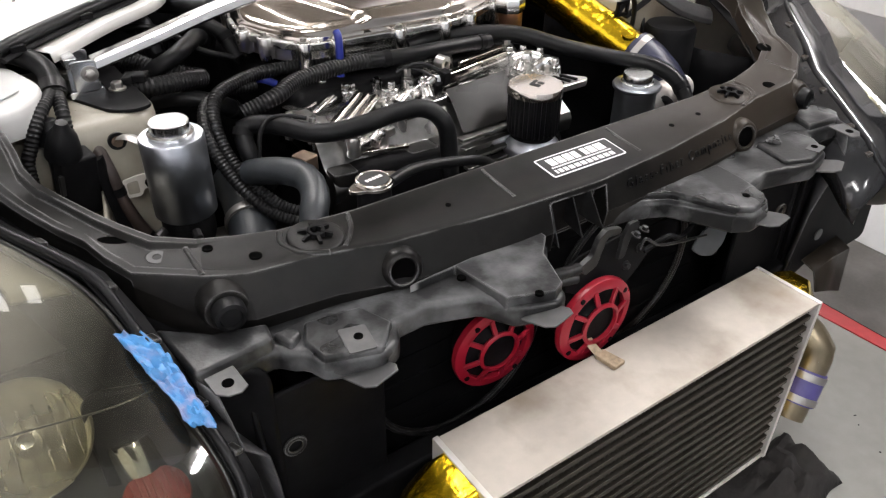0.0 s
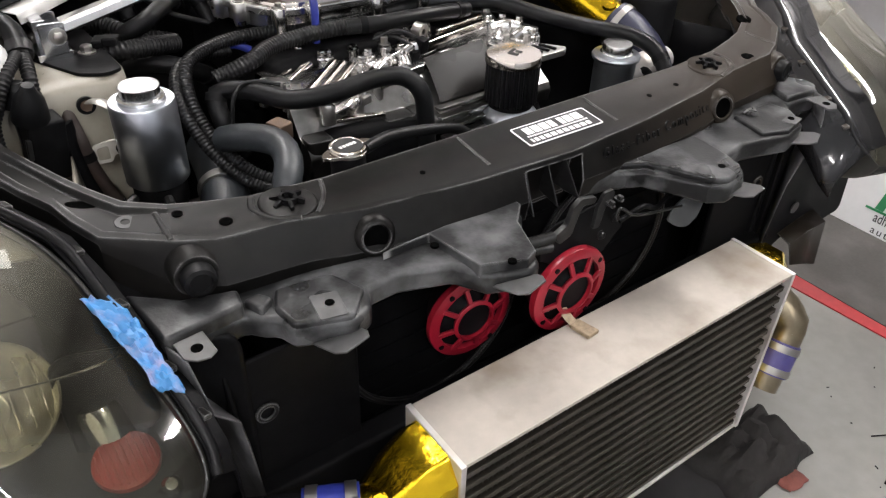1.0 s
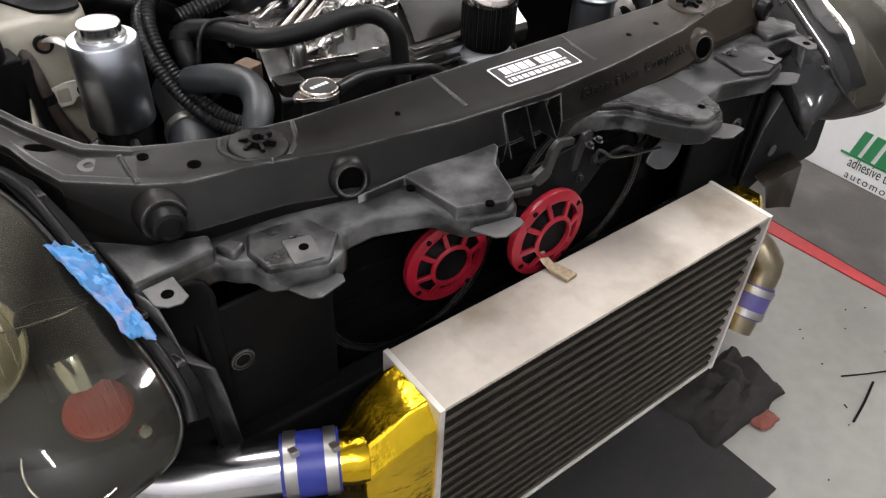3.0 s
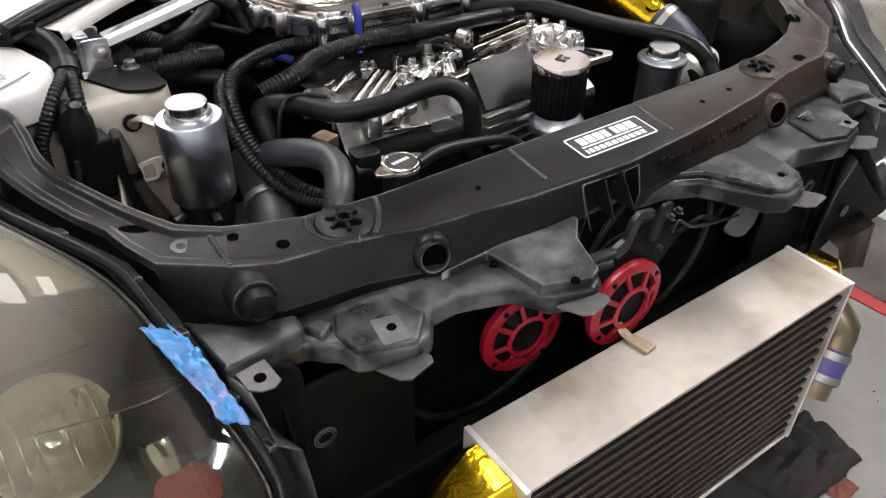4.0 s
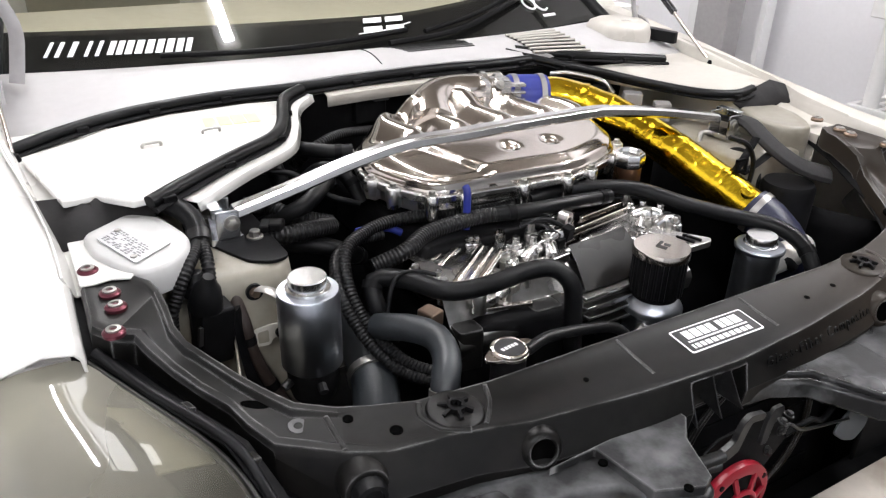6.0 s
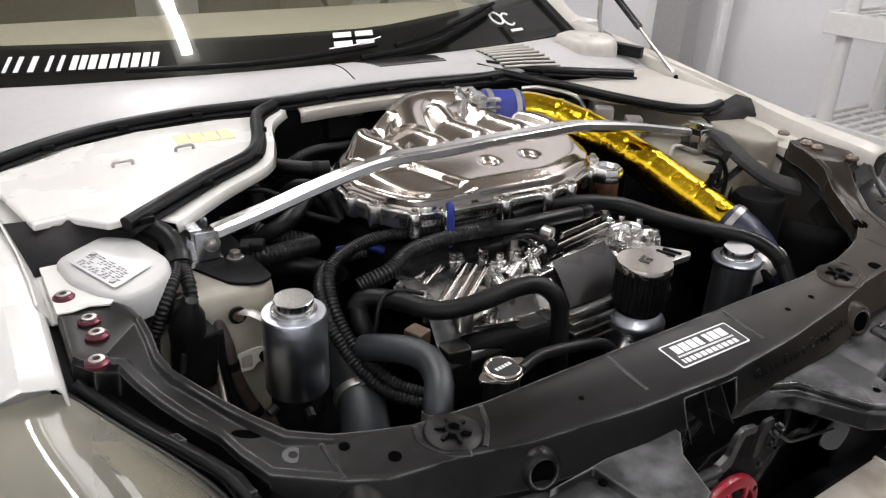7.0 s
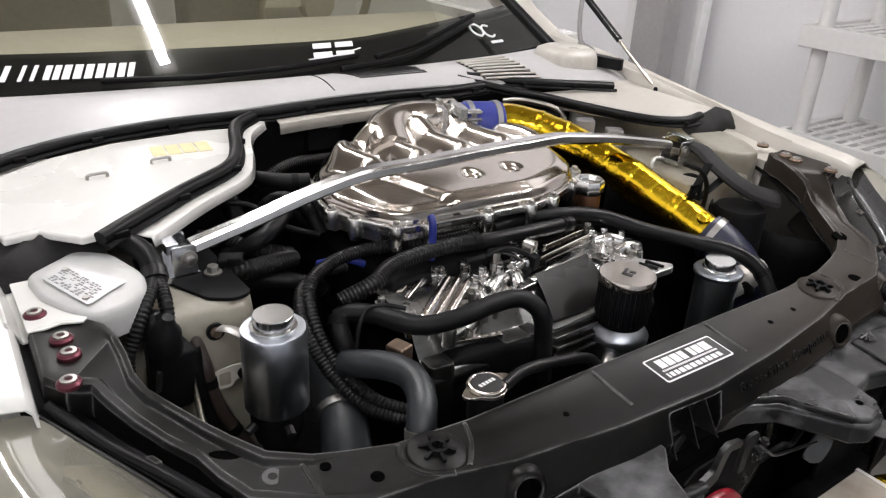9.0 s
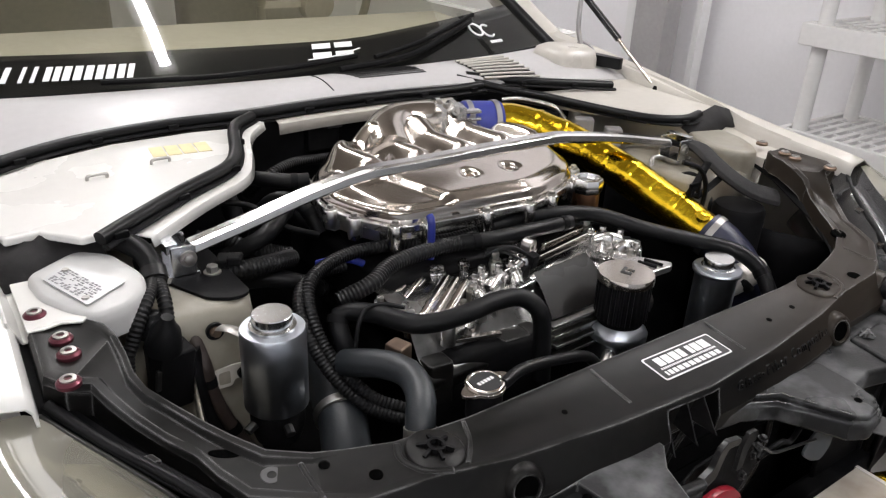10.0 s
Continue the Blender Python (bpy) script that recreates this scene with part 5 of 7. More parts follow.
def tank(side):
    """The wedge-shaped end tank wrapped in gold foil."""
    x0 = XL - 0.004 if side < 0 else XR + 0.004
    s = side
    rows = []
    for dx, zt, zb, yf, yb in ((0.0, ZT - 0.002, ZB + 0.01, YF, YB), (0.014, ZT - 0.004, ZB + 0.012, YF, YB), (0.050, ZT - 0.020, ZB + 0.03, YF + 0.004, YB - 0.006), (0.090, ZT - 0.050 - 0.10 * (s > 0), ZB + 0.10 - 0.07 * (s > 0), YF + 0.014, YB - 0.014)):
        x = x0 + s * dx
        if s > 0:
            yf = YF + dx * 0.55
            zt = ZT - (0.001 if dx < 0.03 else 0.010) if dx < 0.08 else zt
        rows.append([(x, yf, zb), (x, yf, (zt + zb) / 2), (x, yf, zt - 0.03), (x, yf + 0.02, zt), (x, yb - 0.02, zt), (x, yb, zt - 0.03), (x, yb, zb)])
    bm = bmesh.new()
    loft(bm, rows, True)
    bm.faces.new([v for v in bm.verts if abs(v.co.x - rows[-1][0][0]) < 1e-6])
    return local(cooler, part("end_tank", bm, M_GOLD, cooler, "end tank wrapped in crinkled gold foil", smooth=30, bevel=0.004))


tank(-1)
tank(1)


def pipe_joint(side, label, c, d, bends):
    """An outlet stub, a clamped coupler and the pipe beyond."""
    ob = thing("charge_pipe", label, "pipe", c)
    c, d = Vector(c), Vector(d).normalized()
    for name, mat, a, b, r in (("outlet", M_GOLD if side < 0 else M_OLDPIPE, -0.02, 0.02, 0.031), ("silicone_coupler", M_BLUE if side < 0 else M_VIOLET, 0.012, 0.078, 0.0365)):
        bm = bmesh.new()
        lathe(bm, [(0, a), (r, a), (r + 0.001, (a + b) / 2), (r, b), (0, b)], along(c, c + d), 32)
        local(ob, part(name, bm, mat, ob))
    for a in (0.015, 0.060):
        bm = bmesh.new()
        lathe(bm, [(0.0368, a), (0.0388, a), (0.0388, a + 0.014), (0.0368, a + 0.014)], along(c, c + d), 32)
        band = local(ob, part("hose_clamp", bm, M_STEEL, ob))
        bm = bmesh.new()
        box(bm, c + d * (a + 0.007) + Vector((0, -0.010, 0.037)), (0.009, 0.016, 0.007), (-20, 0, 0))
        part("clamp_screw", bm, M_STEEL, band, bevel=0.001).matrix_parent_inverse = Matrix()
    bm = bmesh.new()
    tube(bm, [c + d * 0.06, c + d * 0.11, *bends], 0.033, 24, step=0.015)
    local(ob, part("pipe", bm, M_SATIN if side < 0 else M_OLDPIPE, ob, "polished alloy pipe" if side < 0 else "yellowed alloy pipe"))


pipe_joint(-1, "polished alloy charge pipe with a blue silicone coupler and clamps", (-0.405, -0.115, 0.470), (-0.11, 0.055, 0.0), [(-0.56, -0.035, 0.47), (-0.60, 0.0, 0.468), (-0.625, 0.06, 0.46), (-0.63, 0.14, 0.45)])
pipe_joint(1, "polished alloy charge pipe with a purple-blue coupler and clamps", (0.452, -0.125, 0.205), (0.045, 0.012, 0.075), [(0.508, -0.105, 0.312), (0.504, -0.075, 0.335), (0.48, -0.02, 0.345), (0.45, 0.06, 0.345)])

# ---- things on the floor ----
def crumple(name, label, category, at, size, mat, seed):
    random.seed(seed)
    bm = bmesh.new()
    n = 18
    rows = []
    for i in range(n):
        row = []
        for j in range(n):
            u, v = i / (n - 1) * 2 - 1, j / (n - 1) * 2 - 1
            k = max(0, 1 - max(abs(u), abs(v)) ** 3)
            h = size[2] * k * (0.4 + 0.9 * abs(noise.noise(Vector((u * 2.2 + seed, v * 2.2, seed))))) + 0.004
            edge = 1 + 0.18 * noise.noise(Vector((u * 1.7, v * 1.7, seed + 3)))
            row.append((at[0] + u * size[0] * edge, at[1] + v * size[1] * edge, at[2] + h))
        rows.append(row)
    loft(bm, rows)
    ob = part(name, bm, mat, smooth=60)
    solid(ob, 0.003)
    return tagged(ob, label, category)


crumple("rag", "dark crumpled shop rag on the floor below the intercooler", "rag", (0.45, -0.155, 0.0), (0.12, 0.075, 0.09), M_RAG, 4)
crumple("red_scrap", "dull red scrap of cloth beside the dark rag", "rag", (0.47, -0.225, 0.0), (0.03, 0.035, 0.012), M_RUST, 9)
tool = thing("paint_stick", "thin dark rods lying on the floor", "rod", (0.62, -0.36, 0.006))
bm = bmesh.new()
tube(bm, [(-0.003, 0.007, -0.002), (0.06, 0.02, -0.002), (0.13, 0.038, -0.002)], 0.0026, 8)
tube(bm, [(0.09, 0.088, -0.003), (0.14, 0.06, -0.003), (0.19, 0.035, -0.003)], 0.0016, 8)
part("rod", bm, M_DARK, tool)
# flecks and drips on the floor
random.seed(21)
bm = bmesh.new()
for i in range(34):
    x, y = random.uniform(0.45, 0.98), random.uniform(-0.75, 0.2)
    a = random.uniform(0, 180)
    box(bm, (x, y, 0.001), (random.uniform(0.002, 0.009), random.uniform(0.0015, 0.004), 0.001), (0, 0, a))
tagged(part("floor_flecks", bm, M_DARK, smooth=0), "small dark flecks and drips on the pale floor", "debris", kind="stuff")

# ---- headlights ----
INNER = [(-0.721, 0.279, 0.845), (-0.683, 0.232, 0.815), (-0.622, 0.147, 0.785), (-0.603, 0.103, 0.75), (-0.586, 0.020, 0.708), (-0.572, -0.037, 0.680), (-0.566, -0.075, 0.650), (-0.570, -0.098, 0.632), (-0.583, -0.108, 0.615), (-0.606, -0.110, 0.602)]
OUTER = [(-0.865, 0.305, 0.795), (-0.880, 0.265, 0.755), (-0.893, 0.215, 0.715), (-0.903, 0.165, 0.675), (-0.905, 0.110, 0.642), (-0.895, 0.055, 0.615), (-0.870, 0.0, 0.593), (-0.825, -0.055, 0.578), (-0.760, -0.098, 0.576), (-0.690, -0.118, 0.585)]
BULGE = [0.030, 0.052, 0.068, 0.076, 0.084, 0.086, 0.078, 0.06, 0.04, 0.015]
DEEP = [1, 1, 1, 1, 1, 0.95, 0.85, 0.65, 0.45, 0.2]
ROWS_L = len(INNER)


def lens_point(i, u, depth=0.0):
    a, b = Vector(INNER[i]), Vector(OUTER[i])
    way = Vector((-0.30, -0.52, 0.80)).normalized()
    return a.lerp(b, u) + way * (BULGE[i] * math.sin(math.pi * min(1, max(0, u))) - depth)


def headlight(side, label, shift=(0, 0, 0), band=0.034):
    lamp = thing("headlight", label, "headlight", (side * 0.72, 0.05, 0.55))
    f = Matrix.Translation(shift) @ Matrix.Diagonal((-side, 1, 1, 1))

    def put(name, bm, mat, label="", **kw):
        bmesh.ops.transform(bm, matrix=f, verts=bm.verts[:])
        return local(lamp, part(name, bm, mat, lamp, label, **kw))
    bm = bmesh.new()
    loft(bm, [[lens_point(i, k / 10) for k in range(11)] for i in range(ROWS_L)])
    lens = put("lens", bm, M_LENS, "hazed yellowed clear plastic lens with a painted pale sheen", smooth=80)
    sub = lens.modifiers.new("sub", "SUBSURF")
    sub.levels = sub.render_levels = 2
    lens.visible_shadow = False
    bm = bmesh.new()
    loft(bm, [[lens_point(i, -0.02), lens_point(i, 0.0, 0.012), lens_point(i, 0.02, 0.06 * DEEP[i]), lens_point(i, 0.06, 0.15 * DEEP[i]), lens_point(i, 0.5, 0.22 * DEEP[i]), lens_point(i, 0.9, 0.12 * DEEP[i]), lens_point(i, 1.0, 0.012), lens_point(i, 1.02)] for i in range(ROWS_L)])
    shell = put("housing", bm, M_BEZEL, "", smooth=80)
    soft = shell.modifiers.new("sub", "SUBSURF")
    soft.levels = soft.render_levels = 2
    solid(shell, 0.004)
    bm = bmesh.new()
    tube(bm, [Vector(p) + Vector((0.012, 0, 0.004)) for p in INNER[:8]], 0.0055, 10)
    put("seal", bm, M_RUBBER)
    bm = bmesh.new()
    lap = 0.11 if side > 0 else 0.0
    loft(bm, [[lens_point(k, lap + 0.6 * lap * max(0, 1 - k / 4), -0.004) + Vector((0.008 * (lap == 0), 0, 0)), Vector(p) + Vector((0.012, 0.0, 0.008 if lap else 0.002)), Vector(p) + Vector((band - 0.004, 0.004, -0.006 - (band - 0.034) * 0.5)), Vector(p) + Vector((band, 0.004, -0.06))] for k, p in enumerate(INNER[:8])])
    solid(put("bezel", bm, M_BLACKGLOSS if side > 0 else M_DARK, smooth=50), 0.003)
    for k in range(1, 6):
        q = Vector(INNER[k]).lerp(Vector(INNER[k + 1]), 0.4) + Vector((0.021, 0.002, 0.002))
        bm = bmesh.new()
        box(bm, q, (0.010, 0.016, 0.006), (0, 20, 20))
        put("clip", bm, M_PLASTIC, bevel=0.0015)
    # tan inner panel below the upper lens, cut away round over the bowl
    bm = bmesh.new()
    grid = {}
    for a in range(53):
        for k in range(4, 97):
            i, u = min(a // 24, 3), k / 100
            p = lens_point(i, u, 0.020).lerp(lens_point(i + 1, u, 0.020), a / 24 - i)
            d = math.hypot((p.x + 0.752) / 0.072, (p.y - 0.13) / 0.112)
            if 0.93 < d < 1.05:
                p = Vector((-0.752 + (p.x + 0.752) / d, 0.13 + (p.y - 0.13) / d, p.z))
            grid[a, k] = (bm.verts.new(p), d)
    for a in range(52):
        for k in range(4, 96):
            four = [grid[q] for q in ((a, k), (a + 1, k), (a + 1, k + 1), (a, k + 1))]
            if min(d for v, d in four) > 0.95:
                bm.faces.new([v for v, d in four])
    bmesh.ops.delete(bm, geom=[v for v in bm.verts if not v.link_faces], context="VERTS")
    solid(put("inner_bezel", bm, M_TANPLASTIC, "aged tan inner panel", smooth=60), 0.003)
    # the fluted main bowl with its lamp
    m = along((-0.712, 0.095, 0.640), (-0.712, -0.02, 0.80)) @ Matrix.Diagonal((0.80, 0.80, 0.9, 1))
    bm = bmesh.new()
    lathe(bm, [(0.0, 0.0), (0.022, 0.002), (0.045, 0.012), (0.062, 0.028), (0.073, 0.05), (0.077, 0.052), (0.077, 0.046)], m, 44)
    bowl = put("reflector", bm, M_REFLECTOR, "bright fluted reflector bowl")
    for k in range(7):
        x = -0.054 + 0.018 * k
        bm = bmesh.new()
        tube(bm, [m @ Vector((x, q, 0.004 + 9.0 * (x * x + q * q))) for q in (-0.045, -0.025, 0, 0.025, 0.045)], 0.0012, 6)
        put("flute", bm, M_REFLECTOR)
    bm = bmesh.new()
    lathe(bm, [(0.0, 0.0), (0.016, 0.0), (0.016, 0.032), (0.010, 0.042), (0, 0.044)], m, 24)
    put("bulb_shield", bm, M_BAR)
    bm = bmesh.new()
    tube(bm, [(-0.593, 0.040, 0.700), (-0.618, 0.036, 0.702), (-0.646, 0.038, 0.702), (-0.690, 0.049, 0.700), (-0.73, 0.062, 0.695)], 0.0013, 8)
    put("chrome_strip", bm, M_SATIN)
    # the lower lamp: a silver drum with a ribbed red face, and a small bulb below it
    bm = bmesh.new()
    m = along((-0.623, 0.030, 0.604), (-0.6285, 0.058, 0.664))
    lathe(bm, [(0.0, 0.0), (0.0235, 0.0), (0.0235, 0.036), (0.021, 0.044), (0.012, 0.049), (0, 0.050)], m, 40)
    put("silver_drum", bm, M_SATIN)
    bm = bmesh.new()
    m = along((-0.622, -0.009, 0.613), (-0.622, -0.026, 0.700))
    lathe(bm, [(0.0, 0.005), (0.014, 0.0045), (0.026, 0.002), (0.0325, -0.002), (0.0335, -0.008), (0.030, -0.014)], m, 40)
    put("red_reflector", bm, M_AMBER, "dull red ribbed lamp face")
    for k in range(9):
        x = -0.026 + 0.0065 * k
        h = math.sqrt(max(0.0001, 0.031 ** 2 - x * x))
        bm = bmesh.new()
        tube(bm, [m @ Vector((x, q * h, 0.0052 - 5.5 * (x * x + q * q * h * h))) for q in (-0.95, -0.5, 0, 0.5, 0.95)], 0.0012, 6)
        put("face_rib", bm, M_AMBER)
    bm = bmesh.new()
    m = along((-0.594, -0.050, 0.592), (-0.594, -0.075, 0.640))
    lathe(bm, [(0.0, 0.014), (0.006, 0.013), (0.010, 0.008), (0.011, 0.0), (0.011, -0.02), (0, -0.02)], m, 24)
    put("small_bulb", bm, M_SATIN)
    bm = bmesh.new()
    m = along((-0.655, -0.040, 0.595), (-0.640, -0.25, 0.83))
    ringp = [m @ Vector((0.047 * math.cos(a), 0.047 * math.sin(a), 0.0)) for a in [math.radians(150 + 140 * i / 24) for i in range(25)]]
    tube(bm, ringp, 0.0016, 8)
    put("pod_ring", bm, M_SATIN)
    return lamp


M_REFLECTOR = material("aged_reflector", (0.42, 0.40, 0.33), 0.3, 0.9, vary=0.15)
M_TANPLASTIC = material("aged_tan_plastic", (0.13, 0.121, 0.092), 0.45, vary=0.2, dirt=(0.08, 0.075, 0.055), dirt_amount=0.5, dirt_scale=14)
M_BEZEL = material("headlight_housing", (0.013, 0.013, 0.011), 0.4, vary=0.2)
headlight(-1, "large hazed headlight with yellowed bubble lens, blue tape alongside")
headlight(1, "large hazed headlight with a yellowed bubble lens", (0.02, 0, 0), 0.085)

TAPE = [((-0.608, 0.090, 0.745), (-0.580, 0.074, 0.742)), ((-0.600, 0.056, 0.736), (-0.571, 0.046, 0.734)), ((-0.593, 0.026, 0.726), (-0.565, 0.020, 0.724)), ((-0.585, 0.000, 0.716), (-0.561, -0.008, 0.712)), ((-0.582, -0.024, 0.705), (-0.556, -0.030, 0.702)), ((-0.574, -0.046, 0.698), (-0.556, -0.043, 0.694))]
edge_a, edge_b = (smoothed([t[k] for t in TAPE], 0.0045) for k in (0, 1))
count = min(len(edge_a), len(edge_b))
rows = []
for i in range(count):
    pinch = 0.18 * math.sin(i * 0.7) * (i / count)
    row = []
    for k in range(9):
        u = k / 8 * (1 - abs(pinch)) + abs(pinch) / 2
        p = edge_a[i].lerp(edge_b[i], u)
        w = noise.noise(Vector((i * 0.5, k * 0.5, 2.0))) * 0.005 + abs(noise.noise(Vector((i * 0.30 + k * 0.5, k * 0.25, 7.0)))) * 0.011
        row.append(p + Vector((0, 0, w)))
    rows.append(row)
bm = bmesh.new()
loft(bm, rows)
tape = part("masking_tape", bm, M_TAPE, smooth=28)
solid(tape, 0.001)
tagged(tape, "crumpled light blue masking tape stuck along the headlight's edge", "tape")

# ---- bolts on the wing ----
for s, where in ((-1, ((0.693, 0.421, 0.871), (0.678, 0.361, 0.8675), (0.677, 0.327, 0.8675), (0.687, 0.277, 0.8665))), (1, ((0.672, 0.433, 0.868), (0.651, 0.368, 0.868), (0.643, 0.340, 0.868), (0.655, 0.274, 0.866)))):
    for x, y, z in where:
        ob = thing("wing_bolt", "silver bolt on a dark red dress-up washer" if s < 0 else "dull bolt with a washer", "bolt", (s * x, y, z), "bolts along the wing ledge")
        bm = bmesh.new()
        lathe(bm, [(0.0, -0.002), (0.0118, -0.002), (0.012, 0.002), (0.0095, 0.0045), (0, 0.0045)], None, 24)
        part("washer", bm, M_PURPLE if s < 0 else M_BRASS, ob)
        bm = bmesh.new()
        lathe(bm, [(0.0078, 0.004), (0.0078, 0.0062), (0.004, 0.0065), (0.0036, 0.004), (0, 0.004)], None, 18)
        part("bolt_head", bm, M_STEEL, ob)

# ---- strut brace ----
brace = thing("strut_brace", "polished aluminium strut tower brace arched over the engine", "strut brace", (0, 0.522, 0.86))
bm = bmesh.new()
pts = [(-0.492, 0.522, 0.866), (-0.41, 0.522, 0.885), (-0.31, 0.522, 0.910), (-0.22, 0.522, 0.925), (-0.12, 0.522, 0.926), (0.0, 0.522, 0.928), (0.12, 0.522, 0.928), (0.170, 0.522, 0.927), (0.190, 0.522, 0.9245), (0.32, 0.522, 0.905), (0.475, 0.522, 0.874)]
rows = []
for x, y, z in smoothed(pts, 0.02):
    rows.append([(x, y - 0.016, z - 0.004), (x, y - 0.014, z + 0.006), (x, y - 0.008, z + 0.009), (x, y + 0.008, z + 0.009), (x, y + 0.014, z + 0.006), (x, y + 0.016, z - 0.004), (x, y + 0.010, z - 0.009), (x, y - 0.010, z - 0.009)])
g = loft(bm, rows, True)
bm.faces.new(g[0])
bm.faces.new(g[-1])
local(brace, part("bar", bm, M_BAR, brace, smooth=16, bevel=0.001))
for s in (-1, 1):
    bm = bmesh.new()
    for dy in (-0.024, 0.024):
        prism(bm, rounded([(-0.016, -0.030), (0.015, -0.030), (0.016, 0.014), (-0.017, 0.015)], 0.004, 3), -0.002, 0.002, pose(s * 0.506, 0.522 + dy, 0.866, 90, 0, 0))
    box(bm, (s * 0.509, 0.522, 0.836), (0.044, 0.052, 0.010))
    box(bm, (s * 0.520, 0.526, 0.878), (0.016, 0.056, 0.014))
    local(brace, part("end_bracket", bm, M_SATIN, brace, bevel=0.001))
    for dy in (-1, 1):
        bm = bmesh.new()
        hexbolt(bm, (s * 0.501, 0.522 + dy * 0.026, 0.862), 0.0075, 0.008, (0, dy, 0))
        local(brace, part("pivot_bolt", bm, M_STEEL, brace))
    if s > 0:
        continue
    bm = bmesh.new()
    prism(bm, rounded([(s * 0.445, 0.425), (s * 0.47, 0.418), (s * 0.50, 0.436), (s * 0.525, 0.49), (s * 0.555, 0.56), (s * 0.55, 0.60), (s * 0.45, 0.60)], 0.012), 0.827, 0.832)
    local(brace, part("base_plate", bm, M_DARK, brace, bevel=0.001))
    for dx, dy in ((0.470, 0.50), (0.520, 0.575)):
        bm = bmesh.new()
        hexbolt(bm, (s * dx, dy, 0.831), 0.008, 0.012)
        local(brace, part("stud_nut", bm, M_STEEL, brace))

# ---- upper intake plenum ----
plenum = thing("intake_plenum", "mirror-polished aluminium upper intake plenum", "intake plenum", (0, 0.6, 0.83))
OUT = [(-0.248, 0.615), (-0.240, 0.565), (-0.222, 0.520), (-0.192, 0.480), (-0.150, 0.468), (-0.100, 0.464), (-0.040, 0.458), (0.020, 0.454), (0.070, 0.453), (0.130, 0.472), (0.190, 0.500), (0.228, 0.545), (0.246, 0.610), (0.240, 0.690), (0.205, 0.750), (0.120, 0.780), (0.020, 0.795), (-0.080, 0.790), (-0.165, 0.760), (-0.225, 0.695)]
CX, CY = 0.0, 0.61


def rim(k):
    pts = [Vector((x, y, 0)) for x, y in OUT]
    m = len(pts)
    i = int(k * m) % m
    t = k * m - int(k * m)
    a, b, c, d = (pts[(i + j) % m] for j in (-1, 0, 1, 2))
    return 0.5 * (2 * b + (c - a) * t + (2 * a - 5 * b + 4 * c - d) * t * t + (3 * b - a - 3 * c + d) * t ** 3)


POCKETS = [(-0.112, 0.655), (-0.018, 0.640), (0.078, 0.625)]
CUPS = [(-0.009, 0.538), (0.074, 0.535)]


def plenum_z(x, y, inside):
    """Height of the polished lid; inside: metres in from its edge."""
    z = 0.857 + 0.014 * ease(inside / 0.010) + 0.010 * ease((inside - 0.006) / 0.030) + 0.010 * ease((y - 0.48) / 0.12) * ease(inside / 0.05)
    z -= 0.009 * ease((-0.112 - x + (0.54 - y) * 0.5) / 0.018) * ease((0.63 - y) / 0.05) * ease(inside / 0.02)
    humps = ease((y - 0.585) / 0.045) * ease(inside / 0.045)
    z += humps * (0.026 * (0.5 - 0.5 * math.cos((x + 0.016 + (y - 0.64) * 0.18) * 2 * math.pi / 0.094)) ** 0.75 - 0.004)
    z += 0.022 * ease((y - 0.69) / 0.06) * ease(inside / 0.06) * ease((0.16 - x) / 0.08)
    for cx, cy in CUPS:
        z -= 0.009 * math.exp(-(((x - cx) ** 2 + (y - cy) ** 2) / 0.00022) ** 2)
    for cx, cy in POCKETS:
        z -= 0.012 * math.exp(-(((x - cx) ** 2 + (y - cy) ** 2) / 0.00028) ** 2)
    return z


bm = bmesh.new()
N, R = 150, 44
rows = []
for j in range(1, R + 1):
    r = 1 - (1 - j / R) ** 1.25
    row = []
    for i in range(N):
        q = rim(i / N)
        x, y = CX + (q.x - CX) * r, CY + (q.y - CY) * r
        row.append((x, y, plenum_z(x, y, (1 - r) * math.hypot(q.x - CX, q.y - CY))))
    rows.append(row)
rows.append([(x, y, 0.850) for x, y, z in rows[-1]])
g = loft(bm, rows, True)
bm.faces.new(g[0])
local(plenum, part("dome", bm, M_CHROME, plenum, smooth=60))


def rim_out(k, by):
    """A place the given metres outside the lid's edge."""
    q, n = rim(k), rim((k + 0.004) % 1) - rim((k - 0.004) % 1)
    return q + Vector((n.y, -n.x, 0)).normalized() * by


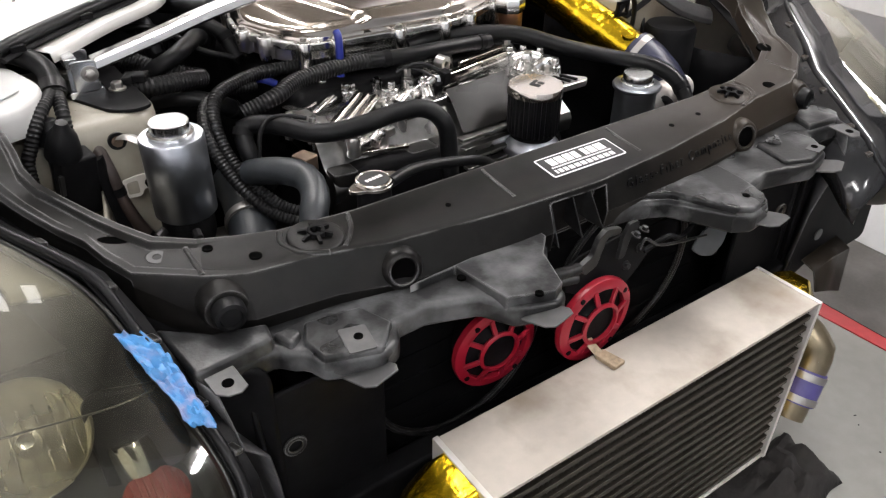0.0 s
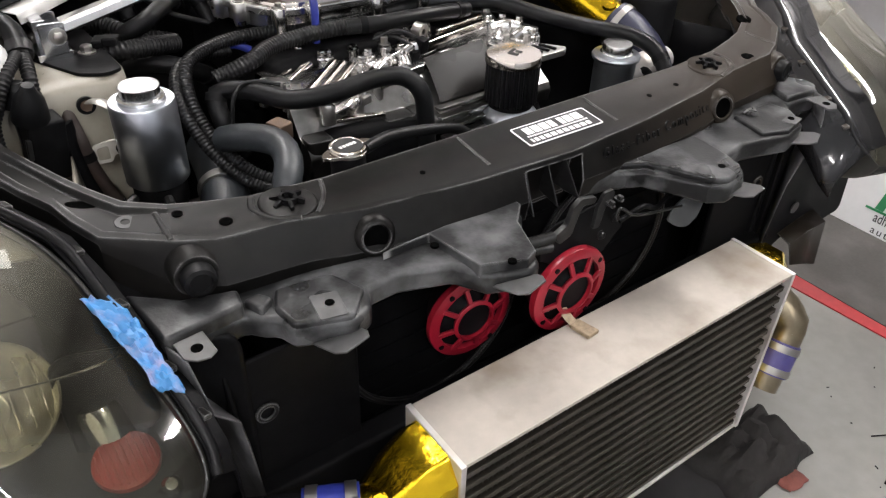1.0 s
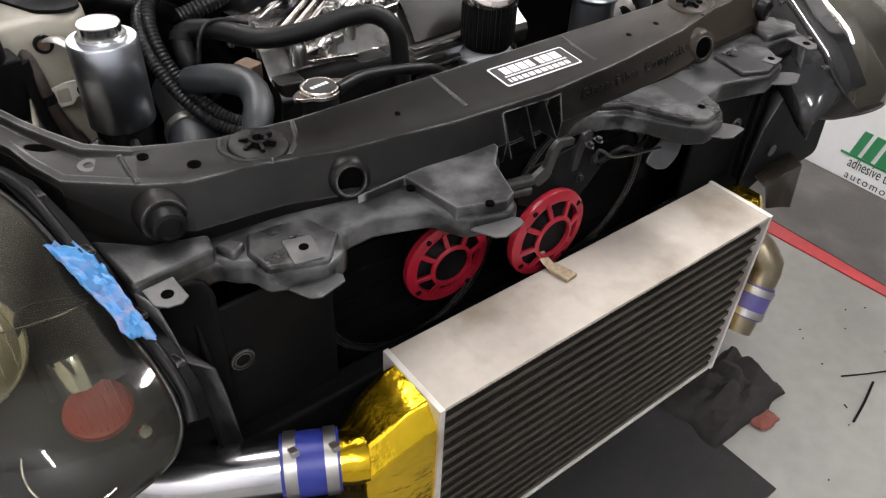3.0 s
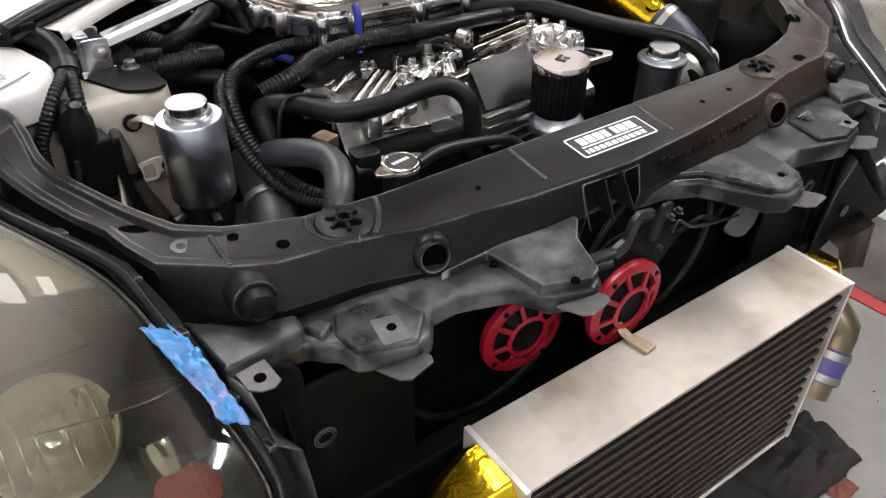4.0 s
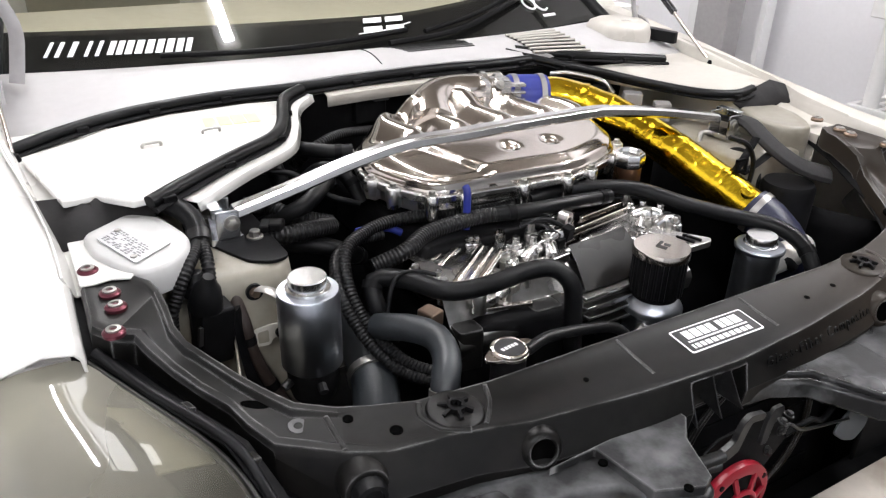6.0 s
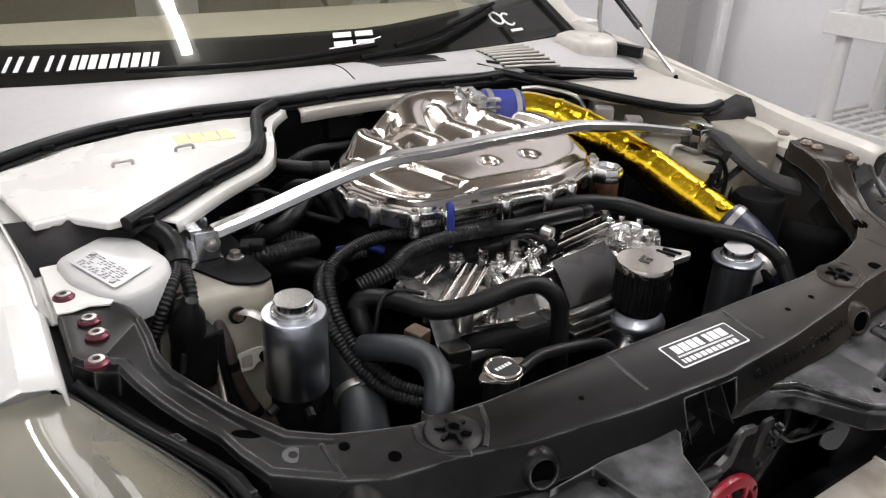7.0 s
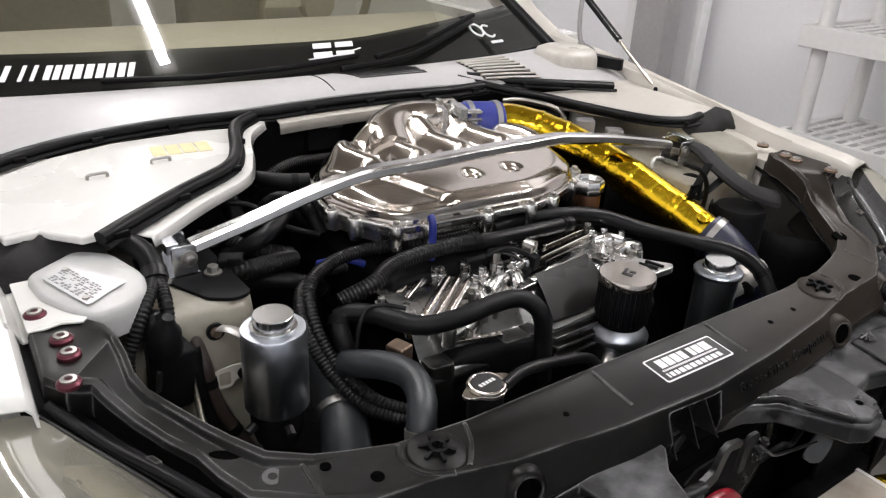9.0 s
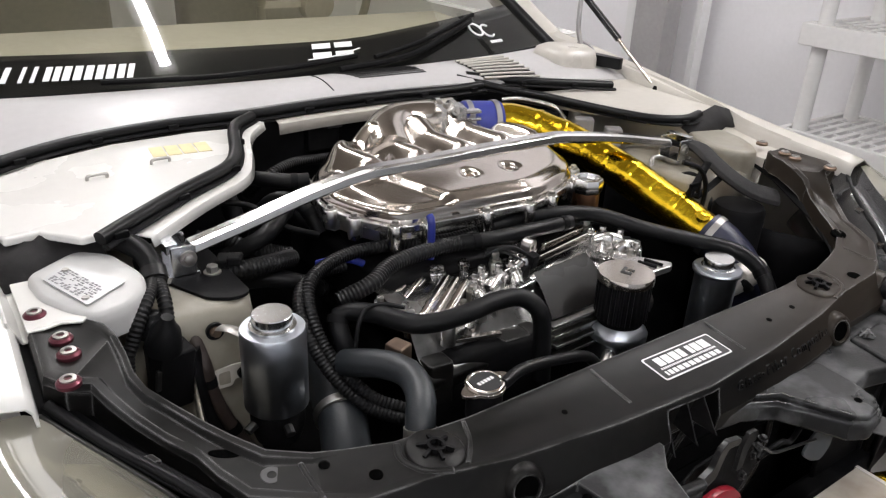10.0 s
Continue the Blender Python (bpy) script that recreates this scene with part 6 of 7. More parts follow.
bm = bmesh.new()
prism(bm, [rim_out(i / 120, 0.007)[:2] for i in range(120)], 0.838, 0.8515)
local(plenum, part("flange", bm, M_CAST, plenum, bevel=0.003))
bm = bmesh.new()
prism(bm, [rim_out(i / 120, -0.010)[:2] for i in range(120)], 0.812, 0.838)
local(plenum, part("lower_flange", bm, M_CAST, plenum, bevel=0.003))
bm = bmesh.new()
prism(bm, [rim_out(i / 60, -0.03)[:2] for i in range(60)], 0.750, 0.812)
local(plenum, part("lower_collector", bm, M_DARK, plenum, bevel=0.004))
for k, low in ((0.035, 0.822), (0.085, 0.818), (0.150, 0.812), (0.205, 0.816), (0.300, 0.812), (0.375, 0.815), (0.425, 0.81), (0.490, 0.81), (0.545, 0.815), (0.61, 0.82), (0.95, 0.81), (0.89, 0.82)):
    q = rim_out(k, 0.009)
    bm = bmesh.new()
    lathe(bm, [(0.0085, low), (0.0095, low + 0.004), (0.0115, 0.836), (0.0120, 0.852), (0.0105, 0.8545), (0, 0.8545)], pose(q.x, q.y, 0), 18)
    web = rim_out(k, -0.006)
    box(bm, ((q.x + web.x) / 2, (q.y + web.y) / 2, 0.832), (0.014, 0.014, 0.030), (0, 0, math.degrees(math.atan2(q.y - web.y, q.x - web.x))))
    boss = local(plenum, part("bolt_boss", bm, M_CAST, plenum, bevel=0.0015))
    bm = bmesh.new()
    hexbolt(bm, (q.x, q.y, 0.8545), 0.0055, 0.007)
    part("bolt", bm, M_STEEL, boss).matrix_parent_inverse = Matrix()
for (x, y), size, dark in [(p, 1.0, M_BRASS) for p in CUPS] + [(p, 1.05, M_CAST) for p in POCKETS]:
    z = plenum_z(x, y, 0.1)
    bm = bmesh.new()
    lathe(bm, [(0.0155 * size, 0.004), (0.0145 * size, 0.0068), (0.0125 * size, 0.0065), (0.0118 * size, -0.001), (0, -0.001)], pose(x, y, z), 28)
    cup = local(plenum, part("bolt_cup", bm, M_CHROME, plenum))
    bm = bmesh.new()
    hexbolt(bm, (x, y, z - 0.001), 0.0068, 0.0065)
    part("bolt", bm, dark, cup).matrix_parent_inverse = Matrix()
# small lug at the left rear of the lid
bm = bmesh.new()
prism(bm, rounded([(-0.125, 0.752), (-0.085, 0.762), (-0.085, 0.778), (-0.118, 0.770)], 0.006), 0.884, 0.889)
local(plenum, part("lug", bm, M_CHROME, plenum, bevel=0.001))
# the rear horn that carries the throttle
bm = bmesh.new()
tube(bm, [(-0.075, 0.690, 0.878), (-0.050, 0.745, 0.892), (-0.008, 0.783, 0.900), (0.040, 0.792, 0.902), (0.098, 0.782, 0.900)], 0.044, 32, step=0.008, flat=0.92, taper=(1.12, 0.98))
local(plenum, part("throttle_horn", bm, M_CHROME, plenum))

throttle = thing("throttle_body", "cast alloy throttle body with a clamped blue coupler", "throttle body", (0.2, 0.785, 0.87))
bm = bmesh.new()
lathe(bm, [(0, 0), (0.050, 0), (0.050, 0.010), (0.040, 0.012), (0.040, 0.030), (0.046, 0.032), (0.046, 0.042), (0.039, 0.044), (0.039, 0.06), (0, 0.06)], along((0.085, 0.786, 0.896), (0.23, 0.737, 0.893)), 32)
local(throttle, part("barrel", bm, M_CAST, throttle))
bm = bmesh.new()
box(bm, (0.110, 0.740, 0.916), (0.020, 0.050, 0.050), (0, 0, -18))
box(bm, (0.075, 0.752, 0.905), (0.012, 0.060, 0.070), (0, 0, -18))
for dz in (0.0, 0.014, 0.028):
    box(bm, (0.118, 0.728, 0.902 + dz), (0.062, 0.020, 0.006), (0, 0, -18))
local(throttle, part("actuator", bm, M_CAST, throttle, bevel=0.002))
for dx, dz in ((0.0, 0.0), (0.05, -0.012), (0.0, 0.04)):
    bm = bmesh.new()
    hexbolt(bm, (0.092 + dx, 0.722 - dx * 0.3, 0.895 + dz), 0.006, 0.008, (-0.2, -0.8, 0.4))
    local(throttle, part("bolt", bm, M_STEEL, throttle))
CPL = along((0.140, 0.768, 0.8955), (0.23, 0.738, 0.894))
bm = bmesh.new()
lathe(bm, [(0, 0.0), (0.041, 0.0), (0.0425, 0.006), (0.042, 0.06), (0.041, 0.080), (0, 0.080)], CPL, 32)
local(throttle, part("silicone_coupler", bm, M_BLUE, throttle))
for a in (0.006, 0.062):
    bm = bmesh.new()
    lathe(bm, [(0.0425, a), (0.0442, a), (0.0442, a + 0.011), (0.0425, a + 0.011)], CPL, 32)
    local(throttle, part("hose_clamp", bm, M_STEEL, throttle))

gold = thing("intake_pipe", "intake pipe wrapped in crinkled shiny gold foil", "pipe", (0.38, 0.55, 0.75))
bm = bmesh.new()
tube(bm, [(0.210, 0.745, 0.894), (0.245, 0.730, 0.892), (0.290, 0.685, 0.880), (0.330, 0.61, 0.857), (0.364, 0.52, 0.825), (0.392, 0.42, 0.785), (0.408, 0.36, 0.759), (0.412, 0.345, 0.753)], 0.0375, 30, step=0.006)
random.seed(31)
for v in bm.verts:
    # the foil lies in shallow flats and wrinkles
    k = noise.noise(v.co * 20) * 0.0014 + abs(noise.noise(v.co * 55)) * 0.0008
    v.co += Vector((0.3, -0.4, 0.85)) * k
local(gold, part("pipe", bm, M_GOLD, gold))
random.seed(32)
for k in range(7):
    # overlapping edges of the tape
    t = 0.12 + k * 0.125
    path = smoothed([(0.245, 0.730, 0.892), (0.290, 0.685, 0.880), (0.330, 0.61, 0.857), (0.364, 0.52, 0.825), (0.392, 0.42, 0.785), (0.408, 0.36, 0.759)], 0.004)
    i = int(t * (len(path) - 4))
    m = along(path[i], path[i + 2]) @ Matrix.Rotation(radians(random.uniform(-16, 16)), 4, "X")
    bm = bmesh.new()
    lathe(bm, [(0.0376, 0.0), (0.0384, 0.0), (0.0382, 0.012), (0.0372, 0.014)], m, 30)
    local(gold, part("foil_lap", bm, M_GOLD, gold))
bm = bmesh.new()
lathe(bm, [(0.007, 0.0), (0.007, 0.005), (0.013, 0.005), (0.015, 0.0)], along((0.395, 0.352, 0.790), (0.34, 0.29, 0.95)), 20)
local(gold, part("bung", bm, M_GOLD, gold))
bm = bmesh.new()
tube(bm, [(0.412, 0.352, 0.758), (0.418, 0.325, 0.747), (0.425, 0.30, 0.730), (0.44, 0.27, 0.69), (0.45, 0.25, 0.62)], 0.040, 24)
local(gold, part("silicone_elbow", bm, M_NAVY, gold, "dark navy silicone elbow"))
bm = bmesh.new()
lathe(bm, [(0.0405, 0.0), (0.0425, 0.0), (0.0425, 0.012), (0.0405, 0.012)], along((0.4125, 0.345, 0.755), (0.42, 0.32, 0.744)), 28)
local(gold, part("hose_clamp", bm, M_STEEL, gold))

oil = thing("oil_cap", "silver oil filler cap on a copper-coloured neck", "filler cap", (0.200, 0.466, 0.803))
oil.scale = (1.12, 1.12, 1.1)
bm = bmesh.new()
lathe(bm, [(0.0, 0), (0.022, 0), (0.022, 0.035), (0, 0.035)], None, 24)
part("neck", bm, M_COPPER, oil)
bm = bmesh.new()
lathe(bm, [(0.024, 0.033), (0.026, 0.038), (0.026, 0.052), (0.024, 0.056), (0.018, 0.056), (0.016, 0.050), (0, 0.050)], None, 8)
part("cap", bm, M_BAR, oil, bevel=0.001)

# ---- engine block and front valve cover ----
engine = thing("engine", "dark V6 engine block with a cast alloy front rocker cover", "engine", (0, 0.4, 0.25))


def eng(name, bm, mat, label="", **kw):
    return local(engine, part(name, bm, mat, engine, label, **kw))


bm = bmesh.new()
box(bm, (0.0, 0.50, 0.46), (0.46, 0.36, 0.40))
eng("block", bm, M_DARK, bevel=0.02)
bm = bmesh.new()
box(bm, (-0.02, 0.60, 0.74), (0.44, 0.36, 0.10))
eng("rear_head", bm, M_DARK, bevel=0.02)
# rocker cover: a stepped casting with rails, ribbed coil pads and many bosses
rows = []
for k in range(25):
    x = -0.255 + 0.455 * k / 24
    w = 0.0025 * math.sin(k * 1.7)
    left = ease((-0.03 - x) / 0.05)
    rows.append([(x, 0.285, 0.680), (x, 0.281, 0.700), (x, 0.287, 0.712), (x, 0.305 + 0.010 * left, 0.722 + w), (x, 0.338, 0.752 + 0.004 * left), (x, 0.350 + 0.01 * left, 0.762), (x, 0.372, 0.770 + w), (x, 0.412, 0.776), (x, 0.452, 0.772), (x, 0.475, 0.70)])
bm = bmesh.new()
loft(bm, rows)
cover = eng("rocker_cover", bm, M_COVER, "bright cast alloy rocker cover", bevel=0.004, smooth=30)


def on_cover(name, build, mat, **kw):
    bm = bmesh.new()
    build(bm)
    ob = part(name, bm, mat, cover, **kw)
    ob.matrix_parent_inverse = Matrix()
    return ob


def bar(b, p, q, w, h):
    """A straight rib with a flat top between two places."""
    p, q = Vector(p), Vector(q)
    d = q - p
    box(b, (p + q) / 2, (d.length, w, h), (0, -math.degrees(math.atan2(d.z, math.hypot(d.x, d.y))), math.degrees(math.atan2(d.y, d.x))))


# two ribbed coil pads, each a plate with bright ribs along it
for p, q, wide, count in (((-0.224, 0.335, 0.764), (-0.128, 0.402, 0.782), 0.046, 3), ((-0.250, 0.392, 0.768), (-0.165, 0.446, 0.782), 0.032, 2)):
    p, q = Vector(p), Vector(q)
    side = (q - p).cross(Vector((0, 0, 1))).normalized()
    on_cover("coil_pad", lambda b: bar(b, p - Vector((0, 0, 0.006)), q - Vector((0, 0, 0.006)), wide, 0.012), M_CAST, bevel=0.003)
    for k in range(count):
        off = side * (wide * (k + 0.5) / count - wide / 2)
        on_cover("rib", lambda b: bar(b, p + off + (q - p) * 0.06, q + off - (q - p) * 0.04, wide / count * 0.62, 0.007), M_CHROME, bevel=0.0028)
    for end in (p, q):
        for k in (-1, 1):
            c = end + side * k * wide * 0.62
            on_cover("boss", lambda b: (lathe(b, [(0.0105, -0.03), (0.0105, -0.002), (0.009, 0.001), (0, 0.001)], pose(*c), 16), hexbolt(b, c + Vector((0, 0, 0.001)), 0.0062, 0.010)), M_CAST)
# the long double rail and its dark panel below
for p, q, w, h, mat in (((-0.005, 0.374, 0.784), (0.140, 0.398, 0.788), 0.013, 0.020, M_CHROME), ((0.045, 0.402, 0.788), (0.150, 0.418, 0.790), 0.010, 0.018, M_CHROME), ((0.02, 0.388, 0.778), (0.145, 0.408, 0.780), 0.034, 0.016, M_CAST), ((-0.115, 0.372, 0.778), (-0.02, 0.392, 0.780), 0.030, 0.018, M_CAST), ((-0.105, 0.340, 0.762), (-0.02, 0.352, 0.764), 0.020, 0.016, M_CAST), ((-0.03, 0.292, 0.716), (0.095, 0.300, 0.716), 0.014, 0.010, M_CAST), ((-0.20, 0.318, 0.742), (-0.13, 0.330, 0.750), 0.018, 0.014, M_CAST)):
    on_cover("rail", lambda b: bar(b, p, q, w, h), mat, bevel=0.003)
on_cover("panel", lambda b: loft(b, [[(-0.024, 0.292, 0.728), (-0.018, 0.328, 0.759), (-0.012, 0.358, 0.776)], [(0.04, 0.294, 0.728), (0.043, 0.330, 0.759), (0.046, 0.362, 0.776)], [(0.112, 0.300, 0.728), (0.114, 0.336, 0.759), (0.116, 0.372, 0.776)]]), M_PANEL_DARK, smooth=80)
# studs, bosses and short pipes over the casting
for k, (x, y, z) in enumerate(((-0.130, 0.360, 0.778), (-0.098, 0.382, 0.790), (-0.072, 0.372, 0.788), (-0.060, 0.396, 0.792), (-0.040, 0.380, 0.790), (-0.020, 0.400, 0.796), (0.004, 0.402, 0.802), (0.030, 0.416, 0.802), (0.150, 0.398, 0.796), (0.162, 0.420, 0.796), (0.178, 0.396, 0.788), (0.196, 0.372, 0.784), (0.160, 0.366, 0.780), (0.142, 0.352, 0.770), (0.205, 0.340, 0.776), (0.180, 0.330, 0.768), (-0.110, 0.342, 0.768), (-0.06, 0.345, 0.768), (-0.16, 0.342, 0.764), (0.01, 0.440, 0.790), (-0.10, 0.425, 0.786))):
    def stud(b):
        lathe(b, [(0.0115, -0.040), (0.0105, -0.012), (0.0105, -0.002), (0.0085, 0.0), (0, 0.0)], pose(x, y, z, -8, 0, 0), 14)
        hexbolt(b, (x, y, z), 0.0062, 0.007 + 0.003 * (k % 4))
    on_cover("bolt", stud, M_CAST if k % 3 else M_STEEL)
for x, y, z, a, r in ((-0.085, 0.360, 0.778, 25, 0.011), (-0.045, 0.364, 0.776, 65, 0.010), (-0.015, 0.380, 0.786, 10, 0.010), (0.172, 0.380, 0.784, -30, 0.012), (0.150, 0.372, 0.776, 40, 0.010), (0.190, 0.352, 0.776, 0, 0.012), (0.165, 0.345, 0.764, 70, 0.011), (0.150, 0.330, 0.748, 20, 0.010), (0.175, 0.320, 0.752, -15, 0.010), (-0.125, 0.352, 0.770, 80, 0.010), (0.135, 0.318, 0.732, 60, 0.009), (-0.155, 0.325, 0.748, 30, 0.010)):
    def boss(b):
        c, s = math.cos(radians(a)), math.sin(radians(a))
        tube(b, [(x - 0.022 * c, y - 0.022 * s, z - 0.004), (x, y, z + 0.003), (x + 0.022 * c, y + 0.022 * s, z - 0.002)], r, 14)
        lathe(b, [(r * 1.25, -0.035), (r * 1.25, 0.005), (r * 0.95, 0.011), (r * 0.5, 0.011), (r * 0.45, 0.006), (0, 0.006)], pose(x, y, z), 16)
    on_cover("cast_boss", boss, M_CAST)
# lifted round eye on the rail
on_cover("lifting_eye", lambda b: (lathe(b, [(0.005, -0.008), (0.0125, -0.008), (0.0125, 0.008), (0.005, 0.008), (0.005, -0.008)], along((0.004, 0.392, 0.806), (0.03, 0.33, 0.80)), 20), bar(b, (-0.012, 0.398, 0.786), (0.012, 0.400, 0.800), 0.016, 0.012)), M_STEEL)
random.seed(2)
for k, (p, q) in enumerate((((-0.075, 0.405, 0.803), (-0.005, 0.378, 0.798)), ((-0.070, 0.410, 0.805), (0.005, 0.374, 0.790)), ((-0.065, 0.415, 0.803), (-0.02, 0.370, 0.79)), ((-0.06, 0.42, 0.803), (0.0, 0.40, 0.80)), ((0.14, 0.43, 0.80), (0.20, 0.41, 0.795)), ((0.15, 0.40, 0.795), (0.21, 0.36, 0.785)), ((-0.02, 0.374, 0.785), (-0.015, 0.352, 0.735)))):
    on_cover("coil_wire", lambda b: tube(b, [p, Vector(p).lerp(Vector(q), 0.5) + Vector((0, 0, 0.014 - 0.003 * k)), q], 0.0028, 7), M_LOOM)
for k, (x, y, z) in enumerate(((-0.022, 0.372, 0.775), (-0.018, 0.360, 0.750), (-0.005, 0.372, 0.790))):
    on_cover("coil_plug", lambda b: box(b, (x, y, z), (0.018, 0.016, 0.024), (10, 0, 15)), M_DARK, bevel=0.002)
on_cover("stud", lambda b: tube(b, [(0.168, 0.436, 0.77), (0.168, 0.436, 0.80), (0.168, 0.436, 0.822)], 0.003, 8), M_STEEL)
on_cover("end_plate", lambda b: prism(b, rounded([(0.150, 0.262), (0.205, 0.262), (0.216, 0.272), (0.190, 0.306), (0.165, 0.345), (0.14, 0.34)], 0.006), 0.765, 0.776), M_CAST, bevel=0.002)
for k in range(3):
    on_cover("plate_slot", lambda b: bar(b, (0.160 + k * 0.015, 0.270, 0.777), (0.150 + k * 0.015, 0.300, 0.777), 0.005, 0.004), M_DARK)
bm = bmesh.new()
raised(bm, rounded([(-0.25, 0.335), (-0.235, 0.292), (-0.13, 0.278), (-0.06, 0.262), (-0.04, 0.28), (-0.05, 0.31), (-0.20, 0.35)], 0.02), ((0.45, 0.0), (0.68, 0.0), (0.71, 0.03), (0.720, 0.10), (0.723, 0.3)))
eng("timing_cover", bm, M_DARK, smooth=50)
for x, w in ((-0.235, 0.02), (-0.10, 0.026), (-0.065, 0.014)):
    bm = bmesh.new()
    raised(bm, rounded([(x - w, 0.285), (x + w, 0.28), (x + w, 0.315), (x - w, 0.318)], 0.008), ((0.66, 0.0), (0.716, 0.0), (0.724, 0.08), (0.726, 0.3)))
    eng("coil_cover", bm, M_PLASTIC, smooth=50)
for k in range(5):
    bm = bmesh.new()
    tube(bm, [(-0.05 + k * 0.03, 0.30, 0.64), (-0.045 + k * 0.03, 0.285, 0.675), (-0.03 + k * 0.03, 0.29, 0.70), (-0.02 + k * 0.03, 0.32, 0.715)], 0.005 + 0.001 * (k % 3), 8)
    eng("harness_branch", bm, M_LOOM)
bm = bmesh.new()
box(bm, (-0.162, 0.311, 0.731), (0.086, 0.009, 0.006), (0, 0, -15))
eng("bare_bracket", bm, M_CHROME, "bright machined bracket edge", bevel=0.001)
for i in range(4):
    bm = bmesh.new()
    box(bm, (0.015, 0.288 - i * 0.006, 0.722 - i * 0.014), (0.10, 0.014, 0.005), (0, 0, 3))
    eng("cooling_rib", bm, M_COVER, bevel=0.001)
bm = bmesh.new()
box(bm, (-0.275, 0.335, 0.732), (0.026, 0.03, 0.026), (0, 0, 20))
eng("sensor", bm, M_BRASS, bevel=0.003)

# ---- catch cans, breather filter, radiator cap ----
can = thing("catch_can", "polished aluminium catch can with a flat screw lid", "catch can", (-0.447, 0.356, 0.680))
can.scale = (1.08, 1.08, 1.0)
bm = bmesh.new()
lathe(bm, [(0, 0.020), (0.036, 0.020), (0.0385, 0.023), (0.0385, 0.132), (0.037, 0.1345), (0.0, 0.1345)], None, 48)
part("body", bm, M_CAN, can)
bm = bmesh.new()
lathe(bm, [(0.027, 0.134), (0.0275, 0.139), (0.0235, 0.140), (0.0235, 0.153), (0.0225, 0.154), (0, 0.154)], None, 40)
part("lid", bm, M_BAR, can, "flat brushed screw lid")
bm = bmesh.new()
lathe(bm, [(0.0, -0.03), (0.028, -0.03), (0.033, -0.01), (0.033, 0.020), (0, 0.020)], None, 32)
part("base_clamp", bm, M_DARK, can)
bm = bmesh.new()
tube(bm, [(-0.032, 0.01, 0.128), (-0.042, 0.02, 0.134), (-0.05, 0.035, 0.130)], 0.008, 8, flat=0.3)
part("clamp_tab", bm, M_STEEL, can)
for a in (200, 265):
    bm = bmesh.new()
    tube(bm, [(0.036 * math.cos(radians(a)), 0.036 * math.sin(radians(a)), 0.008), (0.048 * math.cos(radians(a)), 0.048 * math.sin(radians(a)), 0.004)], 0.006, 8)
    part("barb", bm, M_LATCH, can)

can2 = thing("catch_can", "aluminium cylinder can with a wide flange and round lid", "catch can", (0.319, 0.252, 0.61))
bm = bmesh.new()
lathe(bm, [(0, 0), (0.036, 0), (0.036, 0.128), (0.041, 0.131), (0.042, 0.136), (0.040, 0.139), (0, 0.139)], None, 48)
part("body", bm, M_CAN, can2)
bm = bmesh.new()
lathe(bm, [(0.028, 0.138), (0.0285, 0.142), (0.0255, 0.143), (0.0255, 0.155), (0.0245, 0.157), (0, 0.157)], None, 40)
part("lid", bm, M_BAR, can2)
bm = bmesh.new()
tube(bm, [(0.036, -0.01, 0.105), (0.055, -0.02, 0.102), (0.065, -0.03, 0.09)], 0.009, 10)
part("outlet", bm, M_DARK, can2)
bm = bmesh.new()
tube(bm, [(0.03, 0.0, 0.095), (0.09, 0.0, 0.10), (0.15, 0.02, 0.09)], 0.025, 18)
part("alloy_elbow", bm, M_ALU, can2)

filt = thing("breather_filter", "black pleated breather filter with a chrome top on an aluminium can", "air filter", (0.093, 0.262, 0.63))
bm = bmesh.new()
n = 132
rows = []
for z, k in ((0.087, 1), (0.090, 1.0), (0.155, 1.0), (0.157, 0.99)):
    rows.append([(0.0425 * k * (1.0 if i % 4 < 2 else 0.93) * math.cos(2 * math.pi * i / n), 0.0425 * k * (1.0 if i % 4 < 2 else 0.93) * math.sin(2 * math.pi * i / n), z) for i in range(n)])
loft(bm, rows, True)
part("pleats", bm, M_RUBBER, filt, smooth=20)
bm = bmesh.new()
lathe(bm, [(0.041, 0.150), (0.0445, 0.151), (0.0445, 0.160), (0.043, 0.1635), (0, 0.1645)], None, 48)
part("cap", bm, M_CHROME, filt, "polished chrome cap with a dark mark")
bm = bmesh.new()
for x, y, w, h in ((0.0, 0.006, 0.022, 0.005), (-0.004, -0.004, 0.008, 0.014), (0.008, -0.002, 0.006, 0.010)):
    box(bm, (x, y, 0.1648), (w, h, 0.0006), (0, 0, 25))
part("mark", bm, M_BLACKPRINT, filt, smooth=0)
bm = bmesh.new()
lathe(bm, [(0.030, 0.074), (0.036, 0.078), (0.036, 0.087), (0.0415, 0.089)], None, 40)
part("clamp", bm, M_DARK, filt)
bm = bmesh.new()
lathe(bm, [(0, 0), (0.043, 0), (0.043, 0.050), (0.047, 0.053), (0.0475, 0.060), (0.045, 0.065), (0.036, 0.076), (0.028, 0.082), (0, 0.082)], None, 48)
part("can", bm, M_CAN, filt)
bm = bmesh.new()
tube(bm, [(-0.035, -0.02, 0.035), (-0.05, -0.03, 0.032), (-0.06, -0.035, 0.025)], 0.011, 14)
part("barb", bm, M_STEEL, filt)

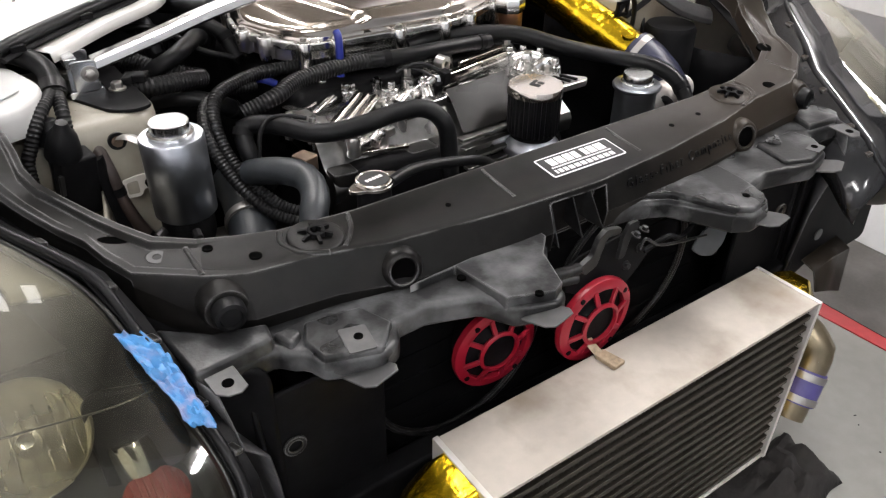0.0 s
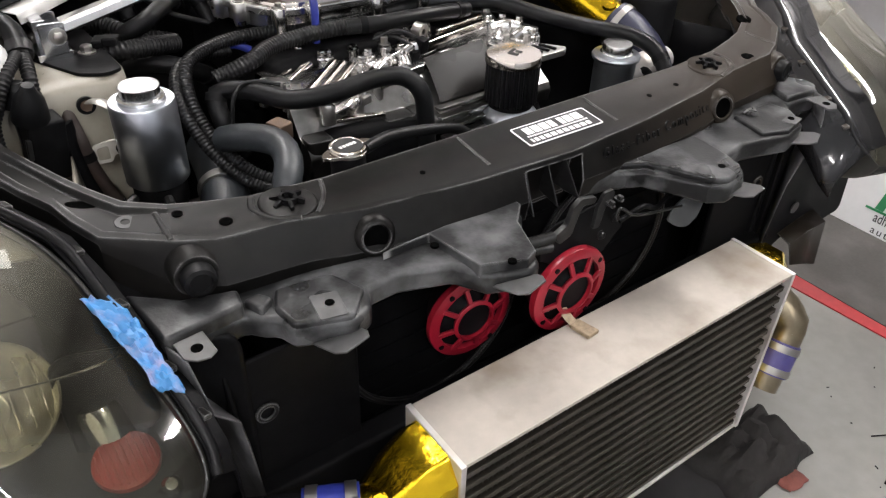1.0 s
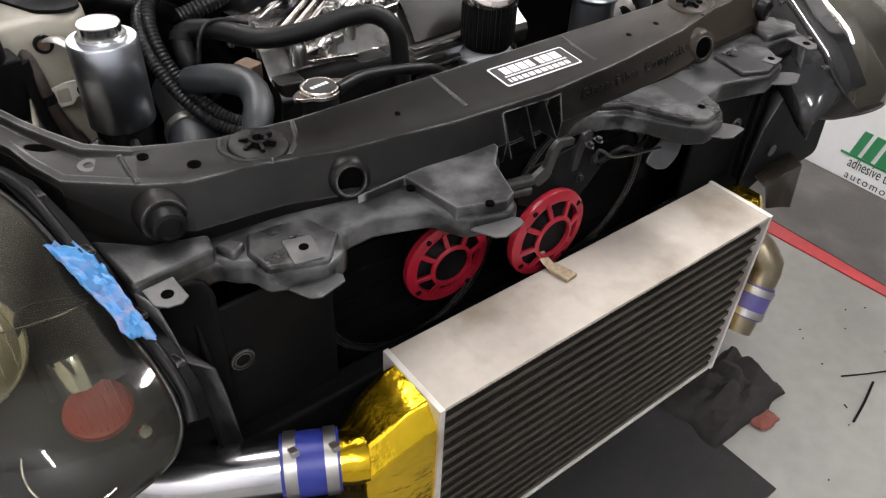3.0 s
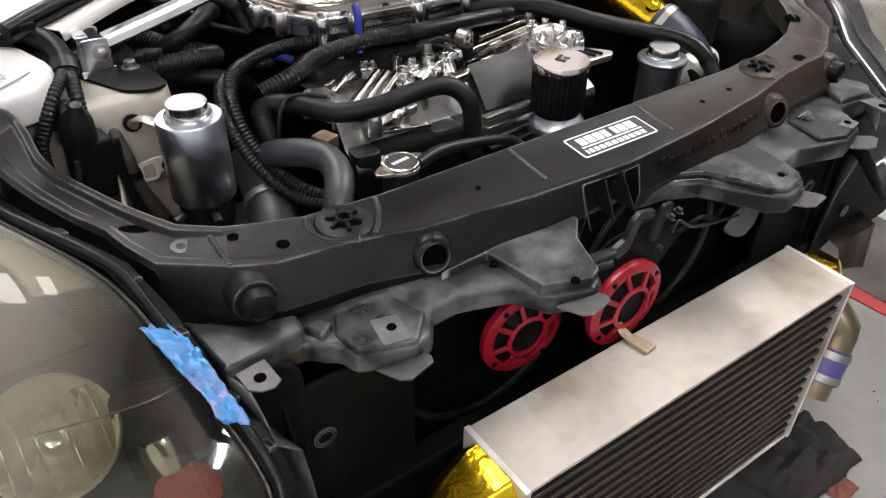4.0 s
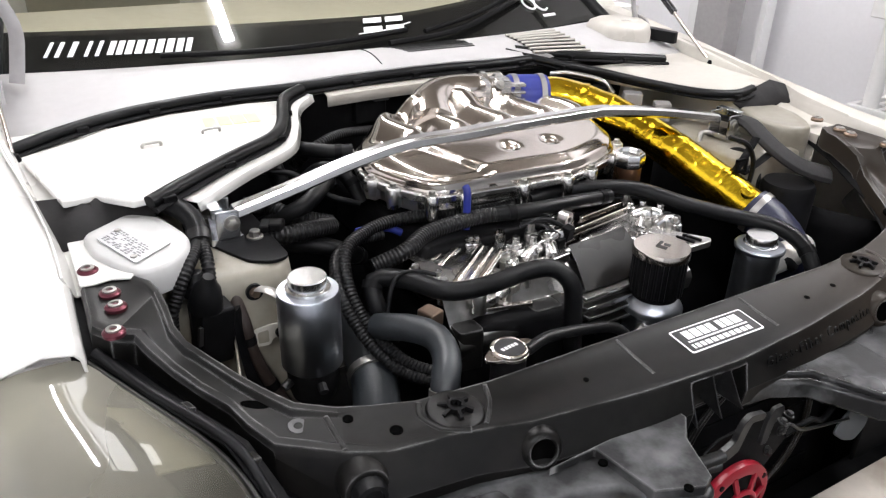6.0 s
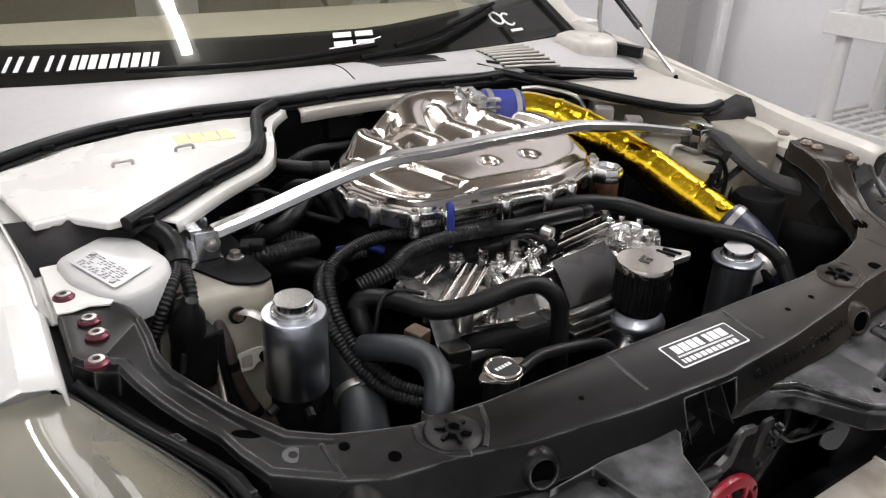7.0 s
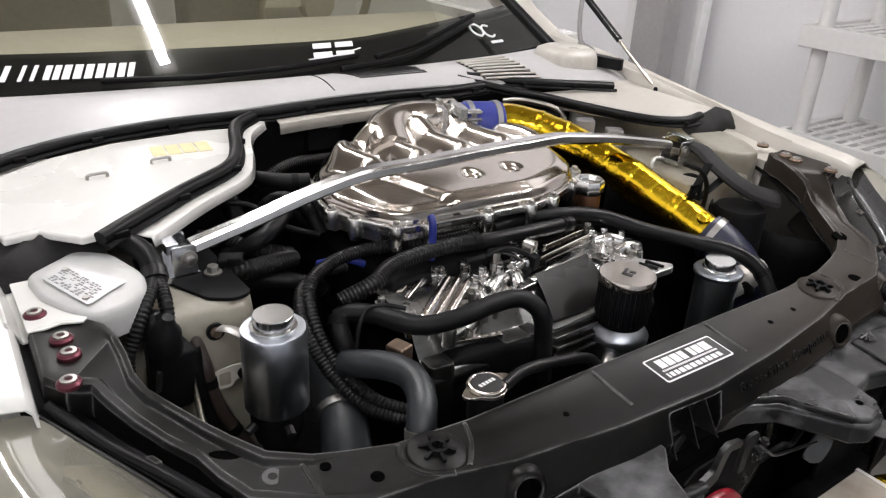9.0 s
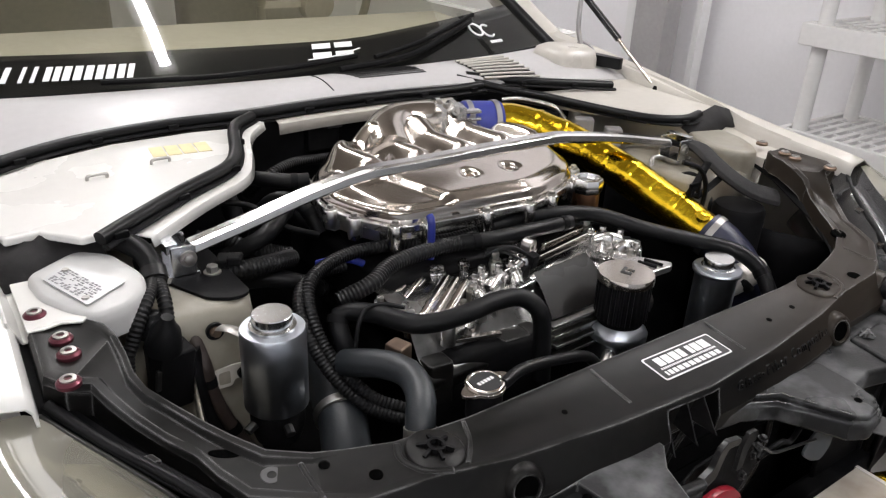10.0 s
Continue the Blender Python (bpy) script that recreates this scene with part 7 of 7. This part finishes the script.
cap = thing("pressure_cap", "silver two-eared radiator cap with a dark round badge", "radiator cap", (-0.262, 0.160, 0.774))
cap.rotation_euler = (0, 0, radians(8))
cap.scale = (1.18, 1.18, 1.0)
bm = bmesh.new()
ring = []
for i in range(48):
    a = 2 * math.pi * i / 48
    ear = max(0, abs(math.cos(a)) - 0.86) / 0.14
    ring.append(((0.0205 + 0.012 * ear) * math.cos(a), (0.0215 + 0.002 * ear) * math.sin(a)))
prism(bm, ring, 0.0, 0.005)
lathe(bm, [(0.0205, 0.005), (0.020, 0.0085), (0.0175, 0.0095), (0.0165, 0.008), (0, 0.008)], None, 40)
part("cap", bm, M_CHROME, cap, bevel=0.0008)
bm = bmesh.new()
lathe(bm, [(0.0165, 0.0078), (0.016, 0.0088), (0, 0.0090)], None, 36)
part("badge", bm, M_PRINTBLACK, cap)
bm = bmesh.new()
for k in range(5):
    box(bm, (-0.009 + k * 0.0045, 0, 0.0091), (0.003, 0.0045, 0.0004))
part("badge_bars", bm, M_LETTER, cap, smooth=0)
bm = bmesh.new()
lathe(bm, [(0.0, -0.04), (0.019, -0.04), (0.019, 0.0), (0, 0.0)], None, 28)
part("neck", bm, M_DARK, cap)


# ---- hoses and looms ----
def hose(name, label, points, r, mat, ridge=0.0, n=14, bands=()):
    bm = bmesh.new()
    tube(bm, points, r, n, ridge=ridge)
    if not bands:
        ob = part(name, bm, mat)
        return tagged(ob, label, name.split("_")[-1])
    ob = thing(name, label, name.split("_")[-1])
    part("hose" if "hose" in name else "sleeve", bm, mat, ob)
    path = smoothed(points, 0.002)
    for k in bands:
        i = min(len(path) - 3, int(k * len(path)))
        b = bmesh.new()
        m = along(path[i], path[i + 2])
        lathe(b, [(r * 0.98, -0.006), (r * 1.1, -0.006), (r * 1.1, 0.006), (r * 0.98, 0.006)], m, 24)
        part("clamp", b, M_STEEL if mat is M_HOSE else M_DARK, ob)
    return ob


hose("radiator_hose", "thick grey-black upper radiator hose with an s-bend", [(-0.354, 0.342, 0.736), (-0.345, 0.318, 0.747), (-0.326, 0.288, 0.755), (-0.312, 0.253, 0.757), (-0.317, 0.217, 0.750), (-0.334, 0.190, 0.738), (-0.344, 0.174, 0.70)], 0.0188, M_HOSE, n=24, bands=(0.88,))
hose("heater_hose", "smooth black rubber hose crossing the rocker cover", [(-0.325, 0.35, 0.70), (-0.345, 0.365, 0.755), (-0.338, 0.385, 0.785), (-0.303, 0.357, 0.79), (-0.266, 0.305, 0.788), (-0.209, 0.290, 0.79), (-0.142, 0.292, 0.794), (-0.098, 0.286, 0.79), (-0.077, 0.268, 0.768), (-0.072, 0.262, 0.72), (-0.072, 0.255, 0.66)], 0.0135, M_RUBBER, n=18, bands=(0.17,))
hose("wiring_loom", "corrugated black loom looping over the engine", [(-0.305, 0.262, 0.690), (-0.338, 0.300, 0.70), (-0.366, 0.350, 0.735), (-0.376, 0.392, 0.780), (-0.358, 0.438, 0.811), (-0.306, 0.478, 0.814), (-0.250, 0.496, 0.813), (-0.187, 0.490, 0.812), (-0.110, 0.468, 0.811), (-0.040, 0.465, 0.813), (0.013, 0.458, 0.815)], 0.0105, M_LOOM, ridge=0.085)
hose("wiring_loom", "corrugated black loom looping over the engine", [(-0.312, 0.248, 0.685), (-0.350, 0.292, 0.695), (-0.380, 0.340, 0.733), (-0.392, 0.384, 0.78), (-0.376, 0.432, 0.806), (-0.33, 0.468, 0.808), (-0.28, 0.484, 0.80)], 0.0085, M_LOOM, ridge=0.085)
hose("wiring_loom", "thinner corrugated loom above the rocker cover", [(-0.335, 0.395, 0.80), (-0.285, 0.392, 0.815), (-0.233, 0.420, 0.820), (-0.15, 0.430, 0.822), (-0.10, 0.425, 0.822)], 0.0125, M_LOOM, ridge=0.075)
hose("heater_hose", "smooth black sleeve above the rocker cover", [(-0.11, 0.427, 0.822), (-0.055, 0.415, 0.822), (0.039, 0.412, 0.82), (0.12, 0.42, 0.812)], 0.0125, M_RUBBER, bands=(0.12, 0.9))
hose("heater_hose", "long smooth black hose behind the rocker cover", [(-0.02, 0.460, 0.816), (0.04, 0.458, 0.820), (0.11, 0.440, 0.822), (0.18, 0.415, 0.815), (0.245, 0.360, 0.795), (0.32, 0.315, 0.775), (0.37, 0.265, 0.765), (0.385, 0.215, 0.745), (0.375, 0.17, 0.70)], 0.0135, M_RUBBER, bands=(0.12, 0.9))
hose("coolant_pipe", "thin black wire curling over the radiator hose", [(-0.345, 0.335, 0.74), (-0.340, 0.338, 0.765), (-0.332, 0.343, 0.792), (-0.314, 0.354, 0.803), (-0.288, 0.350, 0.803), (-0.266, 0.335, 0.799)], 0.0032, M_RUBBER, n=8)
hose("heater_hose", "black rubber hose below the strut brace", [(-0.43, 0.60, 0.80), (-0.38, 0.56, 0.835), (-0.34, 0.585, 0.845), (-0.31, 0.63, 0.84), (-0.29, 0.66, 0.82)], 0.013, M_RUBBER, bands=(0.12, 0.9))
hose("heater_hose", "black rubber hose from the firewall to the plenum", [(-0.36, 0.86, 0.80), (-0.34, 0.80, 0.85), (-0.31, 0.74, 0.862), (-0.265, 0.70, 0.862), (-0.235, 0.69, 0.862)], 0.013, M_RUBBER, bands=(0.9,))
hose("heater_hose", "black rubber elbow at the bay's side panel", [(-0.43, 0.76, 0.84), (-0.40, 0.735, 0.86), (-0.37, 0.72, 0.85), (-0.36, 0.70, 0.80)], 0.016, M_RUBBER, bands=(0.2,))
hose("heater_hose", "black rubber hose deep beside the engine", [(-0.44, 0.58, 0.77), (-0.38, 0.52, 0.79), (-0.33, 0.50, 0.775), (-0.30, 0.52, 0.75)], 0.014, M_RUBBER, bands=(0.12, 0.9))
hose("fuel_hose", "bent metal line beside the gold pipe", [(0.44, 0.52, 0.78), (0.45, 0.53, 0.825), (0.47, 0.54, 0.838), (0.50, 0.53, 0.825), (0.505, 0.52, 0.76)], 0.005, M_STEEL, n=10)
hose("fuel_hose", "metal line at the firewall", [(0.32, 0.86, 0.90), (0.35, 0.83, 0.905), (0.40, 0.78, 0.895), (0.42, 0.76, 0.87)], 0.006, M_STEEL, n=10)
hose("overflow_hose", "thin black hose from the radiator cap", [(-0.243, 0.150, 0.777), (-0.20, 0.163, 0.776), (-0.14, 0.165, 0.768), (-0.08, 0.170, 0.750), (-0.02, 0.195, 0.70)], 0.0075, M_RUBBER)
hose("charge_hose", "dark alloy charge pipe with a clamped rubber sleeve", [(-0.345, 0.45, 0.67), (-0.36, 0.37, 0.675), (-0.375, 0.31, 0.665), (-0.392, 0.265, 0.635), (-0.40, 0.23, 0.57)], 0.033, M_HOSE, n=24, bands=(0.45,))
hose("wiring_loom", "thick black loom running down from the cowl past the tower", [(-0.62, 0.60, 0.885), (-0.590, 0.555, 0.892), (-0.567, 0.522, 0.889), (-0.553, 0.497, 0.879), (-0.5515, 0.474, 0.865), (-0.5535, 0.462, 0.856)], 0.0140, M_RUBBER)
hose("hose_clamp", "dark band clamped round the loom's split", [(-0.5515, 0.476, 0.868), (-0.5525, 0.470, 0.8635), (-0.5535, 0.464, 0.859)], 0.0165, M_LATCH)
hose("wiring_loom", "corrugated loom dropping beside the tower", [(-0.557, 0.462, 0.860), (-0.568, 0.430, 0.864), (-0.580, 0.406, 0.861), (-0.594, 0.392, 0.846), (-0.605, 0.385, 0.826), (-0.614, 0.380, 0.808), (-0.616, 0.380, 0.77)], 0.0085, M_LOOM, ridge=0.1)
hose("wiring_loom", "corrugated loom dropping beside the tower", [(-0.552, 0.462, 0.858), (-0.554, 0.435, 0.857), (-0.557, 0.412, 0.848), (-0.559, 0.402, 0.826), (-0.556, 0.402, 0.800), (-0.552, 0.402, 0.76)], 0.0090, M_LOOM, ridge=0.1)
hose("wiring_loom", "short corrugated loom behind the brace bracket", [(-0.47, 0.53, 0.815), (-0.43, 0.50, 0.825), (-0.38, 0.51, 0.82), (-0.34, 0.53, 0.81)], 0.014, M_LOOM, ridge=0.085)
hose("wiring_loom", "corrugated loom between tower and firewall", [(-0.45, 0.62, 0.83), (-0.42, 0.60, 0.83), (-0.39, 0.57, 0.82), (-0.33, 0.56, 0.80)], 0.013, M_LOOM, ridge=0.085)
hose("vacuum_hose", "bright blue silicone vacuum hose at the plenum", [(-0.156, 0.443, 0.872), (-0.156, 0.437, 0.865), (-0.157, 0.434, 0.84), (-0.158, 0.433, 0.805)], 0.006, M_BLUE)
hose("vacuum_hose", "bright blue silicone vacuum hose behind the looms", [(-0.30, 0.53, 0.79), (-0.285, 0.51, 0.80), (-0.26, 0.50, 0.80), (-0.24, 0.495, 0.79)], 0.006, M_BLUE)

# black cone-topped plug below the split loom
plug = thing("cable_plug", "black cone-topped connector plug below the split loom", "connector", (-0.572, 0.386, 0.72))
bm = bmesh.new()
lathe(bm, [(0.0, 0.046), (0.007, 0.045), (0.010, 0.036), (0.017, 0.026), (0.0205, 0.010), (0.0215, 0.002), (0.0215, -0.004), (0.016, -0.006), (0, -0.006)], pose(-0.572, 0.384, 0.812, 14, 8, 0), 28)
local(plug, part("cone", bm, M_RUBBER, plug, smooth=40))
bm = bmesh.new()
box(bm, (-0.566, 0.390, 0.765), (0.046, 0.034, 0.085), (8, 4, 12))
local(plug, part("body", bm, M_DARK, plug, bevel=0.004))
bm = bmesh.new()
box(bm, (-0.583, 0.371, 0.775), (0.012, 0.005, 0.030), (8, 4, 12))
local(plug, part("latch", bm, M_LATCH, plug, bevel=0.0015))

# ---- battery cover, weatherstrip ----
lid = thing("battery_cover", "white painted cover panel beside the cowl, with a faded label", "cover panel", (-0.5, 0.72, 0.9))
OUTL = [(-0.70, 0.56), (-0.66, 0.565), (-0.62, 0.52), (-0.565, 0.53), (-0.44, 0.64), (-0.355, 0.69), (-0.30, 0.83), (-0.285, 0.885), (-0.36, 0.895), (-0.50, 0.885), (-0.60, 0.85), (-0.67, 0.80), (-0.735, 0.76)]
bm = bmesh.new()
prism(bm, OUTL, 0.897, 0.909)
local(lid, part("panel", bm, M_BODY, lid, bevel=0.004))
bm = bmesh.new()
for i in range(4):
    box(bm, (-0.445 + i * 0.024, 0.808 - i * 0.002, 0.9095), (0.021, 0.05, 0.001), (0, 0, -6))
local(lid, part("label", bm, M_LABEL, lid, "faded yellow label", smooth=0))
for x, y in ((-0.556, 0.722), (-0.456, 0.752)):
    bm = bmesh.new()
    tube(bm, [(x - 0.014, y, 0.909), (x - 0.013, y, 0.915), (x, y + 0.001, 0.916), (x + 0.013, y + 0.002, 0.915), (x + 0.014, y + 0.002, 0.909)], 0.0025, 8)
    local(lid, part("wire_handle", bm, M_STEEL, lid))
for pts, label in (
    ([(-0.76, 0.80, 0.905), (-0.665, 0.845, 0.915), (-0.58, 0.885, 0.918), (-0.50, 0.905, 0.920), (-0.40, 0.915, 0.922), (-0.30, 0.917, 0.921), (-0.22, 0.912, 0.922), (-0.12, 0.909, 0.926), (0.05, 0.903, 0.929), (0.20, 0.897, 0.927), (0.29, 0.90, 0.928)], "black rubber bonnet seal along the cowl"),
    ([(-0.245, 0.905, 0.921), (-0.295, 0.86, 0.918), (-0.34, 0.74, 0.914), (-0.38, 0.675, 0.913), (-0.47, 0.61, 0.912), (-0.56, 0.54, 0.910), (-0.60, 0.515, 0.905)], "black rubber seal along the cover panel"),
    ([(0.26, 0.955, 0.935), (0.35, 0.89, 0.915), (0.41, 0.81, 0.908), (0.45, 0.70, 0.905), (0.51, 0.605, 0.90), (0.58, 0.57, 0.897), (0.64, 0.575, 0.90)], "black rubber seal along the driver's side"),
    ([(0.29, 0.96, 0.938), (0.36, 0.93, 0.928), (0.46, 0.885, 0.922), (0.56, 0.855, 0.915), (0.635, 0.83, 0.91)], "black rubber bonnet seal along the cowl")):
    seal = thing("bonnet_seal", label, "rubber seal")
    bm = bmesh.new()
    tube(bm, pts, 0.0105, 10, flat=0.9)
    part("strip", bm, M_RUBBER, seal)
    bm = bmesh.new()
    tube(bm, [Vector(p) + Vector((0.004, -0.009, -0.009)) for p in pts], 0.0075, 8, flat=0.5)
    part("carrier", bm, M_DARK, seal)
    path = smoothed(pts, 0.13)
    for p in path[1:-1]:
        bm = bmesh.new()
        box(bm, p + Vector((0.003, -0.010, -0.004)), (0.020, 0.012, 0.010), (0, 0, 12))
        part("clip", bm, M_DARK, seal, bevel=0.002)

bm = bmesh.new()
edge = [(-0.235, 0.893, 0.912), (-0.28, 0.845, 0.906), (-0.322, 0.735, 0.902), (-0.362, 0.66, 0.900), (-0.455, 0.592, 0.898), (-0.545, 0.522, 0.893)]
loft(bm, [[Vector(p) + Vector((-0.015, 0.01, 0.004)), Vector(p) + Vector((0.006, -0.006, 0.0)), Vector(p) + Vector((0.009, -0.008, -0.014))] for p in smoothed(edge, 0.02)])
strip = part("bay_lip", bm, M_BODY, car, smooth=30)
solid(strip, 0.002)
bm = bmesh.new()
edge = [(-0.20, 0.897, 0.913), (-0.1, 0.895, 0.917), (0.05, 0.89, 0.919), (0.20, 0.885, 0.917)]
loft(bm, [[Vector(p) + Vector((0, 0.01, 0.0)), Vector(p) + Vector((0, -0.014, -0.008)), Vector(p) + Vector((0, -0.016, -0.028))] for p in smoothed(edge, 0.02)])
solid(part("bay_lip", bm, M_WING, car, smooth=30), 0.002)
# ---- connectors beside the tower ----
conn = thing("wiring_connector", "black plastic wiring connector with a round rubber cap", "connector", (-0.576, 0.405, 0.768))
bm = bmesh.new()
lathe(bm, [(0.0, 0.085), (0.008, 0.083), (0.012, 0.072), (0.020, 0.062), (0.021, 0.055), (0.012, 0.052), (0.012, 0.03), (0, 0.03)], pose(0.0, -0.005, 0.0), 20)
part("cap", bm, M_RUBBER, conn)
bm = bmesh.new()
box(bm, (0.006, 0, 0.0), (0.040, 0.032, 0.075))
box(bm, (0.028, -0.01, -0.015), (0.018, 0.014, 0.05))
box(bm, (0.0, -0.005, -0.055), (0.028, 0.025, 0.06))
part("body", bm, M_DARK, conn, bevel=0.003)
bm = bmesh.new()
box(bm, (0.012, -0.018, 0.0), (0.004, 0.004, 0.04), (0, 12, 0))
part("clip", bm, M_STEEL, conn)
conn2 = thing("wiring_connector", "black square wiring connector on the loom", "connector", (-0.44, 0.515, 0.825))
bm = bmesh.new()
box(bm, (0, 0, 0), (0.035, 0.03, 0.035), (0, 0, -25))
box(bm, (0.002, -0.012, 0.016), (0.02, 0.015, 0.012), (0, 0, -25))
part("body", bm, M_DARK, conn2, bevel=0.003)
hose("drain_hose", "dark brown taped line running down the cream inner wing", [(-0.535, 0.47, 0.82), (-0.530, 0.425, 0.800), (-0.524, 0.396, 0.765), (-0.518, 0.390, 0.72), (-0.500, 0.385, 0.665), (-0.47, 0.37, 0.60)], 0.009, M_BROWN, n=12, bands=(0.45, 0.75))
strap = thing("wiring_bracket", "dark steel bracket running down the inner wing", "bracket", (-0.52, 0.39, 0.7))
bm = bmesh.new()
tube(bm, [(-0.015, 0.0, 0.09), (-0.01, -0.005, 0.03), (0.0, -0.01, -0.03), (0.03, -0.02, -0.09)], 0.012, 8, flat=0.3)
part("strap", bm, M_DARK, strap)
sensor = thing("firewall_sensor", "grey plastic sensor on the firewall", "sensor", (-0.10, 0.915, 0.86))
bm = bmesh.new()
box(bm, (0, 0, 0), (0.07, 0.03, 0.05))
part("base", bm, M_DARK, sensor, bevel=0.004)
bm = bmesh.new()
box(bm, (0.02, -0.01, 0.035), (0.035, 0.03, 0.03))
part("plug", bm, M_TABSTEEL, sensor, bevel=0.003)
for x, y, z, sx, sz in ((0.40, 0.78, 0.86, 0.03, 0.05), (0.47, 0.66, 0.85, 0.035, 0.04), (0.44, 0.72, 0.865, 0.04, 0.03)):
    clip = thing("relay", "small dark relay box below the seal", "relay", (x, y, z), "relays on the driver's side")
    bm = bmesh.new()
    box(bm, (0, 0, 0), (sx, 0.03, sz), (0, 0, -35))
    part("body", bm, M_GREY if sx > 0.03 else M_DARK, clip, bevel=0.003)
booster = thing("washer_bottle", "black covered bottle neck deep in the bay", "bottle", (0.52, 0.36, 0.72))
bm = bmesh.new()
lathe(bm, [(0.0, -0.3), (0.05, -0.3), (0.05, 0.06), (0.045, 0.068), (0.0, 0.07)], None, 28)
part("neck", bm, M_DARK, booster)
bm = bmesh.new()
tube(bm, [(0.548, 0.550, 0.858), (0.525, 0.480, 0.868), (0.510, 0.432, 0.857), (0.508, 0.388, 0.840), (0.535, 0.352, 0.817), (0.595, 0.332, 0.797)], 0.021, 8, step=0.02, flat=0.5)
tagged(part("air_duct", bm, M_BLACKMAT, smooth=25, bevel=0.002), "flat black plastic duct over the beige tower housing", "duct")
hose("vacuum_hose", "thin black hose beside the gold pipe", [(0.46, 0.50, 0.80), (0.475, 0.45, 0.83), (0.50, 0.42, 0.80), (0.49, 0.40, 0.75)], 0.0045, M_RUBBER, n=8)
prop = thing("strap_bracket", "dark ribbed strap standing beside the gold pipe", "bracket", (0.49, 0.46, 0.79))
bm = bmesh.new()
tube(bm, [(-0.03, -0.01, -0.07), (0.0, 0.0, 0.0), (0.025, 0.012, 0.045)], 0.012, 8, flat=0.25)
part("strap", bm, M_TABSTEEL, prop)
for k in range(3):
    bm = bmesh.new()
    box(bm, (-0.012 + k * 0.012, -0.006 + k * 0.004, -0.03 + k * 0.026), (0.02, 0.006, 0.005), (0, -60, 0))
    part("rib", bm, M_DARK, prop)
hose("wiring_loom", "corrugated loom lying behind the plenum", [(-0.30, 0.82, 0.80), (-0.26, 0.80, 0.84), (-0.20, 0.83, 0.845), (-0.12, 0.87, 0.83), (0.0, 0.89, 0.82)], 0.010, M_LOOM, ridge=0.085)
hose("heater_hose", "black rubber hose curling up beside the plenum", [(-0.335, 0.70, 0.76), (-0.325, 0.69, 0.82), (-0.30, 0.665, 0.85), (-0.27, 0.635, 0.84), (-0.255, 0.61, 0.80)], 0.012, M_RUBBER, bands=(0.3, 0.8))
hose("wiring_loom", "thin black wires behind the strut brace", [(-0.42, 0.70, 0.85), (-0.39, 0.66, 0.862), (-0.35, 0.65, 0.85), (-0.32, 0.60, 0.83), (-0.27, 0.585, 0.81)], 0.005, M_RUBBER)
